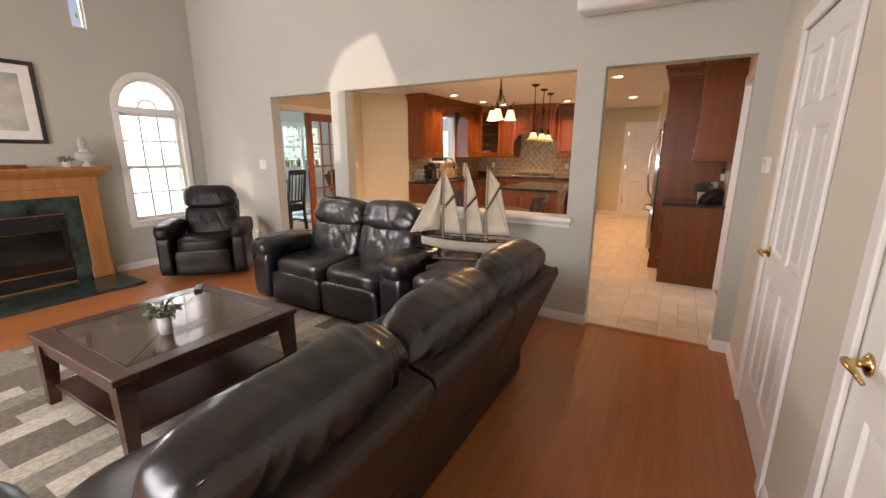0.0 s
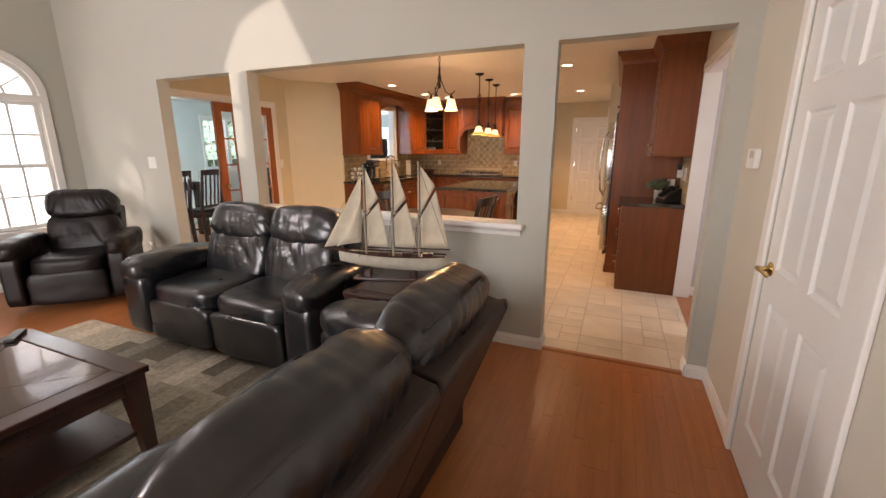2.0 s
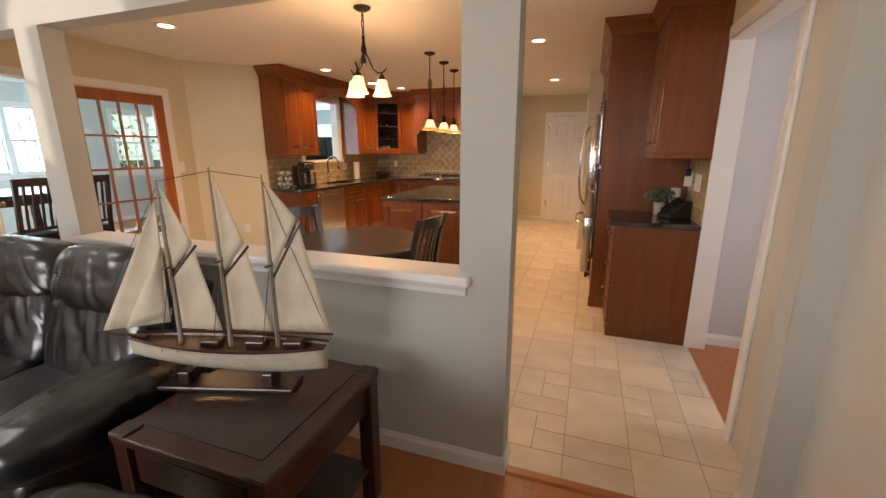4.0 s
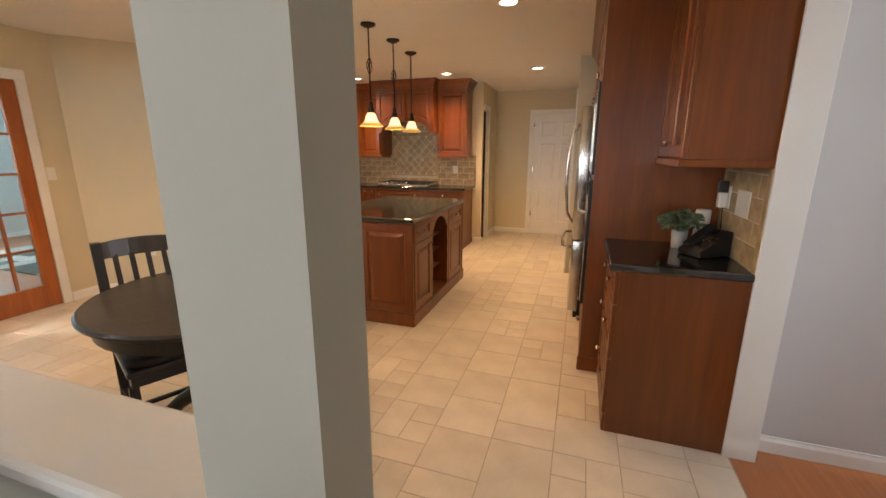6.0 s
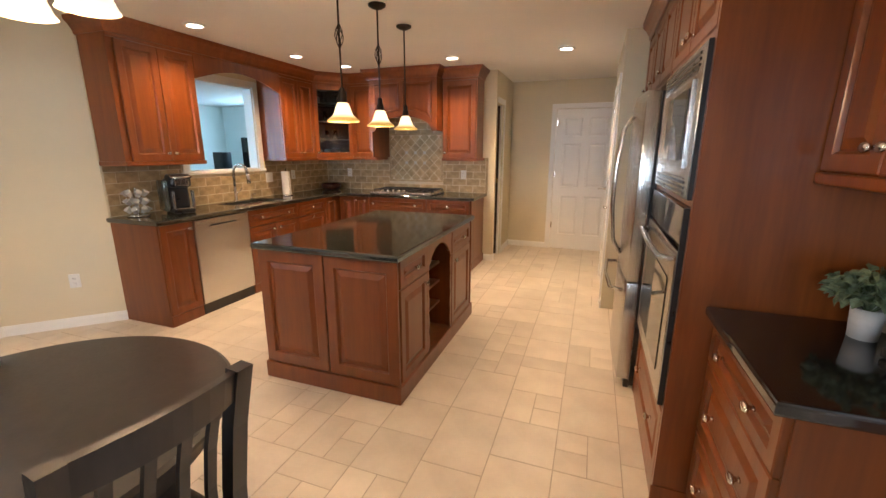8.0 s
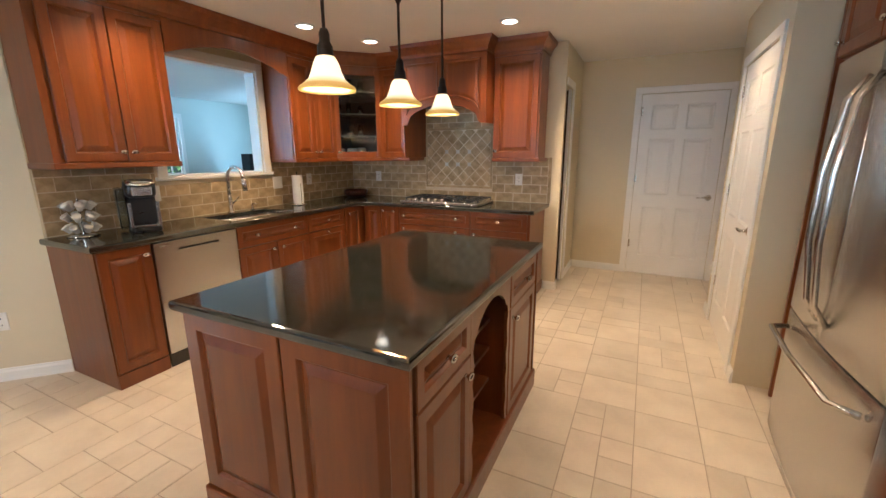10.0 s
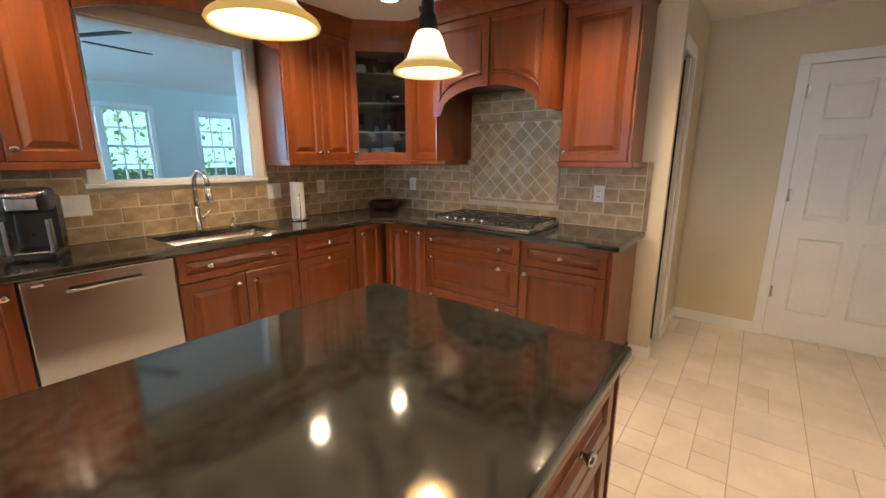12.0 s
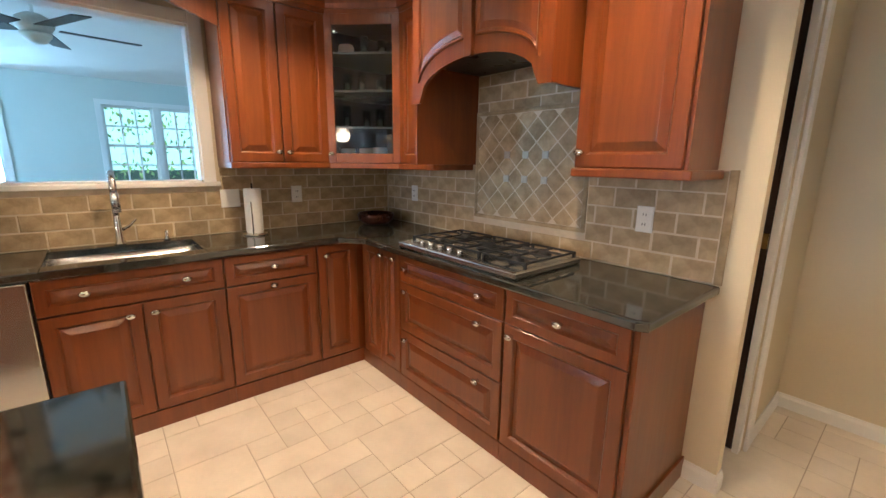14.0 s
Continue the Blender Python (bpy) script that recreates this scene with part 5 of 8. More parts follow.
ov = thing("wall_oven", 0.35, 6.48, 0.46, "stainless steel built-in wall oven with a dark glass door", "oven")
part("body", box(TX + 0.03, 0.58, 6.07, 6.89, 0.457, 1.263), M_BLACK, ov)
od = part("door", box(TX - 0.025, TX + 0.015, 6.055, 6.905, 0.47, 1.10, 0.006), M_STEEL, ov)
part("window", box(TX - 0.029, TX - 0.026, 6.15, 6.81, 0.56, 0.97), M_BLACKGLASS, od)
part("control_panel", box(TX - 0.02, TX + 0.015, 6.055, 6.905, 1.115, 1.262, 0.004), M_BLACKGLASS, ov)
part("handle", tube([(TX - 0.02, 6.14, 1.05), (TX - 0.068, 6.16, 1.055), (TX - 0.075, 6.48, 1.055), (TX - 0.068, 6.80, 1.055), (TX - 0.02, 6.82, 1.05)], 0.012, 10), M_STEEL, od, "", True)
part("side_edge", box(TX - 0.02, TX + 0.03, 6.0455, 6.0545, 0.46, 1.263), M_BLACK, ov, "black edge strip")
mw = thing("microwave", 0.35, 6.48, 1.29, "stainless steel built-in microwave oven with vents", "microwave")
part("body", box(TX + 0.03, 0.58, 6.07, 6.89, 1.292, 1.828), M_BLACK, mw)
part("surround", nested(0.85, 0.535, [(0, 0.018), (0.004, 0.022), (0.07, 0.022), (0.072, 0.008)]), M_STEEL, mw, at=pose(TX + 0.003, 6.905, 1.292, 0, 0, -90))
md_ = part("door", box(TX - 0.03, TX - 0.008, 6.16, 6.82, 1.40, 1.72, 0.004), M_STEEL, mw)
part("window", box(TX - 0.033, TX - 0.031, 6.20, 6.62, 1.43, 1.69), M_BLACKGLASS, md_)
part("keypad", box(TX - 0.033, TX - 0.031, 6.17, 6.195, 1.43, 1.69), M_BLACK, md_)
for k in range(3):
    part("vent_slot", box(TX - 0.0225, TX - 0.018, 6.12, 6.84, 1.755 + 0.02 * k, 1.765 + 0.02 * k), M_BLACK, mw)
    part("vent_slot", box(TX - 0.0225, TX - 0.018, 6.12, 6.84, 1.305 + 0.02 * k, 1.315 + 0.02 * k), M_BLACK, mw)

part("side_edge", box(TX - 0.016, TX + 0.03, 6.0455, 6.0545, 1.292, 1.828), M_BLACK, mw, "black edge strip")

fr = thing("refrigerator", 0.4, 7.4, 0, "stainless steel french-door refrigerator with curved handles", "refrigerator")
part("body", box(0.09, XR - 0.02, 6.945, 7.855, 0.02, 1.78), M_BLACK, fr)
for y0, y1, z0, z1 in ((6.945, 7.397, 0.70, 1.785), (7.403, 7.855, 0.70, 1.785), (6.945, 7.855, 0.06, 0.69)):
    n = 8
    pts = []
    for k in range(n + 1):
        u = y0 + (y1 - y0) * k / n
        pts.append((0.02 - 0.025 * math.sin(math.pi * (u - 6.9) / 1.0), u))
    pts += [(0.088, y1), (0.088, y0)]
    bm = prism(pts, "z", z0, z1, 0.004)
    part("door", bm, M_STEEL, fr, "", "edges")
for s, y in ((-1, 7.36), (1, 7.44)):
    part("handle", tube([(-0.01, y, 0.78), (-0.06, y + s * 0.005, 0.86), (-0.085, y + s * 0.012, 1.10), (-0.085, y + s * 0.012, 1.35), (-0.06, y + s * 0.005, 1.60), (-0.01, y, 1.68)], 0.012, 10), M_CHROME, fr, "", True)
part("handle", tube([(0.0, 7.02, 0.62), (-0.07, 7.06, 0.625), (-0.09, 7.40, 0.63), (-0.07, 7.74, 0.625), (0.0, 7.78, 0.62)], 0.012, 10), M_CHROME, fr, "", True)
part("grille", box(0.06, 0.09, 6.95, 7.85, 0.0, 0.055), M_BLACK, fr)
fu = thing("fridge_cabinet", 0.45, 7.6, 1.82, "cherry cabinet over the refrigerator", "cabinet")
part("body", box(TX + 0.023, XR - 0.003, 6.936, 8.25, 1.86, 2.435), M_CHERRY, fu)
part("end_panel", box(TX, XR - 0.003, 8.251, 8.275, 0.0, 2.435), M_CHERRY, fu)
for a in (8.245, 7.81, 7.375):
    front(fu, "door", TX + 0.02, a, 1.87, -90, 0.43, 0.43, [(0.05, 0.06)])


# ---- lamps that show ----
def downlight(x, y):
    root = thing("recessed_light", x, y, HK - 0.01, "round white recessed ceiling light, lit", "ceiling light", "recessed lights")
    part("trim_ring", lathe([(0.055, 0.0), (0.085, 0.0), (0.085, -0.006), (0.06, -0.008), (0.055, 0.0)], 28, (x, y, HK - 0.001), caps=False), M_WHITE, root, "", True)
    part("lens", lathe([(0, 0), (0.062, 0), (0.062, -0.003), (0, -0.004)], 24, (x, y, HK - 0.004)), M_CANLIT, root, "glowing lens")


for cx, cy in CANS:
    downlight(cx, cy)


def pendant(x, y, basket):
    root = thing("pendant_lamp", x, y, 1.63, "bronze pendant lamp with a lit cream glass bell shade", "pendant lamp", "pendants over the island")
    part("canopy", lathe([(0, 0), (0.062, 0), (0.060, -0.012), (0.030, -0.028), (0.008, -0.034), (0, -0.034)], 20, (x, y, HK)), M_BRONZE, root, "", True)
    part("rod", tube([(x, y, HK - 0.03), (x, y, 1.80)], 0.006, 8), M_BRONZE, root)
    if basket:
        bm = bmesh.new()
        for k in range(5):
            tube([(x + r * math.cos(2 * math.pi * k / 5 + tw), y + r * math.sin(2 * math.pi * k / 5 + tw), z) for r, z, tw in ((0.006, 2.06, 0), (0.020, 2.09, 0.5), (0.026, 2.12, 1.0), (0.020, 2.15, 1.5), (0.006, 2.18, 2.0))], 0.003, 5, bm)
        part("twisted_basket", bm, M_BRONZE, root)
    part("socket", lathe([(0, 0.10), (0.012, 0.10), (0.018, 0.085), (0.018, 0.06), (0.026, 0.045), (0.028, 0.0), (0, 0.0)], 16, (x, y, 1.735)), M_BRONZE, root, "", True)
    bell = [(0.022, 0.115), (0.032, 0.110), (0.043, 0.090), (0.051, 0.064), (0.061, 0.040), (0.078, 0.025), (0.094, 0.014), (0.099, 0.006), (0.096, 0.0), (0.090, 0.003), (0.074, 0.016), (0.057, 0.034), (0.047, 0.060), (0.039, 0.087), (0.030, 0.102)]
    part("shade", lathe(bell, 28, (x, y, 1.635)), M_LAMPGLASS, root, "frosted cream glass shade, lit", True)


for k, (px, py) in enumerate(PENDANTS):
    pendant(px, py, k < 2)

ch = thing("chandelier", CHAND[0], CHAND[1], 1.78, "dark bronze chandelier with three lit glass shades", "chandelier")
cx, cy = CHAND
part("canopy", lathe([(0, 0), (0.065, 0), (0.062, -0.012), (0.03, -0.03), (0, -0.032)], 20, (cx, cy, HK)), M_BRONZE, ch, "", True)
bm = bmesh.new()
for k in range(4):
    z = 2.40 - 0.045 * k
    pts = [(cx + (0.010 * math.cos(a) if k % 2 else 0), cy + (0 if k % 2 else 0.010 * math.cos(a)), z - 0.024 + 0.026 * math.sin(a)) for a in [2 * math.pi * j / 10 for j in range(11)]]
    tube(pts, 0.0035, 5, bm)
part("chain", bm, M_BRONZE, ch)
part("stem", lathe([(0, 0.0), (0.012, 0.0), (0.016, 0.03), (0.010, 0.06), (0.022, 0.10), (0.012, 0.14), (0.007, 0.20), (0, 0.20)], 14, (cx, cy, 2.05)), M_BRONZE, ch, "", True)
for k in range(3):
    a = 2 * math.pi * k / 3 + 0.66
    c, s = math.cos(a), math.sin(a)
    arm = part("arm", tube([(cx + r * c, cy + r * s, z) for r, z in ((0.01, 2.14), (0.035, 2.09), (0.065, 2.022), (0.10, 1.997), (0.135, 2.002), (0.160, 2.022), (0.168, 2.037))], 0.006, 8), M_BRONZE, ch, "", True)
    sx, sy = cx + 0.130 * c, cy + 0.130 * s
    part("socket", lathe([(0, 0), (0.024, 0), (0.026, 0.015), (0.014, 0.035), (0.008, 0.055), (0, 0.06)], 14, (sx, sy, 1.944)), M_BRONZE, arm, "", True)
    part("shade", lathe([(0.030, 0.118), (0.038, 0.112), (0.044, 0.085), (0.053, 0.045), (0.063, 0.015), (0.072, 0.0), (0.069, 0.0), (0.060, 0.015), (0.050, 0.045), (0.041, 0.085)], 24, (sx, sy, 1.83)), M_CHANDGLASS, arm, "frosted glass shade, lit", True)


# ---- breakfast table and chairs ----
TBX, TBY, TBR = -1.65, 4.85, 0.555
bt = thing("dining_table", TBX, TBY, 0, "round black-stained wooden pedestal table", "table")
part("tabletop", lathe([(0, 0), (TBR - 0.02, 0), (TBR, 0.012), (TBR, 0.022), (TBR - 0.012, 0.032), (0, 0.032)], 64, (TBX, TBY, 0.72)), M_BLACKWOOD, bt, "", "edges")
part("apron", lathe([(TBR - 0.075, 0), (TBR - 0.05, 0), (TBR - 0.05, 0.07), (TBR - 0.075, 0.07)], 48, (TBX, TBY, 0.65)), M_BLACKWOOD, bt, "", "edges")
part("pedestal", lathe([(0, 0.10), (0.09, 0.10), (0.10, 0.14), (0.07, 0.22), (0.06, 0.34), (0.09, 0.44), (0.07, 0.56), (0.12, 0.64), (0.12, 0.66), (0, 0.66)], 24, (TBX, TBY, 0.0)), M_BLACKWOOD, bt, "", True)
for k in range(4):
    a = math.pi / 2 * k + 0.5
    c, s = math.cos(a), math.sin(a)
    part("foot", tube([(TBX + r * c, TBY + r * s, z) for r, z in ((0.05, 0.20), (0.14, 0.21), (0.24, 0.15), (0.33, 0.07), (0.40, 0.035), (0.43, 0.03))], [0.045, 0.042, 0.038, 0.034, 0.032, 0.03], 10), M_BLACKWOOD, bt, "", True)


def dining_chair(mat, label, group, name="dining_chair", h=0.97):
    """A slat-back chair that faces -y, its foot at the origin."""
    root = thing(name, 0, 0, 0, label, "chair", group)
    part("seat", box(-0.20, 0.20, -0.22, 0.20, 0.415, 0.445, 0.008), mat, root)
    part("seat_pad", cushion(0.39, 0.41, 0.055, 6, 5.0, at=(0, -0.01, 0.465)), M_PAD, root, "dark padded seat", True)
    part("seat_frame", box(-0.185, 0.185, -0.205, 0.19, 0.36, 0.415, 0.004), mat, root)
    for s in (-1, 1):
        bm = bmesh.new()
        sec = [(0.0, 0.235), (0.20, 0.215), (0.43, 0.20), (0.60, 0.215), (0.80, 0.25), (h, 0.295)]
        rg = []
        for z, y in sec:
            w = 0.021
            rg.append([bm.verts.new((s * 0.178 + dx * w, y + dy * 0.021, z)) for dx, dy in ((-1, -1), (1, -1), (1, 1), (-1, 1))])
        for a, b in zip(rg, rg[1:]):
            for k in range(4):
                bm.faces.new((a[k], a[(k + 1) % 4], b[(k + 1) % 4], b[k]))
        bm.faces.new(rg[0])
        bm.faces.new(rg[-1])
        part("back_post", bm, mat, root)
        part("leg", prism([(s * 0.178 - 0.02, -0.20), (s * 0.178 + 0.02, -0.20), (s * 0.178 + 0.02, -0.16), (s * 0.178 - 0.02, -0.16)], "z", 0, 0.36, 0.003), mat, root)
        part("stretcher", box(s * 0.178 - 0.01, s * 0.178 + 0.01, -0.16, 0.21, 0.16, 0.185, 0.003), mat, root)
    part("front_stretcher", box(-0.17, 0.17, -0.03, -0.01, 0.162, 0.183, 0.003), mat, root)

    def rail(z0, z1, y0, y1, bow, nm):
        bm = bmesh.new()
        n = 8
        rg = []
        for k in range(n + 1):
            u = -0.165 + 0.33 * k / n
            b = bow * (1 - (2 * k / n - 1) ** 2)
            rg.append([bm.verts.new((u, y0 + b - 0.011, z0)), bm.verts.new((u, y0 + b + 0.011, z0)), bm.verts.new((u, y1 + b + 0.011, z1 + 0.3 * b)), bm.verts.new((u, y1 + b - 0.011, z1 + 0.3 * b))])
        for a, b in zip(rg, rg[1:]):
            for k in range(4):
                bm.faces.new((a[k], a[(k + 1) % 4], b[(k + 1) % 4], b[k]))
        bm.faces.new(rg[0])
        bm.faces.new(rg[-1])
        part(nm, bm, mat, root)
    rail(h - 0.085, h - 0.005, 0.275, 0.293, 0.03, "top_rail")
    rail(0.53, 0.565, 0.207, 0.212, 0.02, "lower_rail")
    for k in range(4):
        u = -0.108 + 0.072 * k
        b = 1 - (u / 0.17) ** 2
        bm = bmesh.new()
        rg = []
        for z, y in ((0.555, 0.21 + 0.02 * b), (0.66, 0.215 + 0.024 * b), (0.78, 0.236 + 0.028 * b), (h - 0.07, 0.273 + 0.03 * b)):
            rg.append([bm.verts.new((u + dx * 0.012, y + dy * 0.007, z)) for dx, dy in ((-1, -1), (1, -1), (1, 1), (-1, 1))])
        for p, q in zip(rg, rg[1:]):
            for i in range(4):
                bm.faces.new((p[i], p[(i + 1) % 4], q[(i + 1) % 4], q[i]))
        bm.faces.new(rg[0])
        bm.faces.new(rg[-1])
        part("slat", bm, mat, root)
    return root


chair_a = dining_chair(M_BLACKWOOD, "black-stained slat-back chair at the round table", "chairs round the table")
chair_a.matrix_basis = pose(-1.01 - 0.275, 4.845 + 0.028, 0, 0, 0, -96)
chair_b = copy_thing(chair_a, pose(-2.19 + 0.25, 4.86 - 0.11, 0, 0, 0, 64))


# ---- leather seats ----
def recliner_seats(name, label, n, seat_w, arm_w, mat, back_mat, category, top=1.0, seed=0.0, deep=0.0, soft=1.0, back=0.245):
    """Padded reclining seats in a row that face -y."""
    root = thing(name, 0, 0, 0, label, category)
    W = n * seat_w
    part("base", box(-W / 2 - arm_w + 0.05, W / 2 + arm_w - 0.05, -0.36 - deep, 0.20, 0.05, 0.30, 0.02), back_mat, root)
    for k in range(n):
        u = -W / 2 + seat_w * (k + 0.5)
        part("footrest_panel", cushion(seat_w - 0.008, 0.10, 0.30, 8, 7.0, 0.010, seed + k, at=(u, -0.40 - deep, 0.215)), mat, root, "", True)
        part("seat_cushion", cushion(seat_w - 0.004, 0.64 + deep, 0.22, 12, 4.2, 0.006, seed + 3 + k, 0.03, at=(u, -0.12 - deep / 2, 0.395), freq=7), mat, root, "", True)
        lean = Euler((radians(-18), 0, 0)).to_matrix()
        part("back_cushion", cushion(seat_w - 0.002, 0.22, 0.42, 34, 4.5, 0.005, seed + 7 + k, at=(u, 0.165, 0.60), rot=lean, freq=8, fold=0.017), mat, root, "wrinkled leather back cushion", True)
        part("headrest", cushion(seat_w + 0.004, 0.27 * soft, 0.31, 46, 3.4, 0.009, seed + 11 + k, at=(u, back, top - 0.165), rot=lean, freq=6, fold=0.013, spread=0.75), mat, root, "puffed leather headrest", True)
        hd = Vector((seat_w + 0.004, 0.27 * soft, 0.31)) / 2
        for py, pz in ((0.55, 0.85),):
            line = []
            for j in range(15):
                px = -0.97 + 1.94 * j / 14
                r = (abs(px) ** 3.4 + abs(py) ** 3.4 + abs(pz) ** 3.4) ** (1 / 3.4)
                q = lean @ Vector((px / r * hd.x, py / r * hd.y, pz / r * hd.z))
                line.append((u + q.x, back + q.y, top - 0.165 + q.z + 0.001))
            part("seam", tube(line, 0.003, 5), mat, root, "stitched leather seam", True)
        pts = [(0.10, 0.06), (0.16, 0.06), (0.445, 0.80), (0.435, 0.835), (0.33, 0.86), (0.26, 0.80)]
        part("back_panel", prism(pts, "x", u - seat_w / 2 + 0.006, u + seat_w / 2 - 0.006, 0.012), back_mat, root, "smooth leather back panel")
    for s in (-1, 1):
        u = s * (W / 2 + arm_w / 2)
        part("arm_side", cushion(arm_w - 0.03, 0.64 + deep, 0.48, 8, 9.0, 0.008, seed + 20 + s, at=(u, -0.13 - deep / 2, 0.30)), mat, root, "", True)
        part("arm_pad", cushion(arm_w + 0.03, 0.72 + deep, 0.21, 22, 3.2, 0.009, seed + 23 + s, at=(u, -0.11 - deep / 2, 0.555), freq=10, fold=0.004, spread=0.5), mat, root, "rounded padded armrest", True)
        if n > 1:
            pts = [(0.10, 0.06), (0.16, 0.06), (0.445, 0.80), (0.435, 0.835), (0.33, 0.80), (0.20, 0.50)]
            part("back_wing", prism(pts, "x", *sorted((s * (W / 2 - 0.005), s * (W / 2 + 0.04))), 0.012), back_mat, root)
    return root


sofa = recliner_seats("sofa", "long black leather reclining sofa with padded headrests", 3, 0.655, 0.25, M_LEATHER, M_LEATHER_BACK, "sofa", 1.015, 1.3, 0.10, 0.84, 0.278)
sofa.matrix_basis = pose(-0.635, 1.46, 0, 0, 0, -90)
love = recliner_seats("loveseat", "black leather reclining loveseat with wrinkled cushions", 2, 0.635, 0.27, M_LEATHER, M_LEATHER, "loveseat", 1.01, 5.1)
love.matrix_basis = pose(-2.29, 3.11, 0)
rec = recliner_seats("recliner", "dark brown leather recliner armchair beside the arched window", 1, 0.58, 0.18, M_LEATHER_D, M_LEATHER_D, "armchair", 1.04, 9.7, soft=1.1)
rec.matrix_basis = pose(-4.60, 3.13, 0, 0, 0, 46)


# ---- low tables ----
def coffee_table():
    root = thing("coffee_table", -2.24, 1.45, 0, "square dark wooden coffee table with a glossy inlaid top and shelf", "coffee table")
    x0, x1, y0, y1, h = -2.75, -1.745, 0.935, 1.965, 0.455
    w = 0.10
    part("top_frame", box(x0, x1, y0, y0 + w, h - 0.035, h, 0.006), M_BROWNWOOD, root)
    part("top_frame", box(x0, x1, y1 - w, y1, h - 0.035, h, 0.006), M_BROWNWOOD, root)
    part("top_frame", box(x0, x0 + w, y0 + w, y1 - w, h - 0.035, h, 0.006), M_BROWNWOOD, root)
    part("top_frame", box(x1 - w, x1, y0 + w, y1 - w, h - 0.035, h, 0.006), M_BROWNWOOD, root)
    cx, cy = (x0 + x1) / 2, (y0 + y1) / 2
    qx, qy = x0 + w + 0.003, y0 + w + 0.003
    rx, ry = x1 - w - 0.003, y1 - w - 0.003
    quads = [((qx, qy), (rx, qy), (cx, cy)), ((rx, qy), (rx, ry), (cx, cy)), ((rx, ry), (qx, ry), (cx, cy)), ((qx, ry), (qx, qy), (cx, cy))]
    for k, t in enumerate(quads):
        g = Vector(((t[0][0] + t[1][0] + t[2][0]) / 3, (t[0][1] + t[1][1] + t[2][1]) / 3))
        tri = [tuple(Vector(p).lerp(g, 0.012)) for p in t]
        part("inlay_panel", prism(tri, "z", h - 0.02, h - 0.002), M_INLAY[k % 2], root, "glossy stone-look inlay")
    part("apron", box(x0 + 0.07, x1 - 0.07, y0 + 0.03, y0 + 0.05, h - 0.115, h - 0.035), M_BROWNWOOD, root)
    part("apron", box(x0 + 0.07, x1 - 0.07, y1 - 0.05, y1 - 0.03, h - 0.115, h - 0.035), M_BROWNWOOD, root)
    part("apron", box(x0 + 0.03, x0 + 0.05, y0 + 0.07, y1 - 0.07, h - 0.115, h - 0.035), M_BROWNWOOD, root)
    part("apron", box(x1 - 0.05, x1 - 0.03, y0 + 0.07, y1 - 0.07, h - 0.115, h - 0.035), M_BROWNWOOD, root)
    for sx, px in ((1, x0 + 0.015), (-1, x1 - 0.015)):
        for sy, py in ((1, y0 + 0.015), (-1, y1 - 0.015)):
            bm = bmesh.new()
            rg = []
            for z, w2 in ((0.0, 0.05), (0.1, 0.058), (h - 0.036, 0.085)):
                rg.append([bm.verts.new((px + sx * a * w2, py + sy * b * w2, z)) for a, b in ((0, 0), (1, 0), (1, 1), (0, 1))])
            for a, b in zip(rg, rg[1:]):
                for k in range(4):
                    bm.faces.new((a[k], a[(k + 1) % 4], b[(k + 1) % 4], b[k]))
            bm.faces.new(rg[0])
            bm.faces.new(rg[-1])
            part("leg", bm, M_BROWNWOOD, root)
    part("shelf", box(x0 + 0.05, x1 - 0.05, y0 + 0.05, y1 - 0.05, 0.11, 0.135, 0.004), M_BROWNWOOD, root)
    return root


M_INLAY = [surface("brown_marbled_inlay_a", (0.12, 0.070, 0.050), 0.12, spec=0.6, vary=0.4, scale=9, bump=0.0, rough_vary=0.04, detail=10), surface("brown_marbled_inlay_b", (0.085, 0.050, 0.036), 0.12, spec=0.6, vary=0.4, scale=9, bump=0.0, rough_vary=0.04, detail=10)]
for m_ in M_INLAY:
    m_.node_tree.nodes["Principled BSDF"].inputs["Coat Weight"].default_value = 0.35
    m_.node_tree.nodes["Principled BSDF"].inputs["Coat Roughness"].default_value = 0.03
coffee_table()


def leaf_mesh(l, w):
    bm = bmesh.new()
    vs = [bm.verts.new(p) for p in ((0, 0, 0), (w * 0.5, l * 0.35, 0.006), (w * 0.38, l * 0.72, 0.002), (0, l, -0.012), (-w * 0.38, l * 0.72, 0.002), (-w * 0.5, l * 0.35, 0.006))]
    mid = bm.verts.new((0, l * 0.5, -0.004))
    for k in range(6):
        bm.faces.new((vs[k], vs[(k + 1) % 6], mid))
    return bm


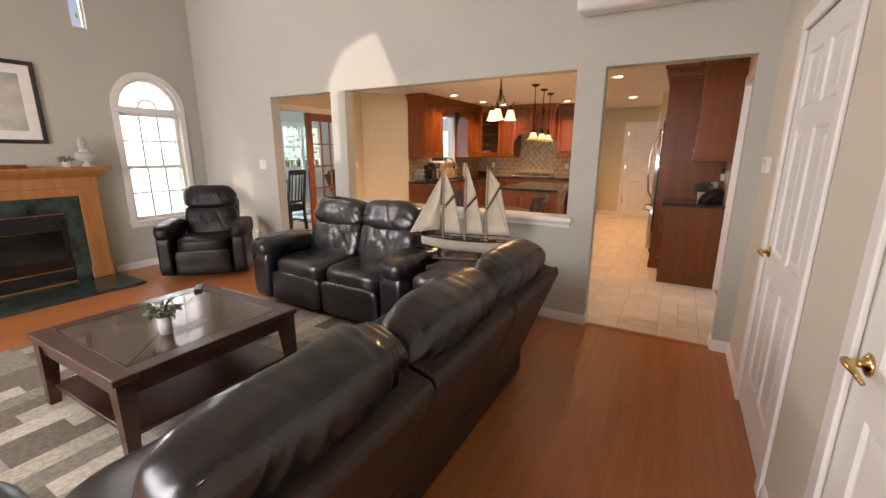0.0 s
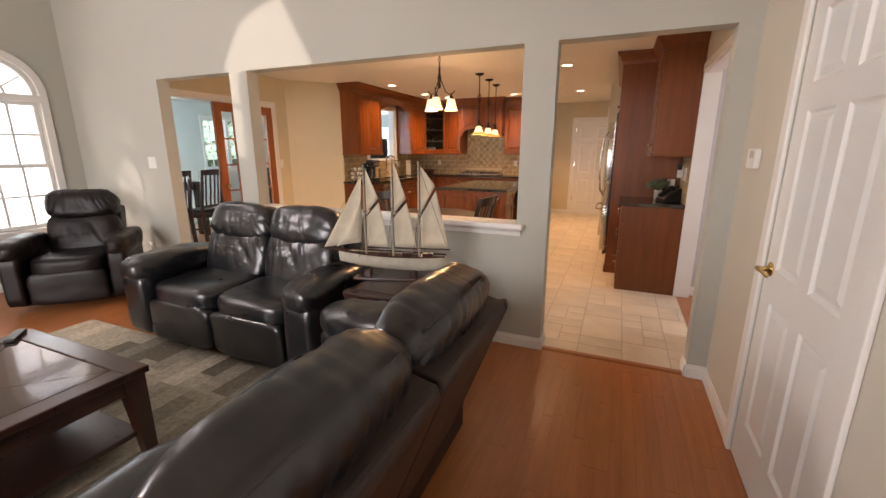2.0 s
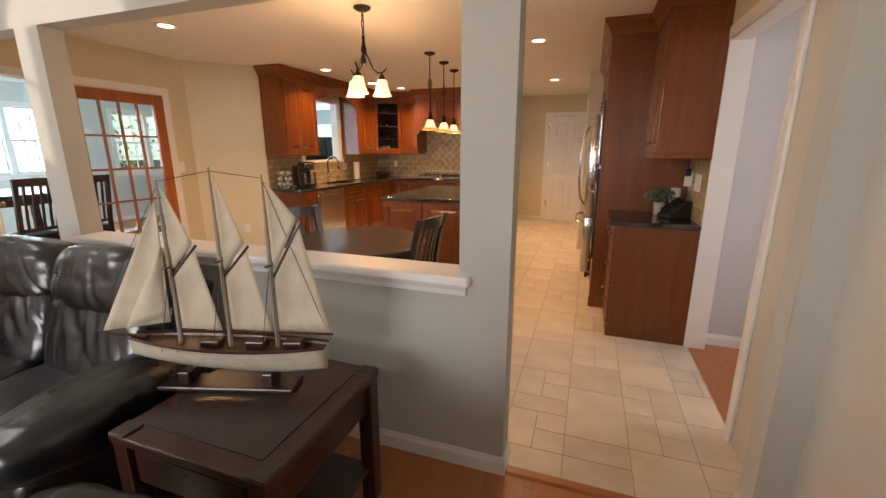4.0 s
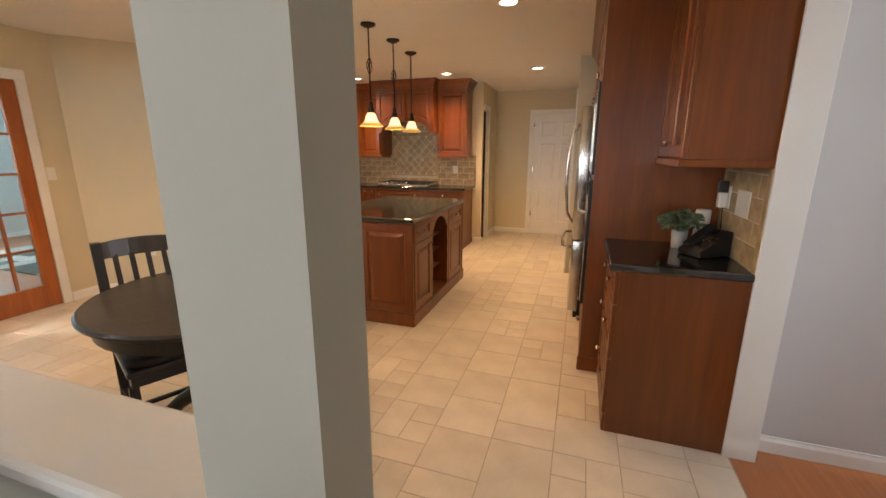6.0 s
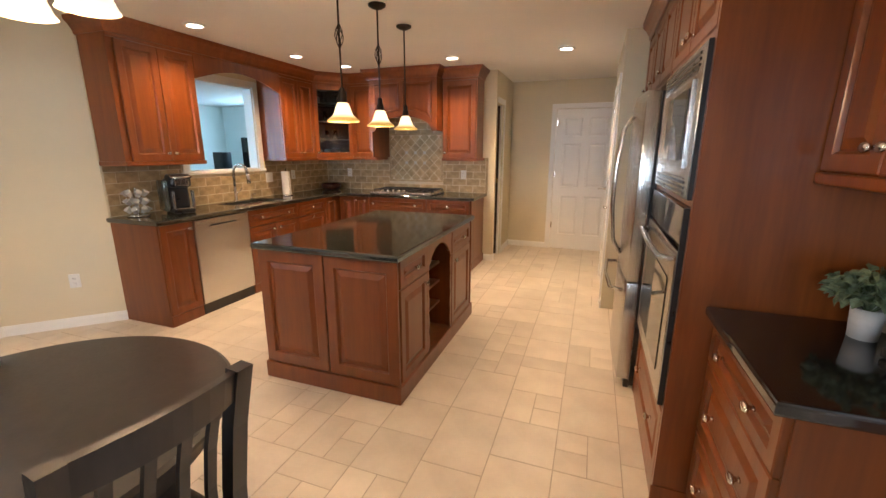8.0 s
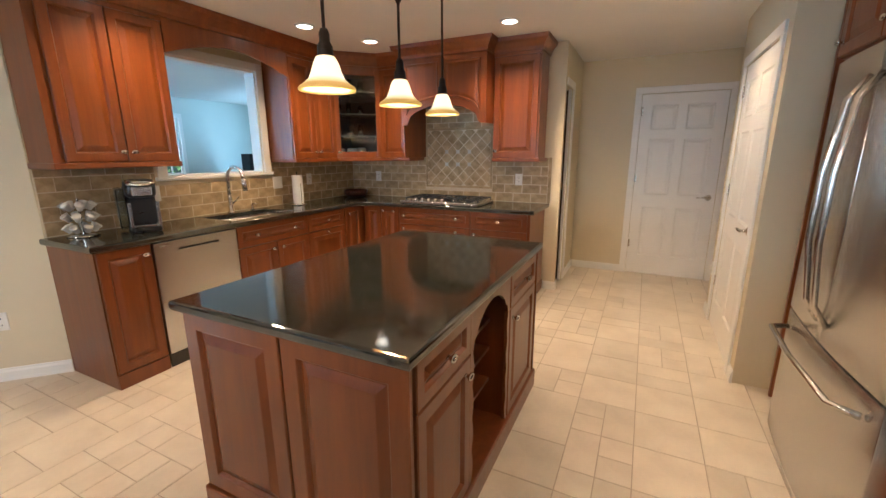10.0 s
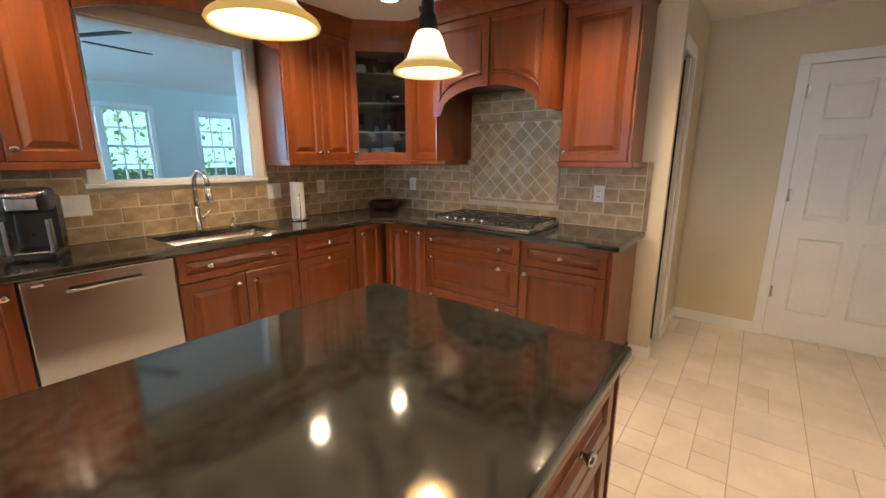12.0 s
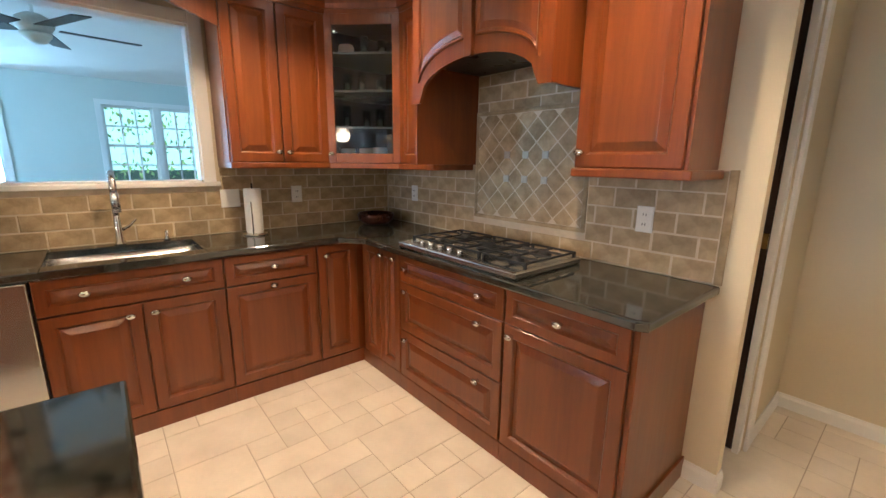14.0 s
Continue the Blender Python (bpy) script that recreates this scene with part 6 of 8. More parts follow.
def potted_plant(x, y, z, r, h, crown_r, crown_h, n, label, seed, flowers=0, pot_mat=None, leaf=(0.03, 0.018)):
    root = thing("potted_plant", x, y, z, label, "plant")
    part("pot", lathe([(0, 0), (r * 0.85, 0), (r, h), (r * 0.9, h), (r * 0.86, h * 0.85), (0, h * 0.85)], 20, (x, y, z)), pot_mat or M_CERAMIC, root, "", True)
    rng = random.Random(seed)
    bm = bmesh.new()
    fl_ = bmesh.new()
    for k in range(n):
        a, e = rng.uniform(0, 2 * math.pi), rng.uniform(-0.25, 1.0)
        rr = crown_r * rng.uniform(0.25, 1.0) * math.sqrt(max(0.05, 1 - 0.6 * e * e))
        p = Vector((x + rr * math.cos(a), y + rr * math.sin(a), z + h + crown_h * (0.35 + 0.62 * e * rng.uniform(0.7, 1.0))))
        one = leaf_mesh(leaf[0] * rng.uniform(0.7, 1.3), leaf[1] * rng.uniform(0.8, 1.2))
        m = Matrix.Translation(p) @ Euler((rng.uniform(-0.9, 0.9), rng.uniform(-0.9, 0.9), a - math.pi / 2 + rng.uniform(-0.6, 0.6))).to_matrix().to_4x4()
        bmesh.ops.transform(one, matrix=m, verts=one.verts[:])
        me = bpy.data.meshes.new("tmp")
        one.to_mesh(me)
        one.free()
        (fl_ if k < flowers else bm).from_mesh(me)
        bpy.data.meshes.remove(me)
        if k % 6 == 0:
            tube([(x, y, z + h * 0.8), ((x + p.x) / 2, (y + p.y) / 2, (z + h + p.z) / 2 + 0.01), tuple(p)], 0.0016, 4, bm)
    part("foliage", bm, M_LEAF, root, "small green leaves")
    if flowers:
        part("flowers", fl_, M_PAPER, root, "small white flowers")
    return root


potted_plant(-2.08, 1.335, 0.4535, 0.036, 0.10, 0.075, 0.08, 150, "small green plant with white flowers in a pale cup", 4, 22, M_CERAMIC, (0.034, 0.016))
rm = thing("remote_control", -2.68, 1.87, 0.4535, "black remote control on the coffee table", "remote control")
part("body", placed(box(-0.024, 0.024, -0.075, 0.075, 0, 0.018, 0.005), -2.68, 1.87, 0.4555, 50), M_BLACK, rm)

et = thing("end_table", -1.0, 3.16, 0, "dark brown wooden end table with a drawer", "end table")
ex0, ex1, ey0, ey1, eh = -1.30, -0.70, 2.84, 3.46, 0.585
part("top", box(ex0, ex1, ey0, ey1, eh - 0.03, eh, 0.006), M_BROWNWOOD, et)
part("top_panel", box(ex0 + 0.07, ex1 - 0.07, ey0 + 0.07, ey1 - 0.07, eh + 0.0005, eh + 0.003), M_DARKWOOD_SHADE, et)
part("case", box(ex0 + 0.03, ex1 - 0.03, ey0 + 0.03, ey1 - 0.03, eh - 0.17, eh - 0.03, 0.003), M_BROWNWOOD, et)
dr_ = part("drawer", box(ex0 + 0.09, ex1 - 0.09, ey0 + 0.012, ey0 + 0.03, eh - 0.155, eh - 0.045, 0.004), M_BROWNWOOD, et)
for px in (ex0 + 0.005, ex1 - 0.065):
    for py in (ey0 + 0.005, ey1 - 0.065):
        part("leg", box(px, px + 0.06, py, py + 0.06, 0, eh - 0.03, 0.005), M_BROWNWOOD, et)
        part("corner_block", box(px - 0.003, px + 0.063, py - 0.003, py + 0.063, eh + 0.0005, eh + 0.006, 0.002), M_DARKWOOD_SHADE, et)
part("shelf", box(ex0 + 0.03, ex1 - 0.03, ey0 + 0.03, ey1 - 0.03, 0.14, 0.16, 0.003), M_BROWNWOOD, et)


def model_ship(x, y, z, turn):
    """A three-masted schooner with cream sails on a stand; its bow lies along local -x."""
    root = thing("model_ship", x, y, z, "model schooner with cream sails on a dark stand", "model ship")
    root.matrix_basis = pose(x, y, z, 0, 0, turn) @ Matrix.Diagonal((0.95, 1.0, 1.12, 1.0))
    M = root.matrix_basis

    def p(name, bm, mat, parent=None, label="", smooth=False):
        return part(name, bm, mat, parent or root, label, smooth, at=M)
    p("stand", box(-0.26, 0.26, -0.05, 0.05, 0.0, 0.016, 0.004), M_DARKWOOD_SHADE)
    for u in (-0.16, 0.16):
        p("stand_post", box(u - 0.02, u + 0.02, -0.035, 0.035, 0.016, 0.06, 0.004), M_DARKWOOD_SHADE)
    n, m = 18, 8

    def section(k):
        u = k / n
        X = -0.36 + 0.74 * u
        wide = 0.075 * math.sin(math.pi * min(1, 0.06 + u * 0.86)) ** 0.7
        keel = 0.055 + 0.05 * (1 - u) ** 3 + 0.035 * max(0, u - 0.8) * 5 * 0.4
        deck = 0.135 + 0.035 * (1 - u) ** 2 + 0.012 * u
        return X, wide, keel, deck
    hull, top_, deck_ = bmesh.new(), bmesh.new(), bmesh.new()
    rings, drings = [], []
    for k in range(n + 1):
        X, w, kz, dz = section(k)
        rg = []
        for j in range(m + 1):
            a = math.pi * j / m
            rg.append(hull.verts.new((X, -w * math.cos(a) * (0.55 + 0.45 * (1 - math.sin(a))) if 0 < j < m else (-w if j == 0 else w), dz - (dz - kz) * math.sin(a) ** 0.8)))
        rings.append(rg)
        drings.append([deck_.verts.new((X, -w * 0.97, dz - 0.008)), deck_.verts.new((X, w * 0.97, dz - 0.008))])
    for a, b in zip(rings, rings[1:]):
        for j in range(m):
            hull.faces.new((a[j], b[j], b[j + 1], a[j + 1]))
    hull.faces.new(rings[0])
    hull.faces.new(rings[-1])
    for a, b in zip(drings, drings[1:]):
        deck_.faces.new((a[0], a[1], b[1], b[0]))
    p("hull", hull, M_CREAM, None, "cream painted hull", True)
    p("deck", deck_, M_BROWNWOOD)
    for s in (-1, 1):
        pts = []
        for k in range(n + 1):
            X, w, kz, dz = section(k)
            pts.append((X, s * w, dz + 0.004))
        p("rail", tube(pts, 0.005, 6), M_BROWNWOOD)
    for u in (-0.05, 0.12, 0.26):
        p("deckhouse", box(u - 0.035, u + 0.035, -0.022, 0.022, 0.125, 0.165, 0.004), M_BROWNWOOD)
    p("bowsprit", tube([(-0.30, 0, 0.165), (-0.50, 0, 0.185)], [0.008, 0.004], 8), M_BROWNWOOD)
    tops = [0.665, 0.70, 0.68]
    masts = [-0.17, 0.02, 0.20]
    for X, t in zip(masts, tops):
        p("mast", tube([(X, 0, 0.13), (X, 0, t * 0.62), (X, 0, t)], [0.009, 0.008, 0.004], 8), M_MAST)
        p("crosstree", box(X - 0.006, X + 0.006, -0.03, 0.03, t * 0.60, t * 0.60 + 0.006), M_BROWNWOOD)

    def sail(pts, nm, bow=0.012):
        """A cloth panel between four corners in the plane x-z, bellied sideways."""
        bm = bmesh.new()
        k = 8
        g = []
        for side in (-0.0012, 0.0012):
            rows_ = []
            for i in range(k + 1):
                row = []
                for j in range(k + 1):
                    a, b = i / k, j / k
                    q = (Vector(pts[0]) * (1 - a) + Vector(pts[1]) * a) * (1 - b) + (Vector(pts[3]) * (1 - a) + Vector(pts[2]) * a) * b
                    row.append(bm.verts.new((q.x, side + bow * math.sin(math.pi * a) * math.sin(math.pi * b), q.y)))
                rows_.append(row)
            g.append(rows_)
            for i in range(k):
                for j in range(k):
                    bm.faces.new((rows_[i][j], rows_[i + 1][j], rows_[i + 1][j + 1], rows_[i][j + 1]))
        edge = [(i, 0) for i in range(k)] + [(k, j) for j in range(k)] + [(i, k) for i in range(k, 0, -1)] + [(0, j) for j in range(k, 0, -1)]
        for (a, b), (c, d) in zip(edge, edge[1:] + edge[:1]):
            bm.faces.new((g[0][a][b], g[0][c][d], g[1][c][d], g[1][a][b]))
        bmesh.ops.remove_doubles(bm, verts=bm.verts[:], dist=0.0004)
        p(nm, bm, M_SAIL, None, "cream cloth sail", True)
    for i, (X, t) in enumerate(zip(masts, tops)):
        X2 = X + (0.165 if i < 2 else 0.20)
        gx, gz = (X + 0.10, 0.455) if i < 2 else (X + 0.115, 0.53)
        sail([(X + 0.012, 0.20), (X2, 0.195), (gx, gz), (X + 0.012, 0.375)], "main_sail")
        p("boom", tube([(X + 0.008, 0, 0.19), (X2 + 0.01, 0, 0.188)], 0.004, 6), M_BROWNWOOD)
        p("gaff", tube([(X + 0.008, 0, 0.372), (gx + 0.008, 0, gz + 0.014)], 0.0045, 6), M_BROWNWOOD)
        sail([(X + 0.012, 0.395), (gx - 0.004, gz + 0.022), (X + 0.016, t - 0.025), (X + 0.012, t - 0.02)], "top_sail", 0.008)
    sail([(-0.47, 0.185), (-0.20, 0.22), (-0.185, 0.60), (-0.187, 0.605)], "jib")
    sail([(-0.38, 0.19), (-0.215, 0.24), (-0.192, 0.46), (-0.194, 0.465)], "jib", -0.02)
    lines = [[(X, 0, t * 0.62), (X + dx, s * 0.065, 0.145)] for X, t in zip(masts, tops) for s in (-1, 1) for dx in (-0.03, 0.03)]
    lines += [[(-0.50, 0, 0.185), (-0.175, 0, 0.64)], [(-0.17, 0, 0.66), (0.02, 0, 0.69), (0.20, 0, 0.67), (0.40, 0, 0.17)]]
    for line in lines:
        p("rigging_line", tube(line, 0.0012, 4), M_BRONZE, None, "thin dark rigging line")
    return root


M_MAST = surface("pale_mast_wood", (0.36, 0.30, 0.23), 0.4, vary=0.12, scale=20, bump=0.05)
model_ship(-1.15, 3.17, eh + 0.0035, 17)


# ---- rug ----
def patch_material(name, colours, cell=(0.42, 0.13)):
    m, nt, b = mat_nodes(name)
    n, l = nt.nodes, nt.links

    def math_node(op, a, v=None, c=None):
        k = n.new("ShaderNodeMath")
        k.operation = op
        l.new(a, k.inputs[0])
        if v is not None:
            k.inputs[1].default_value = v
        if c is not None:
            l.new(c, k.inputs[1])
        return k.outputs[0]
    tc = n.new("ShaderNodeTexCoord")
    sp = n.new("ShaderNodeSeparateXYZ")
    l.new(tc.outputs["Object"], sp.inputs[0])
    row = math_node("FLOOR", math_node("DIVIDE", sp.outputs["X"], cell[1]))
    w1 = n.new("ShaderNodeTexWhiteNoise")
    w1.noise_dimensions = "1D"
    l.new(row, w1.inputs["W"])
    shift = math_node("MULTIPLY", w1.outputs["Value"], 7.0)
    col = math_node("FLOOR", math_node("ADD", math_node("DIVIDE", sp.outputs["Y"], cell[0]), c=shift))
    cb = n.new("ShaderNodeCombineXYZ")
    l.new(row, cb.inputs[0])
    l.new(col, cb.inputs[1])
    w2 = n.new("ShaderNodeTexWhiteNoise")
    w2.noise_dimensions = "2D"
    l.new(cb.outputs[0], w2.inputs["Vector"])
    rp = n.new("ShaderNodeValToRGB")
    rp.color_ramp.interpolation = "CONSTANT"
    els = rp.color_ramp.elements
    els[0].position, els[0].color = 0.0, (*colours[0], 1)
    els[1].position, els[1].color = 1 / len(colours), (*colours[1], 1)
    for k, c in enumerate(colours[2:], 2):
        els.new(k / len(colours)).color = (*c, 1)
    l.new(w2.outputs["Value"], rp.inputs["Fac"])
    nz = n.new("ShaderNodeTexNoise")
    nz.inputs["Scale"].default_value, nz.inputs["Detail"].default_value = 45.0, 6.0
    l.new(tc.outputs["Object"], nz.inputs["Vector"])
    mx = n.new("ShaderNodeMixRGB")
    mx.blend_type = "OVERLAY"
    mx.inputs["Fac"].default_value = 0.6
    l.new(rp.outputs[0], mx.inputs["Color1"])
    l.new(nz.outputs["Fac"], mx.inputs["Color2"])
    l.new(mx.outputs[0], b.inputs["Base Color"])
    b.inputs["Roughness"].default_value = 0.95
    n3 = n.new("ShaderNodeTexNoise")
    n3.inputs["Scale"].default_value = 500.0
    l.new(tc.outputs["Object"], n3.inputs["Vector"])
    bp = n.new("ShaderNodeBump")
    bp.inputs["Strength"].default_value, bp.inputs["Distance"].default_value = 0.5, 0.004
    l.new(n3.outputs["Fac"], bp.inputs["Height"])
    l.new(bp.outputs[0], b.inputs["Normal"])
    return m


M_RUG = patch_material("patchwork_pile", [(0.42, 0.38, 0.30), (0.17, 0.145, 0.11), (0.55, 0.50, 0.41), (0.25, 0.23, 0.18), (0.34, 0.31, 0.25), (0.48, 0.43, 0.34)])
M_RUG2 = patch_material("grey_striped_pile", [(0.10, 0.12, 0.10), (0.50, 0.50, 0.44), (0.16, 0.18, 0.15), (0.42, 0.42, 0.37)], (0.8, 0.22))
rug = tagged(part("rug", box(-3.85, -0.75, -0.4, 2.75, 0.001, 0.012, 0.004), M_RUG), "grey and cream patchwork rug under the coffee table", "rug")


# ---- fireplace ----
fp = thing("fireplace", XL, 1.62, 0, "honey oak fireplace with green marble and a black firebox", "fireplace")
fcx, FW = 1.62, 0.80
xf = XL + 0.17
part("breast", box(XL + 0.002, xf - 0.03, fcx - 0.66, fcx + 0.66, 0, 1.20), M_OAK, fp)
for s in (-1, 1):
    a, b = sorted((fcx + s * 0.56, fcx + s * 0.745))
    part("pilaster", box(XL + 0.002, xf, a, b, 0.032, 1.06, 0.006), M_OAK, fp)
    part("plinth_block", box(XL + 0.002, xf + 0.012, a - 0.01, b + 0.01, 0.032, 0.17, 0.006), M_OAK, fp)
    a, b = sorted((fcx + s * 0.41, fcx + s * 0.559))
    part("marble_slip", box(xf - 0.03, xf - 0.012, a, b, 0.032, 0.97), M_MARBLE, fp, "dark green marble slip")
part("marble_head", box(xf - 0.03, xf - 0.011, fcx - 0.41, fcx + 0.41, 0.80, 0.97), M_MARBLE, fp, "dark green marble slip")
part("frieze", box(XL + 0.002, xf + 0.002, fcx - 0.745, fcx + 0.745, 1.061, 1.19, 0.005), M_OAK, fp)
part("frieze_low", box(xf - 0.03, xf, fcx - 0.559, fcx + 0.559, 0.971, 1.06, 0.004), M_OAK, fp)
part("mantel_moulding", sweep_profile([(XL + 0.003, fcx - 0.75), (xf + 0.004, fcx - 0.75), (xf + 0.004, fcx + 0.75), (XL + 0.003, fcx + 0.75)], [(0, 1.17), (0.012, 1.175), (0.03, 1.20), (0.06, 1.225), (0.065, 1.245), (0, 1.245)]), M_OAK, fp)
part("mantel_shelf", box(XL + 0.002, xf + 0.10, fcx - 0.87, fcx + 0.87, 1.245, 1.28, 0.008), M_OAK, fp)
fb = part("firebox", box(xf - 0.0295, xf - 0.008, fcx - 0.40, fcx + 0.40, 0.05, 0.79, 0.004), M_BLACK, fp, "black metal firebox front")
part("glass", box(xf - 0.008, xf - 0.004, fcx - 0.35, fcx + 0.35, 0.20, 0.62), M_BLACKGLASS, fb, "dark glass")
for z in (0.185, 0.625):
    part("brass_strip", box(xf - 0.0075, xf + 0.0, fcx - 0.385, fcx + 0.385, z, z + 0.012), M_BRASS, fb, "thin brass strip")
for k in range(5):
    part("louvre", box(xf - 0.0075, xf - 0.002, fcx - 0.36, fcx + 0.36, 0.655 + 0.025 * k, 0.668 + 0.025 * k, 0.002), M_IRON, fb)
for k in range(4):
    part("louvre", box(xf - 0.0075, xf - 0.002, fcx - 0.36, fcx + 0.36, 0.07 + 0.025 * k, 0.083 + 0.025 * k, 0.002), M_IRON, fb)
he = tagged(part("hearth", box(XL + 0.002, -4.74, 0.86, 2.42, 0.001, 0.03, 0.005), M_MARBLE), "dark green marble hearth slab", "hearth")

pic = thing("picture", XL, 1.62, 1.5, "framed abstract landscape in pale blues and browns", "picture")
M_ART = surface("painted_landscape", (0.20, 0.31, 0.35), 0.4, vary=0.12, scale=2.1, bump=0.05, second=(0.74, 0.68, 0.56), detail=5)
part("canvas", box(XL + 0.006, XL + 0.012, 1.30, 1.94, 1.64, 2.20), M_ART, pic)
part("mat_board", nested(0.84, 0.75, [(0, 0.012), (0.10, 0.012), (0.101, 0.009)]), M_PAPER, pic, at=pose(XL + 0.002, 1.20, 1.545, 0, 0, 90))
for y0, y1, z0, z1 in ((1.17, 2.07, 1.52, 1.56), (1.17, 2.07, 2.28, 2.32), (1.17, 1.21, 1.56, 2.28), (2.03, 2.07, 1.56, 2.28)):
    part("picture_frame", box(XL + 0.002, XL + 0.03, y0, y1, z0, z1, 0.006), M_BLACKWOOD, pic)
bust = cushion(0.11, 0.19, 0.11, 10, 2.6, 0.005, 3.0, at=(xf + 0.02, 2.30, 1.395), freq=14)
cushion(0.085, 0.11, 0.08, 8, 2.4, 0.004, 6.0, bm=bust, at=(xf + 0.02, 2.295, 1.45))
cushion(0.10, 0.082, 0.125, 12, 2.3, 0.006, 4.0, bm=bust, at=(xf + 0.025, 2.285, 1.535), freq=16)
tube([(xf + 0.07, 2.278, 1.545), (xf + 0.088, 2.274, 1.525), (xf + 0.066, 2.278, 1.515)], [0.008, 0.011, 0.008], 8, bust)
tube([(xf + 0.02, 2.295, 1.44), (xf + 0.022, 2.29, 1.49)], [0.034, 0.028], 12, bust)
lathe([(0, 0), (0.05, 0), (0.05, 0.02), (0.03, 0.035), (0.035, 0.07), (0, 0.07)], 14, (xf + 0.02, 2.30, 1.281), bust)
tagged(part("bust", bust, M_CERAMIC, smooth=True), "pale stone bust on the mantel shelf", "statue")
potted_plant(xf + 0.02, 2.12, 1.281, 0.035, 0.055, 0.055, 0.06, 70, "tiny green plant in a white pot on the mantel", 9, 0, M_WHITE, (0.03, 0.014))
tagged(part("mantel_ornament", box(xf - 0.05, xf + 0.06, 1.62, 1.80, 1.281, 1.315, 0.008), M_CHERRY), "small red wooden box on the mantel", "ornament")

# ---- fittings on the living-room walls ----
def plate(x, y, z, turn, label, category, w=0.075, h=0.118, slots=2, mat=None):
    root = thing("wall_plate", x, y, z, label, category)
    m = pose(x, y, z, 0, 0, turn)
    part("cover", nested(w, h, [(0, 0.003), (0.004, 0.006)]), mat or M_WHITE, root, at=m @ pose(-w / 2, 0, -h / 2))
    for k in range(slots):
        zz = (k - (slots - 1) / 2) * 0.042
        part("insert", box(-0.016, 0.016, -0.0085, -0.0055, zz - 0.016, zz + 0.016, 0.001), M_WHITE, root, at=m)
        if category == "outlet":
            part("slot", box(-0.008, -0.005, -0.0095, -0.0083, zz - 0.006, zz + 0.006), M_BLACK, root, at=m)
            part("slot", box(0.005, 0.008, -0.0095, -0.0083, zz - 0.006, zz + 0.006), M_BLACK, root, at=m)
    return root


plate(-4.28, YW0, 1.29, 0, "white light switch plate on the pale wall", "switch", 0.12, 0.118, 1)
plate(-4.51, YW0, 0.36, 0, "white outlet plate low on the pale wall", "outlet")
dgx, dgy = XB + 0.56 * 0.62, 6.02 + 0.58 * 0.62
plate(dgx + 0.001, dgy - 0.001, 0.40, math.degrees(math.atan2(0.58, 0.56)), "white outlet plate on the tan wall", "outlet")
plate(XB, 5.83, 1.22, 90, "white switch plate beside the french door", "switch", 0.075, 0.118, 1)
th = thing("thermostat", XR, 3.43, 1.38, "small white wall thermostat", "thermostat")
part("case", box(XR - 0.028, XR - 0.001, 3.365, 3.50, 1.335, 1.43, 0.006), M_WHITE, th)
part("display", box(XR - 0.030, XR - 0.0285, 3.385, 3.45, 1.385, 1.42), M_CERAMIC, th, "grey display")
ac = thing("air_conditioner", 0.0, 3.62, 2.46, "white wall-mounted air conditioner", "air conditioner")
part("case", box(-0.45, 0.40, 3.53, YW0 - 0.002, 2.43, 2.74, 0.035, 4), M_WHITE, ac)
part("outlet_flap", box(-0.40, 0.35, 3.522, 3.535, 2.455, 2.50, 0.004), M_WHITE, ac)


# ---- things on the worktops ----
kc = thing("pod_carousel", -3.86, 6.74, TOP, "tiered white coffee pod holder", "pod holder")
part("stem", tube([(-3.86, 6.74, TOP + 0.0), (-3.86, 6.74, TOP + 0.24)], 0.006, 8), M_CHROME, kc)
part("base", lathe([(0, 0), (0.085, 0), (0.08, 0.012), (0, 0.014)], 24, (-3.86, 6.74, TOP + 0.001)), M_CHROME, kc, "", True)
for j, z in enumerate((0.025, 0.095, 0.165)):
    for k in range(7):
        a = 2 * math.pi * k / 7 + 0.3 * j
        b = lathe([(0, 0.0), (0.016, 0.0), (0.021, 0.040), (0.024, 0.042), (0.024, 0.046), (0, 0.046)], 12)
        bmesh.ops.transform(b, matrix=pose(-3.86 + 0.055 * math.cos(a), 6.74 + 0.055 * math.sin(a), TOP + z + 0.01, 0, 40, math.degrees(a)), verts=b.verts[:])
        part("pod", b, M_WHITE if (j + k) % 3 else M_CERAMIC, kc, "white coffee pod", True)

cm = thing("coffee_maker", -3.76, 7.05, TOP, "black single-cup coffee maker with a silver lid", "coffee maker")
mm = pose(-3.76, 7.05, TOP, 0, 0, 68)


def cmp(name, bm, mat, label="", smooth=False):
    return part(name, bm, mat, cm, label, smooth, at=mm)


cmp("base", box(-0.085, 0.085, -0.14, 0.12, 0.001, 0.035, 0.012), M_BLACK)
cmp("body", box(-0.085, 0.085, -0.01, 0.12, 0.035, 0.30, 0.018, 3), M_BLACK)
cmp("reservoir", box(-0.135, -0.087, -0.06, 0.11, 0.02, 0.29, 0.014, 3), glass("smoked_plastic", (0.45, 0.55, 0.55), 0.1), "clear water reservoir")
cmp("brew_head", cushion(0.17, 0.22, 0.12, 10, 5.0, at=(0, -0.03, 0.285)), M_BLACK, "", True)
cmp("lid_handle", tube([(-0.07, -0.07, 0.335), (-0.07, -0.15, 0.32), (0, -0.165, 0.315), (0.07, -0.15, 0.32), (0.07, -0.07, 0.335)], 0.011, 10), M_CHROME, "silver lid handle", True)
cmp("control_face", box(-0.055, 0.055, -0.146, -0.138, 0.245, 0.30, 0.003), M_CHROME, "silver control face")
cmp("side_trim", box(-0.086, -0.068, -0.142, -0.10, 0.036, 0.20, 0.004), M_STEEL)
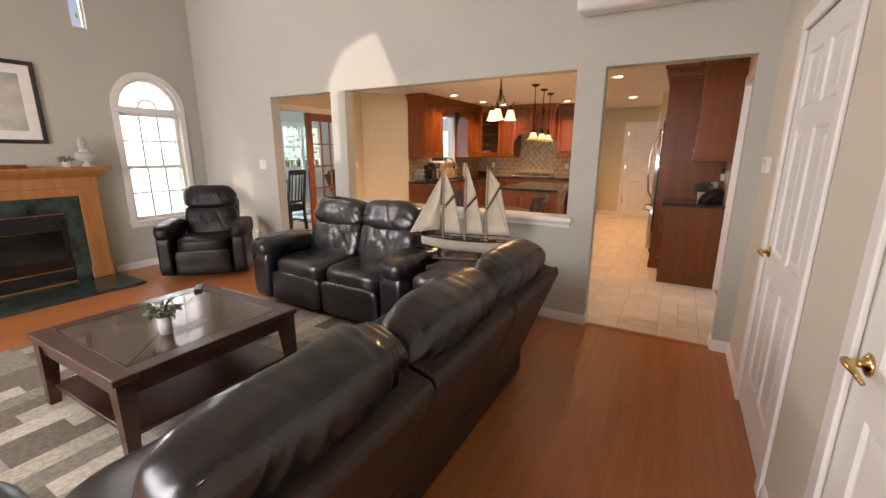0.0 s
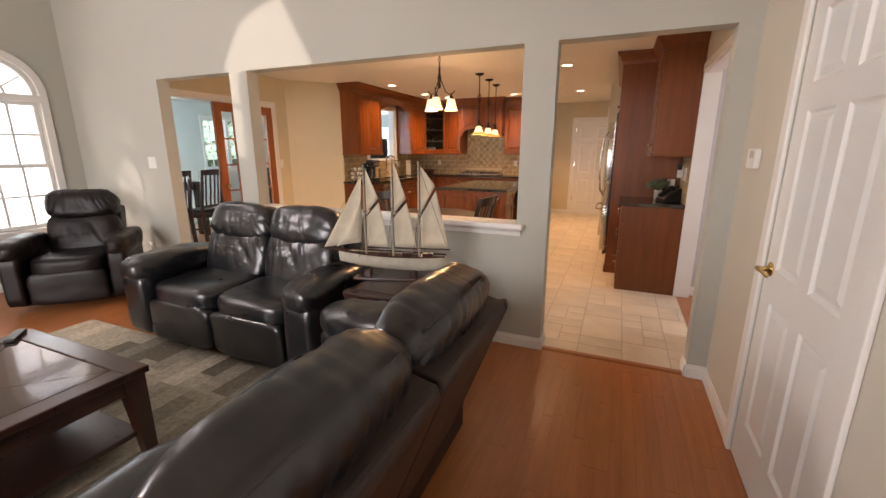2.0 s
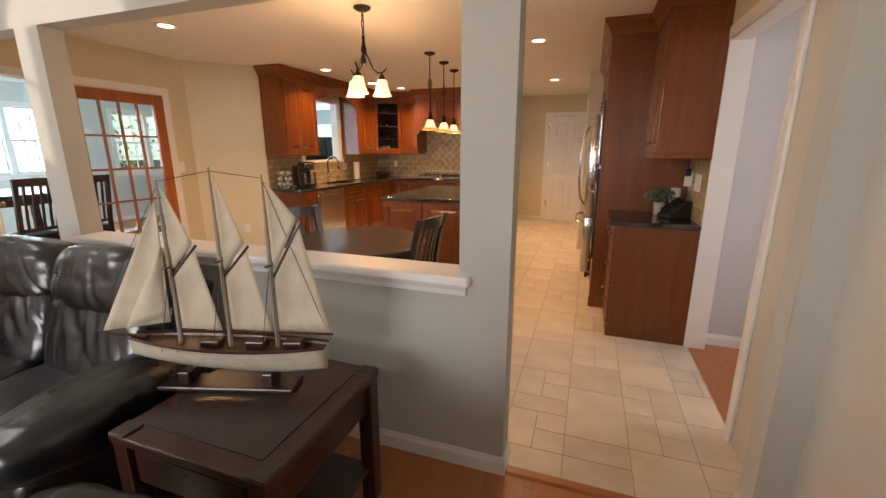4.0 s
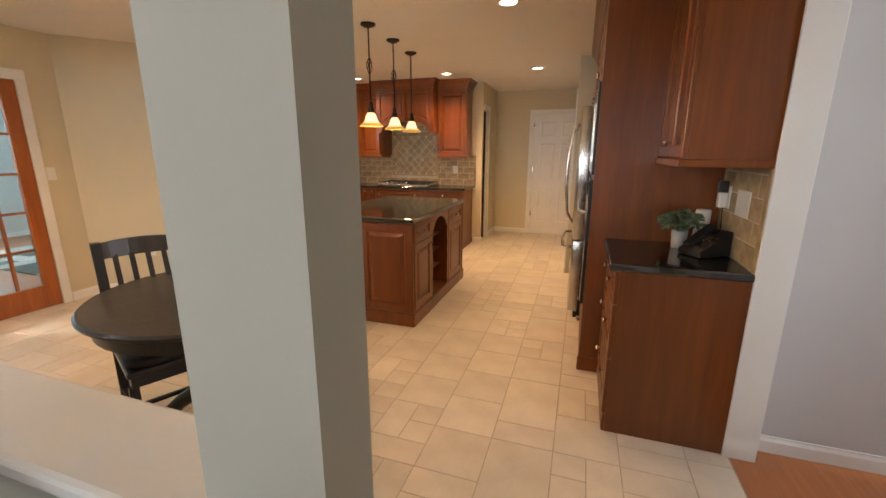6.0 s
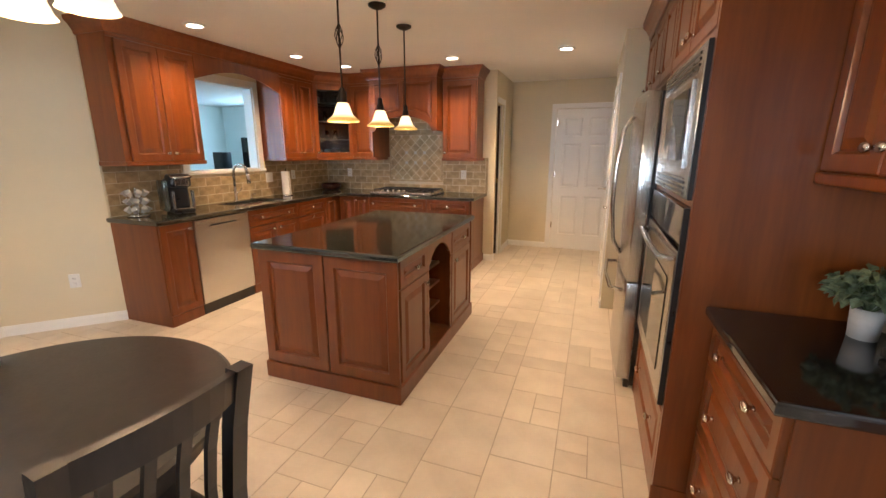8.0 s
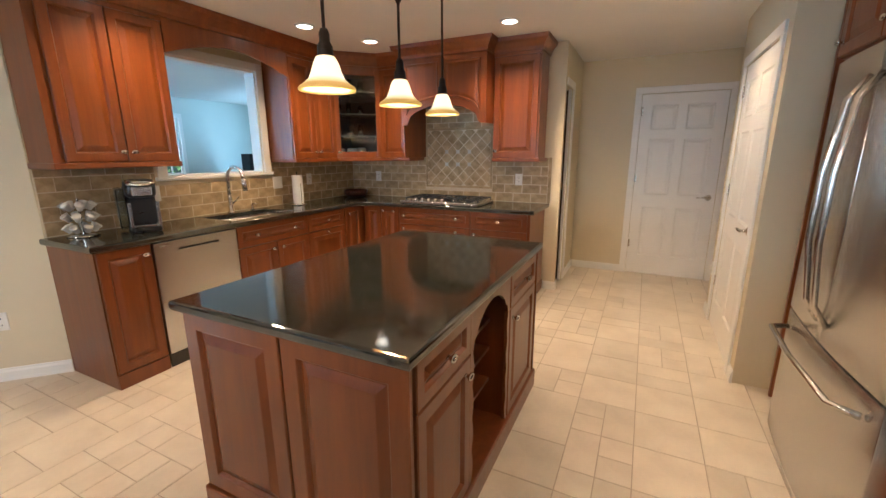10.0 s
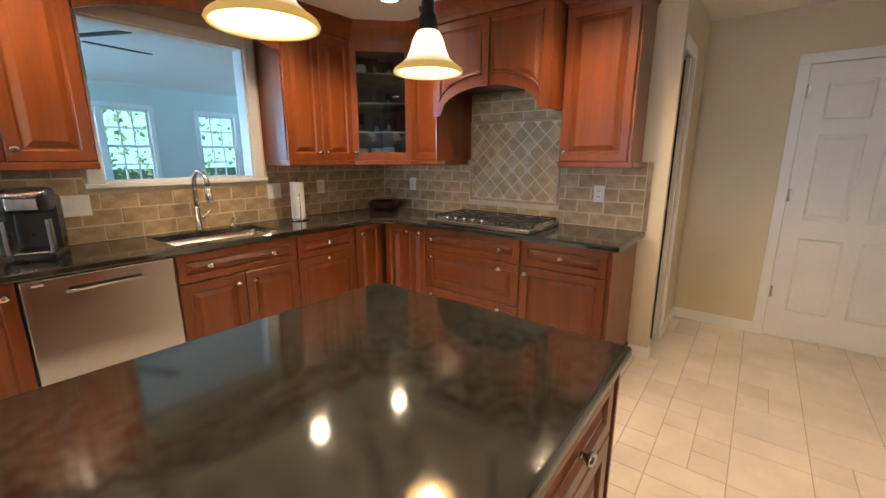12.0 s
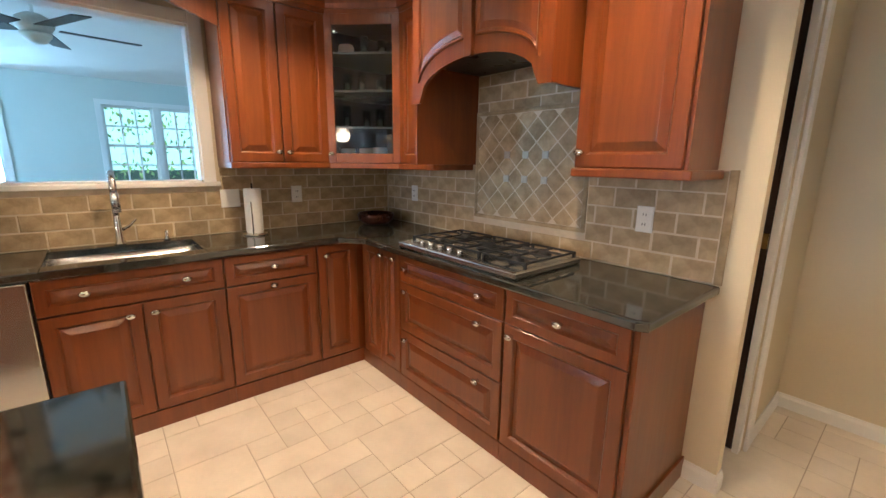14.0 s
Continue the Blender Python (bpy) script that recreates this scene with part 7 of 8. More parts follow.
cmp("side_trim", box(0.068, 0.086, -0.142, -0.10, 0.036, 0.20, 0.004), M_STEEL)
cmp("drip_tray", box(-0.06, 0.06, -0.135, -0.02, 0.035, 0.048, 0.004), M_CHROME)

pt = thing("paper_towel", -3.83, 8.55, TOP, "white paper towel roll on an upright steel stand", "paper towel")
part("stand_base", lathe([(0, 0), (0.075, 0), (0.075, 0.008), (0.06, 0.014), (0, 0.014)], 24, (-3.83, 8.55, TOP + 0.001)), M_CHROME, pt, "", True)
part("stand_pole", tube([(-3.83, 8.55, TOP + 0.01), (-3.83, 8.55, TOP + 0.33)], 0.006, 8), M_BLACK, pt)
part("roll", lathe([(0.02, 0.0), (0.05, 0.0), (0.052, 0.01), (0.052, 0.27), (0.05, 0.28), (0.02, 0.28)], 28, (-3.83, 8.55, TOP + 0.016)), M_PAPER, pt, "", "edges")
part("side_arm", tube([(-3.76, 8.52, TOP + 0.012), (-3.755, 8.52, TOP + 0.12), (-3.76, 8.52, TOP + 0.22)], 0.004, 6), M_CHROME, pt)

bo = thing("bowl", -3.78, 9.42, TOP, "dark copper-brown low bowl with two handles", "bowl")
part("body", lathe([(0, 0), (0.09, 0), (0.13, 0.03), (0.14, 0.07), (0.135, 0.085), (0.128, 0.082), (0.12, 0.04), (0.08, 0.012), (0, 0.012)], 28, (-3.78, 9.42, TOP + 0.001)), M_COPPER, bo, "", True)
for s in (-1, 1):
    part("handle", tube([(-3.78 + s * 0.13, 9.42 - s * 0.02, TOP + 0.06), (-3.78 + s * 0.17, 9.42 - s * 0.03, TOP + 0.075), (-3.78 + s * 0.13, 9.42 + s * 0.04, TOP + 0.06)], 0.007, 8), M_COPPER, bo, "", True)

# glassware inside the corner cabinet
rng = random.Random(3)
for z in (1.391, 1.616, 1.846, 2.076):
    for k in range(3):
        gx, gy = -3.80 + 0.085 * k - 0.02, 9.24 + 0.085 * k + rng.uniform(-0.02, 0.02)
        h = rng.uniform(0.09, 0.15)
        r = rng.uniform(0.025, 0.034)
        if z < 1.4 or (z > 2.0 and k == 0):
            tagged(part("plate_stack", lathe([(0, 0), (0.04, 0), (0.052, 0.02), (0.052, h * 0.6), (0.045, h * 0.6 + 0.01), (0, h * 0.6)], 18, (gx, gy, z + 0.001)), M_WHITE, smooth=True), "white crockery on a glass-fronted shelf", "crockery", "crockery in the corner cabinet")
        else:
            tagged(part("drinking_glass", lathe([(0, 0), (r * 0.8, 0), (r, h), (r * 0.92, h), (r * 0.72, 0.008), (0, 0.008)], 14, (gx, gy, z + 0.001)), M_PANE, smooth=True), "drinking glass on a glass-fronted shelf", "glass", "glasses in the corner cabinet")
tagged(part("mixing_bowl", lathe([(0, 0), (0.06, 0), (0.10, 0.06), (0.104, 0.10), (0.098, 0.10), (0.09, 0.06), (0.05, 0.01), (0, 0.01)], 24, (IX1 - 0.16, 6.90, 0.639)), M_WHITE, smooth=True), "white bowl on the island's open shelf", "bowl")

# desk top
potted_plant(0.58, 5.87, TOP + 0.001, 0.041, 0.095, 0.095, 0.115, 230, "bushy grey-green plant in a pale ceramic pot", 21, 0, M_CERAMIC, (0.034, 0.028))
tagged(part("candle", lathe([(0, 0), (0.038, 0), (0.038, 0.20), (0.034, 0.206), (0, 0.20)], 20, (0.70, 5.95, TOP + 0.001)), M_PAPER, smooth="edges"), "white pillar candle on the desk top", "candle")
ph = thing("telephone", 0.66, 5.72, TOP, "black cordless telephone on its base", "telephone")
m = pose(0.665, 5.72, TOP + 0.002, 0, 0, -58)
part("base", prism([(-0.09, 0.0), (0.10, 0.0), (0.10, 0.125), (0.075, 0.13), (-0.09, 0.025)], "x", -0.07, 0.07, 0.006), M_BLACK, ph, at=m)
hs = part("handset", box(-0.026, 0.026, -0.09, 0.09, 0.0, 0.028, 0.010, 3), M_BLACK, ph, at=m @ pose(-0.035, 0.01, 0.082, 32))
for j in range(4):
    for k in range(3):
        part("key", box(-0.012 + 0.026 * k, 0.004 + 0.026 * k, -0.07 + 0.026 * j, -0.054 + 0.026 * j, 0.0, 0.004, 0.001), M_STEEL, ph, at=m @ pose(0.012, 0.0, 0.082, 32))
part("cord", tube([(0.72, 5.78, TOP + 0.01), (0.755, 5.81, TOP + 0.05), (0.765, 5.86, TOP + 0.16), (0.765, 5.885, 1.17)], 0.003, 6), M_BLACK, ph)
plate(XR - 0.013, 5.66, 1.19, -90, "white double switch plate on the stone tiles", "switch", 0.165, 0.125, 1)
plate(XR - 0.013, 5.885, 1.20, -90, "white outlet plate on the stone tiles", "outlet")
ad = thing("plug_adapter", XR - 0.04, 5.885, 1.20, "black and white plug adapter in the outlet", "adapter")
part("plug", box(XR - 0.06, XR - 0.022, 5.86, 5.91, 1.145, 1.223, 0.006), M_WHITE, ad, "white plug body")
part("case", box(XR - 0.065, XR - 0.022, 5.862, 5.908, 1.225, 1.285, 0.006), M_BLACK, ad)

# plates on the stone tiles
plate(-1.86, YR - 0.013, 1.15, 0, "white outlet plate on the stone tiles", "outlet")
plate(-3.62, YR - 0.013, 1.15, 0, "white outlet plate on the stone tiles", "outlet")
plate(XK + 0.013, 8.46, 1.14, 90, "white switch plate on the stone tiles", "switch", 0.115, 0.118, 1)
plate(XK + 0.013, 8.90, 1.15, 90, "white outlet plate on the stone tiles", "outlet")
plate(XK + 0.013, 7.24, 1.13, 90, "white triple switch plate on the stone tiles", "switch", 0.165, 0.118, 1)
plate(-0.06, 9.62, 0.42, -90, "white outlet plate low on the cream wall", "outlet")

# ---- sunroom ----
fan = thing("ceiling_fan", -5.35, 7.60, 2.2, "white ceiling fan with dark blades", "ceiling fan")
part("rod", tube([(-5.35, 7.60, 2.5), (-5.35, 7.60, 2.36)], 0.012, 8), M_WHITE, fan)
part("motor", lathe([(0, 0.13), (0.05, 0.13), (0.10, 0.10), (0.11, 0.05), (0.08, 0.0), (0, 0.0)], 24, (-5.35, 7.60, 2.25)), M_CERAMIC, fan, "", True)
part("light_bowl", lathe([(0, -0.07), (0.05, -0.06), (0.085, -0.02), (0.09, 0.0), (0, 0.0)], 20, (-5.35, 7.60, 2.25)), M_WHITE, fan, "", True)
for k in range(5):
    a = math.degrees(2 * math.pi * k / 5) + 25
    bl = part("blade", box(0.13, 0.62, -0.06, 0.06, -0.004, 0.004, 0.003), M_BRONZE, fan, "dark blade", at=pose(-5.35, 7.60, 2.29, 8, 0, a))
st = thing("sunroom_table", -6.9, 5.2, 0, "dark wooden dining table in the sunroom", "table")
part("tabletop", box(-7.5, -6.3, 4.6, 5.8, 0.86, 0.90, 0.006), M_BROWNWOOD, st)
part("apron", box(-7.4, -6.4, 4.7, 5.7, 0.76, 0.86), M_BROWNWOOD, st)
for px in (-7.45, -6.43):
    for py in (4.65, 5.67):
        part("leg", box(px, px + 0.08, py, py + 0.08, 0, 0.86, 0.005), M_BROWNWOOD, st)
sc = dining_chair(M_BROWNWOOD, "brown wooden slat-back chair in the sunroom", "sunroom chairs", "sunroom_chair", 1.12)
sc.matrix_basis = pose(-6.0, 4.95, 0, 0, 0, -90)
copy_thing(sc, pose(-6.75, 4.25, 0, 0, 0, 180))
copy_thing(sc, pose(-6.0, 5.5, 0, 0, 0, -90))
sarm = recliner_seats("sunroom_armchair", "dark padded armchair in the sunroom", 1, 0.60, 0.16, M_PAD, M_PAD, "armchair", 0.98, 14.2)
sarm.matrix_basis = pose(-7.9, 9.0, 0, 0, 0, 120)
sp = thing("loudspeaker", -8.2, 11.6, 0, "tall black loudspeaker in the sunroom", "loudspeaker")
part("cabinet", box(-8.36, -8.10, 11.5, 11.78, 0.02, 1.42, 0.01), M_BLACK, sp)
part("grille", box(-8.10, -8.09, 11.52, 11.76, 0.10, 1.38, 0.003), M_PAD, sp)
tv = thing("television", -7.2, 11.9, 0.9, "black flat television on a stand", "television")
part("screen", box(-7.9, -6.3, 11.9, 11.95, 0.95, 1.75, 0.01), M_BLACKGLASS, tv)
part("stand", box(-7.9, -6.3, 11.75, 12.2, 0.0, 0.60, 0.01), M_BLACKWOOD, tv)
part("neck", box(-7.2, -7.0, 11.9, 11.94, 0.60, 0.95), M_BLACK, tv)
tagged(part("sunroom_rug", box(-7.9, -5.2, 6.2, 9.0, 0.001, 0.012, 0.004), M_RUG2), "grey and white striped rug on the sunroom floor", "rug")

# ---- outside ----
rng = random.Random(8)
bm = bmesh.new()
for k in range(9500):
    a = rng.uniform(0, 1)
    x, y = (-17 - rng.uniform(0, 1.4), -8 + 34 * a) if k % 4 else (-20 + 24 * a, -14 - rng.uniform(0, 6))
    z = rng.uniform(-0.3, 7.2) * (0.75 + 0.25 * math.sin(y * 0.9) * math.cos(x))
    s = rng.uniform(0.05, 0.13)
    m = Matrix.Translation((x, y, z)) @ Euler((rng.uniform(0, 6), rng.uniform(0, 6), rng.uniform(0, 6))).to_matrix().to_4x4()
    vs = [bm.verts.new(m @ Vector(p)) for p in ((-s, -s * 0.5, 0), (0, -s * 0.7, s * 0.15), (s, 0, 0), (0, s * 0.6, s * 0.2))]
    bm.faces.new(vs)
tagged(part("tree_foliage", bm, M_HEDGE), "leafy trees beyond the windows", "trees", kind="stuff")


# Added tree: its unseen crown keeps most of the sun off the wall.
tr = thing("tree", -13.5, -1.0, -0.3, "unseen slender tree placed to block the low sun", "tree")
part("trunk", tube([(-13.5, -1.0, -0.3), (-13.46, -1.02, 1.5), (-13.54, -0.98, 3.4), (-13.5, -1.0, 5.2), (-13.48, -1.02, 6.3)], [0.13, 0.10, 0.085, 0.06, 0.02], 10), M_BARK, tr, "", True)
for a, z, l in ((0.3, 4.9, 0.8), (2.2, 5.2, 0.7), (4.1, 5.0, 0.75), (1.2, 5.6, 0.6), (3.3, 5.8, 0.5), (5.3, 5.5, 0.6)):
    part("limb", tube([(-13.5, -1.0, z), (-13.5 + 0.5 * l * math.cos(a), -1.0 + 0.5 * l * math.sin(a), z + 0.4 * l), (-13.5 + l * math.cos(a), -1.0 + l * math.sin(a), z + l)], [0.035, 0.022, 0.01], 7), M_BARK, tr, "", True)
bm = bmesh.new()
for k in range(2600):
    d = Vector((rng.gauss(0, 1), rng.gauss(0, 1), rng.gauss(0, 1))).normalized() * rng.uniform(0.2, 1.0) ** 0.5
    p = Vector((-13.5 + 0.85 * d.x, -1.0 + 0.78 * d.y, 6.35 + 0.72 * d.z))
    lump = noise.noise(p * 1.9)
    if lump < -0.22:
        continue
    w = rng.uniform(0.04, 0.08)
    m = Matrix.Translation(p) @ Euler((rng.uniform(0, 6), rng.uniform(0, 6), rng.uniform(0, 6))).to_matrix().to_4x4()
    bm.faces.new([bm.verts.new(m @ Vector(q)) for q in ((-w, 0, 0), (0, -w * 0.5, w * 0.15), (w, 0, 0), (0, w * 0.5, w * 0.15))])
part("crown", bm, M_HEDGE, tr, "many small green leaves")
# Glowing sheet that stands in for bright daylight past the trees.
structure("backdrop", box(-70.2, -70.0, -120, 140, -0.3, 16.0), M_BRIGHT, "glowing backdrop sheet in place of the bright distance", "backdrop")


# ---- floor boards, floor tiles and wall tiles ----
def piece_mesh(name, w, l, t, bev, mat, axis="z"):
    """A slab with its middle at the origin and chamfered upper edges: w along x, l along y, its face up."""
    bm = bmesh.new()
    lo = [bm.verts.new(p) for p in ((-w / 2, -l / 2, -t), (w / 2, -l / 2, -t), (w / 2, l / 2, -t), (-w / 2, l / 2, -t))]
    md = [bm.verts.new(p) for p in ((-w / 2, -l / 2, -bev), (w / 2, -l / 2, -bev), (w / 2, l / 2, -bev), (-w / 2, l / 2, -bev))]
    hi = [bm.verts.new(p) for p in ((-w / 2 + bev, -l / 2 + bev, 0), (w / 2 - bev, -l / 2 + bev, 0), (w / 2 - bev, l / 2 - bev, 0), (-w / 2 + bev, l / 2 - bev, 0))]
    for a, b in ((lo, md), (md, hi)):
        for k in range(4):
            bm.faces.new((a[k], a[(k + 1) % 4], b[(k + 1) % 4], b[k]))
    bm.faces.new(hi)
    return mesh_of(name, bm, mat)


CACHE = {}


def piece(name, parent, w, l, t, bev, mat, m):
    key = (name, round(w, 4), round(l, 4), mat.name)
    if key not in CACHE:
        CACHE[key] = piece_mesh(name, w, l, t, bev, mat)
    return part(name, CACHE[key], None, parent, at=m)


def joined_slabs(rects, t, bev, z=0.0):
    """Many chamfered slabs (x0, x1, y0, y1) as one mesh."""
    verts, faces = [], []
    for x0, x1, y0, y1 in rects:
        b = len(verts)
        for ins, zz in ((0, z - t), (0, z - bev), (bev, z)):
            verts += [(x0 + ins, y0 + ins, zz), (x1 - ins, y0 + ins, zz), (x1 - ins, y1 - ins, zz), (x0 + ins, y1 - ins, zz)]
        for k in range(4):
            j = (k + 1) % 4
            faces += [(b + k, b + j, b + 4 + j, b + 4 + k), (b + 4 + k, b + 4 + j, b + 8 + j, b + 8 + k)]
        faces.append((b + 8, b + 9, b + 10, b + 11))
    return verts, faces


def stuff_mesh(name, rects, t, bev, mat, label, category, parent=None):
    v, f = joined_slabs(rects, t, bev)
    me = bpy.data.meshes.new(name)
    me.from_pydata(v, [], f)
    me.materials.append(mat)
    ob = new(name, me)
    if parent is not None:
        ob.parent = parent
        ob["label"], ob["kind"] = label, "stuff"
        return ob
    return tagged(ob, label, category, kind="stuff")


# oak strips run towards the kitchen
rng = random.Random(12)
fl_living = bpy.data.objects["floor_living"]
far = []
SW = 0.0572
x = XL
lengths = [0.55, 0.75, 0.95, 1.15]
while x < XR - 0.001:
    y = -3.0 - rng.uniform(0, 0.6)
    while y < 3.725:
        l = rng.choice(lengths)
        y0, y1 = max(y, -3.0), min(y + l, 3.725)
        x1 = min(x + SW, XR)
        if y1 - y0 > 0.03:
            near = -0.55 < x and y1 > 0.2
            if near and x1 - x > SW - 0.001 and abs(y1 - y0 - l) < 1e-6:
                piece("plank", fl_living, SW - 0.0005, l - 0.0005, 0.012, 0.0006, M_FLOORWOOD, Matrix.Translation(((x + x1) / 2, (y0 + y1) / 2, 0)))
            else:
                far.append((x + 0.00025, x1 - 0.00025, y0 + 0.00025, y1 - 0.00025))
        y += l
    x += SW
stuff_mesh("floor_boards", far, 0.012, 0.0006, M_FLOORWOOD_J, "reddish oak strips", "floor", fl_living)

# mixed stone tiles in courses that run towards the end wall
U = 0.1525
tiles = []
rng = random.Random(5)
x = 0.012 - 32 * U
while x < XR:
    y = 3.785 - rng.choice((0, 1, 2)) * U
    while y < YF + 0.1:
        kind = rng.choice(("big", "big", "left", "slab", "big", "right", "long"))
        if kind == "big":
            tiles.append((x, x + 2 * U, y, y + 2 * U))
            y += 2 * U
        elif kind == "long":
            tiles.append((x, x + 2 * U, y, y + 3 * U))
            y += 3 * U
        elif kind == "slab":
            tiles.append((x, x + 2 * U, y, y + U))
            y += U
        elif kind == "left":
            tiles += [(x, x + U, y, y + 2 * U), (x + U, x + 2 * U, y, y + U), (x + U, x + 2 * U, y + U, y + 2 * U)]
            y += 2 * U
        else:
            tiles += [(x + U, x + 2 * U, y, y + 2 * U), (x, x + U, y, y + U), (x, x + U, y + U, y + 2 * U)]
            y += 2 * U
    x += 2 * U
G = 0.0024
far = []
count = 0
for x0, x1, y0, y1 in tiles:
    a0, a1, b0, b1 = max(x0, XB - 0.1), min(x1, XR + 0.015), max(y0, 3.785), min(y1, YF + 0.1)
    if a1 - a0 < 0.03 or b1 - b0 < 0.03:
        continue
    whole = abs((a1 - a0) - (x1 - x0)) + abs((b1 - b0) - (y1 - y0)) < 1e-6
    if whole and -1.1 < (a0 + a1) / 2 < 0.45 and b0 < 8.0 and count < 300:
        piece("tile", floor_kitchen, a1 - a0 - 2 * G, b1 - b0 - 2 * G, 0.006, 0.0012, M_TILE, Matrix.Translation(((a0 + a1) / 2, (b0 + b1) / 2, 0.0)))
        count += 1
    else:
        far.append((a0 + G, a1 - G, b0 + G, b1 - G))
M_TILE_J = M_TILE.copy()
M_TILE_J.name = "travertine_floor_tile_far"
nt = M_TILE_J.node_tree
oi = [n for n in nt.nodes if n.bl_idname == "ShaderNodeObjectInfo"][0]
gi = nt.nodes.new("ShaderNodeNewGeometry")
nt.links.new(gi.outputs["Random Per Island"], [l.to_socket for l in nt.links if l.from_node == oi][0])
nt.nodes.remove(oi)
stuff_mesh("floor_tiles", far, 0.006, 0.0012, M_TILE_J, "cream stone tiles", "floor", floor_kitchen)


# tumbled stone courses on the walls
def splash(name, root_at, u0, u1, z0, z1, place, holes=(), w=0.19, h=0.092, seed=1):
    """Brick courses between u0, u1 and z0, z1; place(u, z) gives the pose of a tile at that middle."""
    root = thing(name, *root_at, "tumbled stone tiles in brick courses on the kitchen wall", "backsplash", kind="structure")
    rng = random.Random(seed)
    z, row = z0, 0
    while z < z1 - 0.01:
        hh = min(h, z1 - z)
        u = u0 - (w / 2 if row % 2 else 0)
        while u < u1 - 0.005:
            a, b = max(u, u0), min(u + w, u1)
            spans = [(a, b)]
            for p, q, r, s in holes:
                if z + hh / 2 > r and z + hh / 2 < s:
                    nxt = []
                    for m0, m1 in spans:
                        if m1 <= p or m0 >= q:
                            nxt.append((m0, m1))
                        else:
                            if m0 < p:
                                nxt.append((m0, p))
                            if m1 > q:
                                nxt.append((q, m1))
                    spans = nxt
            for m0, m1 in spans:
                if m1 - m0 > 0.02:
                    ww = round((m1 - m0) / 0.004) * 0.004
                    piece("tile", root, ww - 0.007, hh - 0.007, 0.008, 0.0025, M_SPLASH, place((m0 + m1) / 2, z + hh / 2) @ Matrix.Translation((0, 0, rng.uniform(-0.0012, 0.0012))))
            u += w
        z += h
        row += 1
    return root


def on_cook(u, z):
    return Matrix.Translation((u, YR - 0.011, z)) @ Matrix.Rotation(radians(90), 4, "X")


def on_window(u, z):
    return Matrix.Translation((XK + 0.011, u, z)) @ Matrix.Rotation(radians(90), 4, "Z") @ Matrix.Rotation(radians(90), 4, "X")


def on_desk(u, z):
    return Matrix.Translation((XR - 0.011, u, z)) @ Matrix.Rotation(radians(-90), 4, "Z") @ Matrix.Rotation(radians(90), 4, "X")


PX0, PX1, PZ0, PZ1 = -2.955, -2.155, 1.045, 1.69
bs = splash("backsplash_cooktop", (-2.7, YR, TOP), XK + 0.012, -1.56, TOP + 0.001, 1.375, on_cook, [(PX0, PX1, PZ0, PZ1)], seed=2)
part("grout_bed", box(XK + 0.003, -1.56, YR - 0.0092, YR - 0.001, TOP, 1.375), M_SPLASH_G, bs)
part("grout_bed", box(HX0 + 0.021, HX1 - 0.001, YR - 0.0092, YR - 0.001, 1.376, 1.90), M_SPLASH_G, bs)
bs3 = splash("backsplash_hood", (-2.5, YR, 1.38), HX0 + 0.022, HX1 - 0.002, 1.376, 1.90, on_cook, [(PX0, PX1, PZ0, PZ1)], seed=4)
part("edge_strip", box(-1.559, -1.529, YR - 0.012, YR - 0.001, TOP, 1.375, 0.003), M_SPLASH, bs)
bs2 = splash("backsplash_window", (XK, 8.0, TOP), 6.61, YR - 0.014, TOP + 0.001, 1.375, on_window, [(7.31, 8.41, 1.222, 1.40)], seed=3)
part("grout_bed", box(XK + 0.001, XK + 0.0092, 6.61, 7.30, TOP, 1.375), M_SPLASH_G, bs2)
part("grout_bed", box(XK + 0.001, XK + 0.0092, 7.30, 8.42, TOP, 1.222), M_SPLASH_G, bs2)
part("grout_bed", box(XK + 0.001, XK + 0.0092, 8.42, YR - 0.001, TOP, 1.375), M_SPLASH_G, bs2)
bs4 = splash("backsplash_desk", (XR, 5.7, TOP), 5.44, 6.012, TOP + 0.001, 1.365, on_desk, w=0.155, h=0.105, seed=6)
part("grout_bed", box(XR - 0.0092, XR - 0.001, 5.402, 6.014, TOP, 1.365), M_SPLASH_G, bs4)
part("edge_strip", box(XR - 0.014, XR - 0.001, 5.402, 5.436, TOP, 1.365, 0.003), M_SPLASH, bs4)

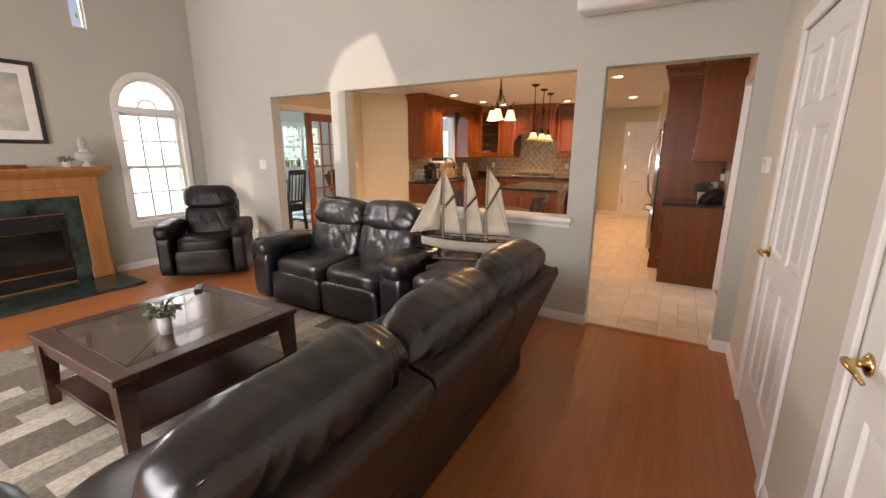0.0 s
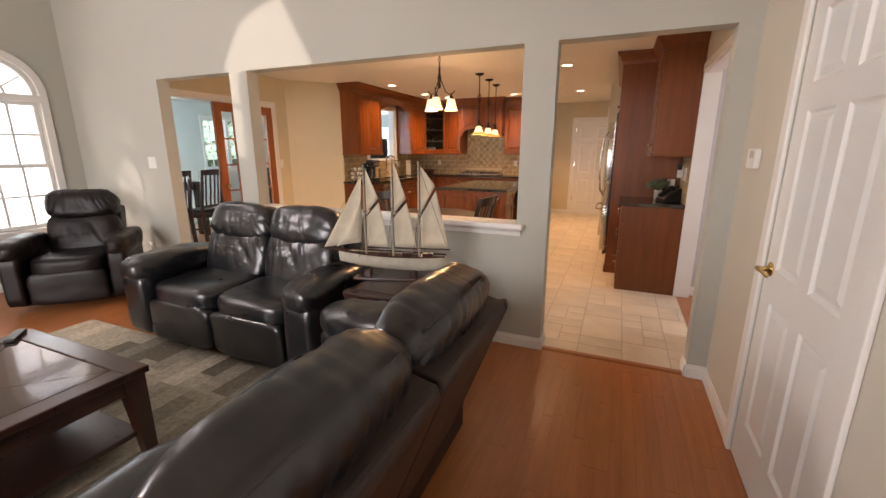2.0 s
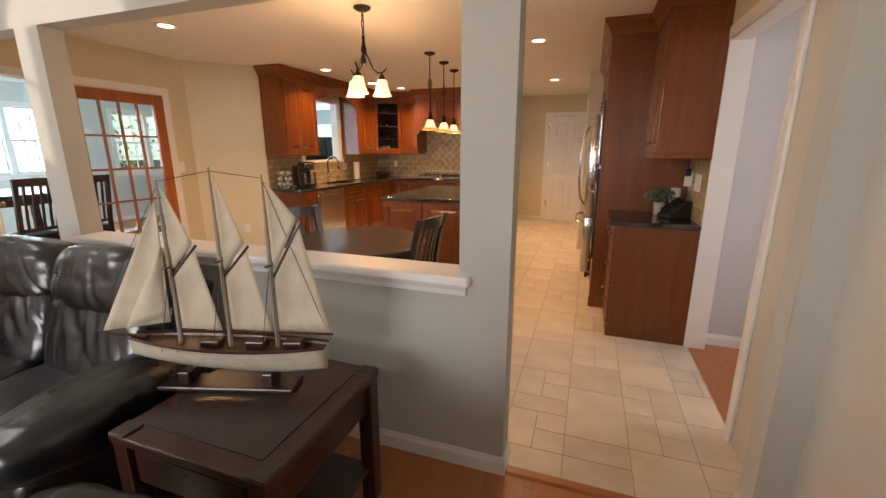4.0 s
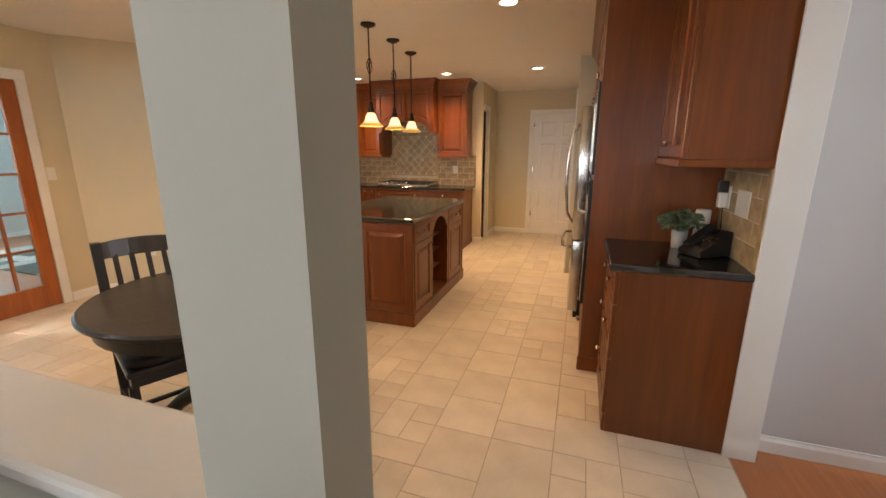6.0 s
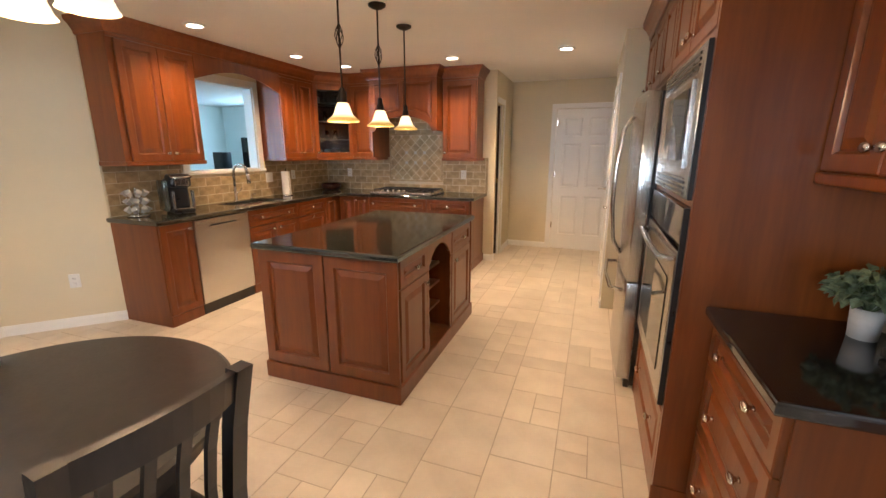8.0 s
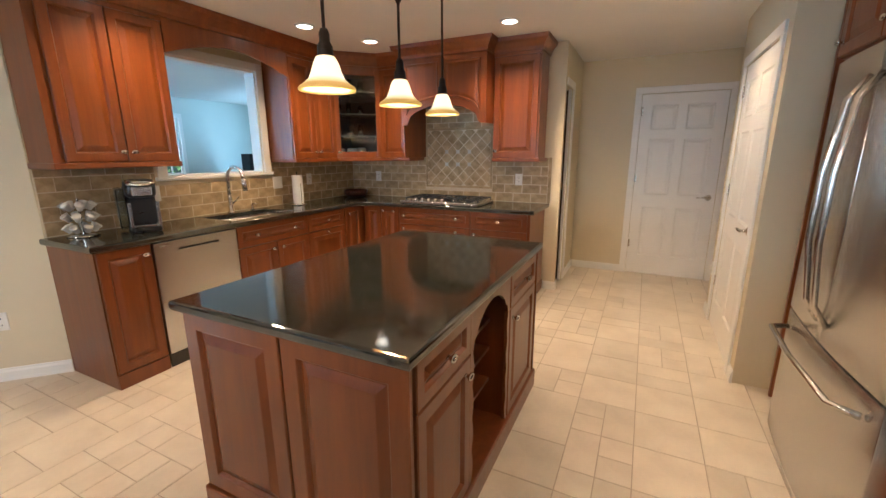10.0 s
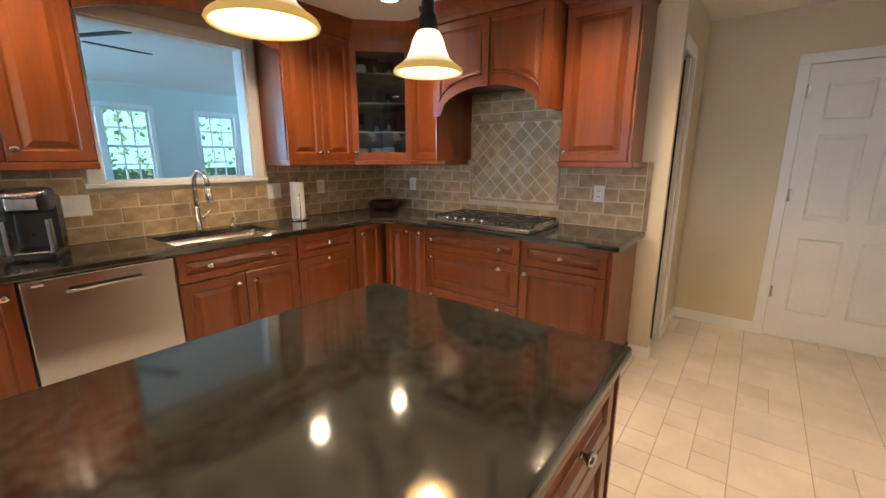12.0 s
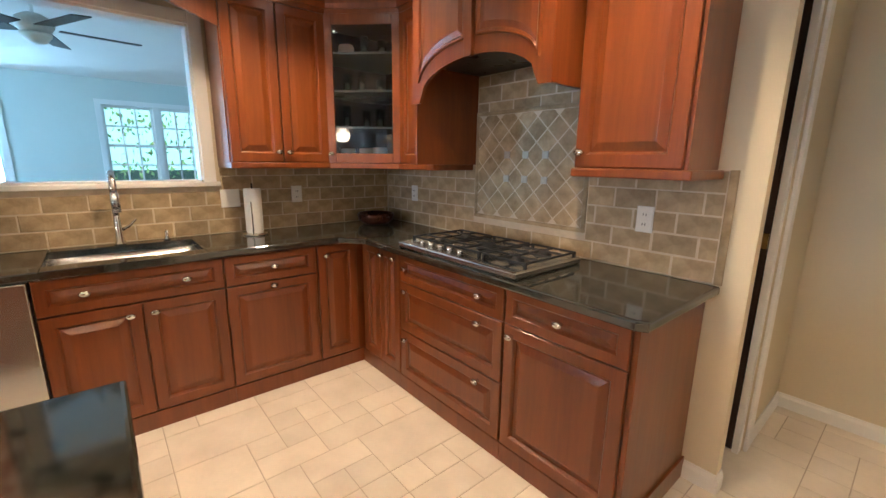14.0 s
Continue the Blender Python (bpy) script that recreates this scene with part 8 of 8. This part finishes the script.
# diamond panel over the cooktop
dp = thing("diamond_panel", (PX0 + PX1) / 2, YR, PZ0, "framed panel of diagonal stone tiles with small metal studs", "tile panel", kind="structure")
F = 0.022
for a in ((PX0, PX1, PZ0, PZ0 + F), (PX0, PX1, PZ1 - F, PZ1), (PX0, PX0 + F, PZ0 + F, PZ1 - F), (PX1 - F, PX1, PZ0 + F, PZ1 - F)):
    part("border", box(a[0], a[1], YR - 0.020, YR - 0.005, a[2], a[3], 0.005), M_SPLASH, dp)
part("grout_bed", box(PX0 + F, PX1 - F, YR - 0.0138, YR - 0.0095, PZ0 + F, PZ1 - F), M_SPLASH_G, dp)
D = 0.136
qx0, qx1, qz0, qz1 = PX0 + F + 0.003, PX1 - F - 0.003, PZ0 + F + 0.003, PZ1 - F - 0.003


def clipped(poly):
    """Clips a convex polygon of (x, z) to the panel."""
    for axis, lim, keep in ((0, qx0, 1), (0, qx1, -1), (1, qz0, 1), (1, qz1, -1)):
        out = []
        for i, p in enumerate(poly):
            q = poly[(i + 1) % len(poly)]
            ip, iq = keep * (p[axis] - lim) >= 0, keep * (q[axis] - lim) >= 0
            if ip:
                out.append(p)
            if ip != iq:
                t = (lim - p[axis]) / (q[axis] - p[axis])
                out.append((p[0] + t * (q[0] - p[0]), p[1] + t * (q[1] - p[1])))
        poly = out
        if len(poly) < 3:
            return []
    return poly


pcx, pcz = (PX0 + PX1) / 2, (PZ0 + PZ1) / 2
for i in range(-8, 9):
    for j in range(-8, 9):
        if (i + j) % 2:
            continue
        cx, cz = pcx + i * D / 2, pcz + j * D / 2
        r = D / 2 - 0.006
        poly = clipped([(cx - r, cz), (cx, cz - r), (cx + r, cz), (cx, cz + r)])
        area = abs(sum(poly[k][0] * poly[(k + 1) % len(poly)][1] - poly[(k + 1) % len(poly)][0] * poly[k][1] for k in range(len(poly)))) / 2 if poly else 0
        if area > 0.0004:
            part("tile", prism(poly, "y", YR - 0.0155, YR - 0.008), M_SPLASH, dp)
for i in (-2, 0, 2):
    for j in (-1, 1):
        cx, cz = pcx + i * D / 2, pcz + j * D / 2
        part("stud", prism([(cx - 0.020, cz - 0.020), (cx + 0.020, cz - 0.020), (cx + 0.020, cz + 0.020), (cx - 0.020, cz + 0.020)], "y", YR - 0.024, YR - 0.0156, 0.003), M_PEWTER, dp, "small pewter stud")
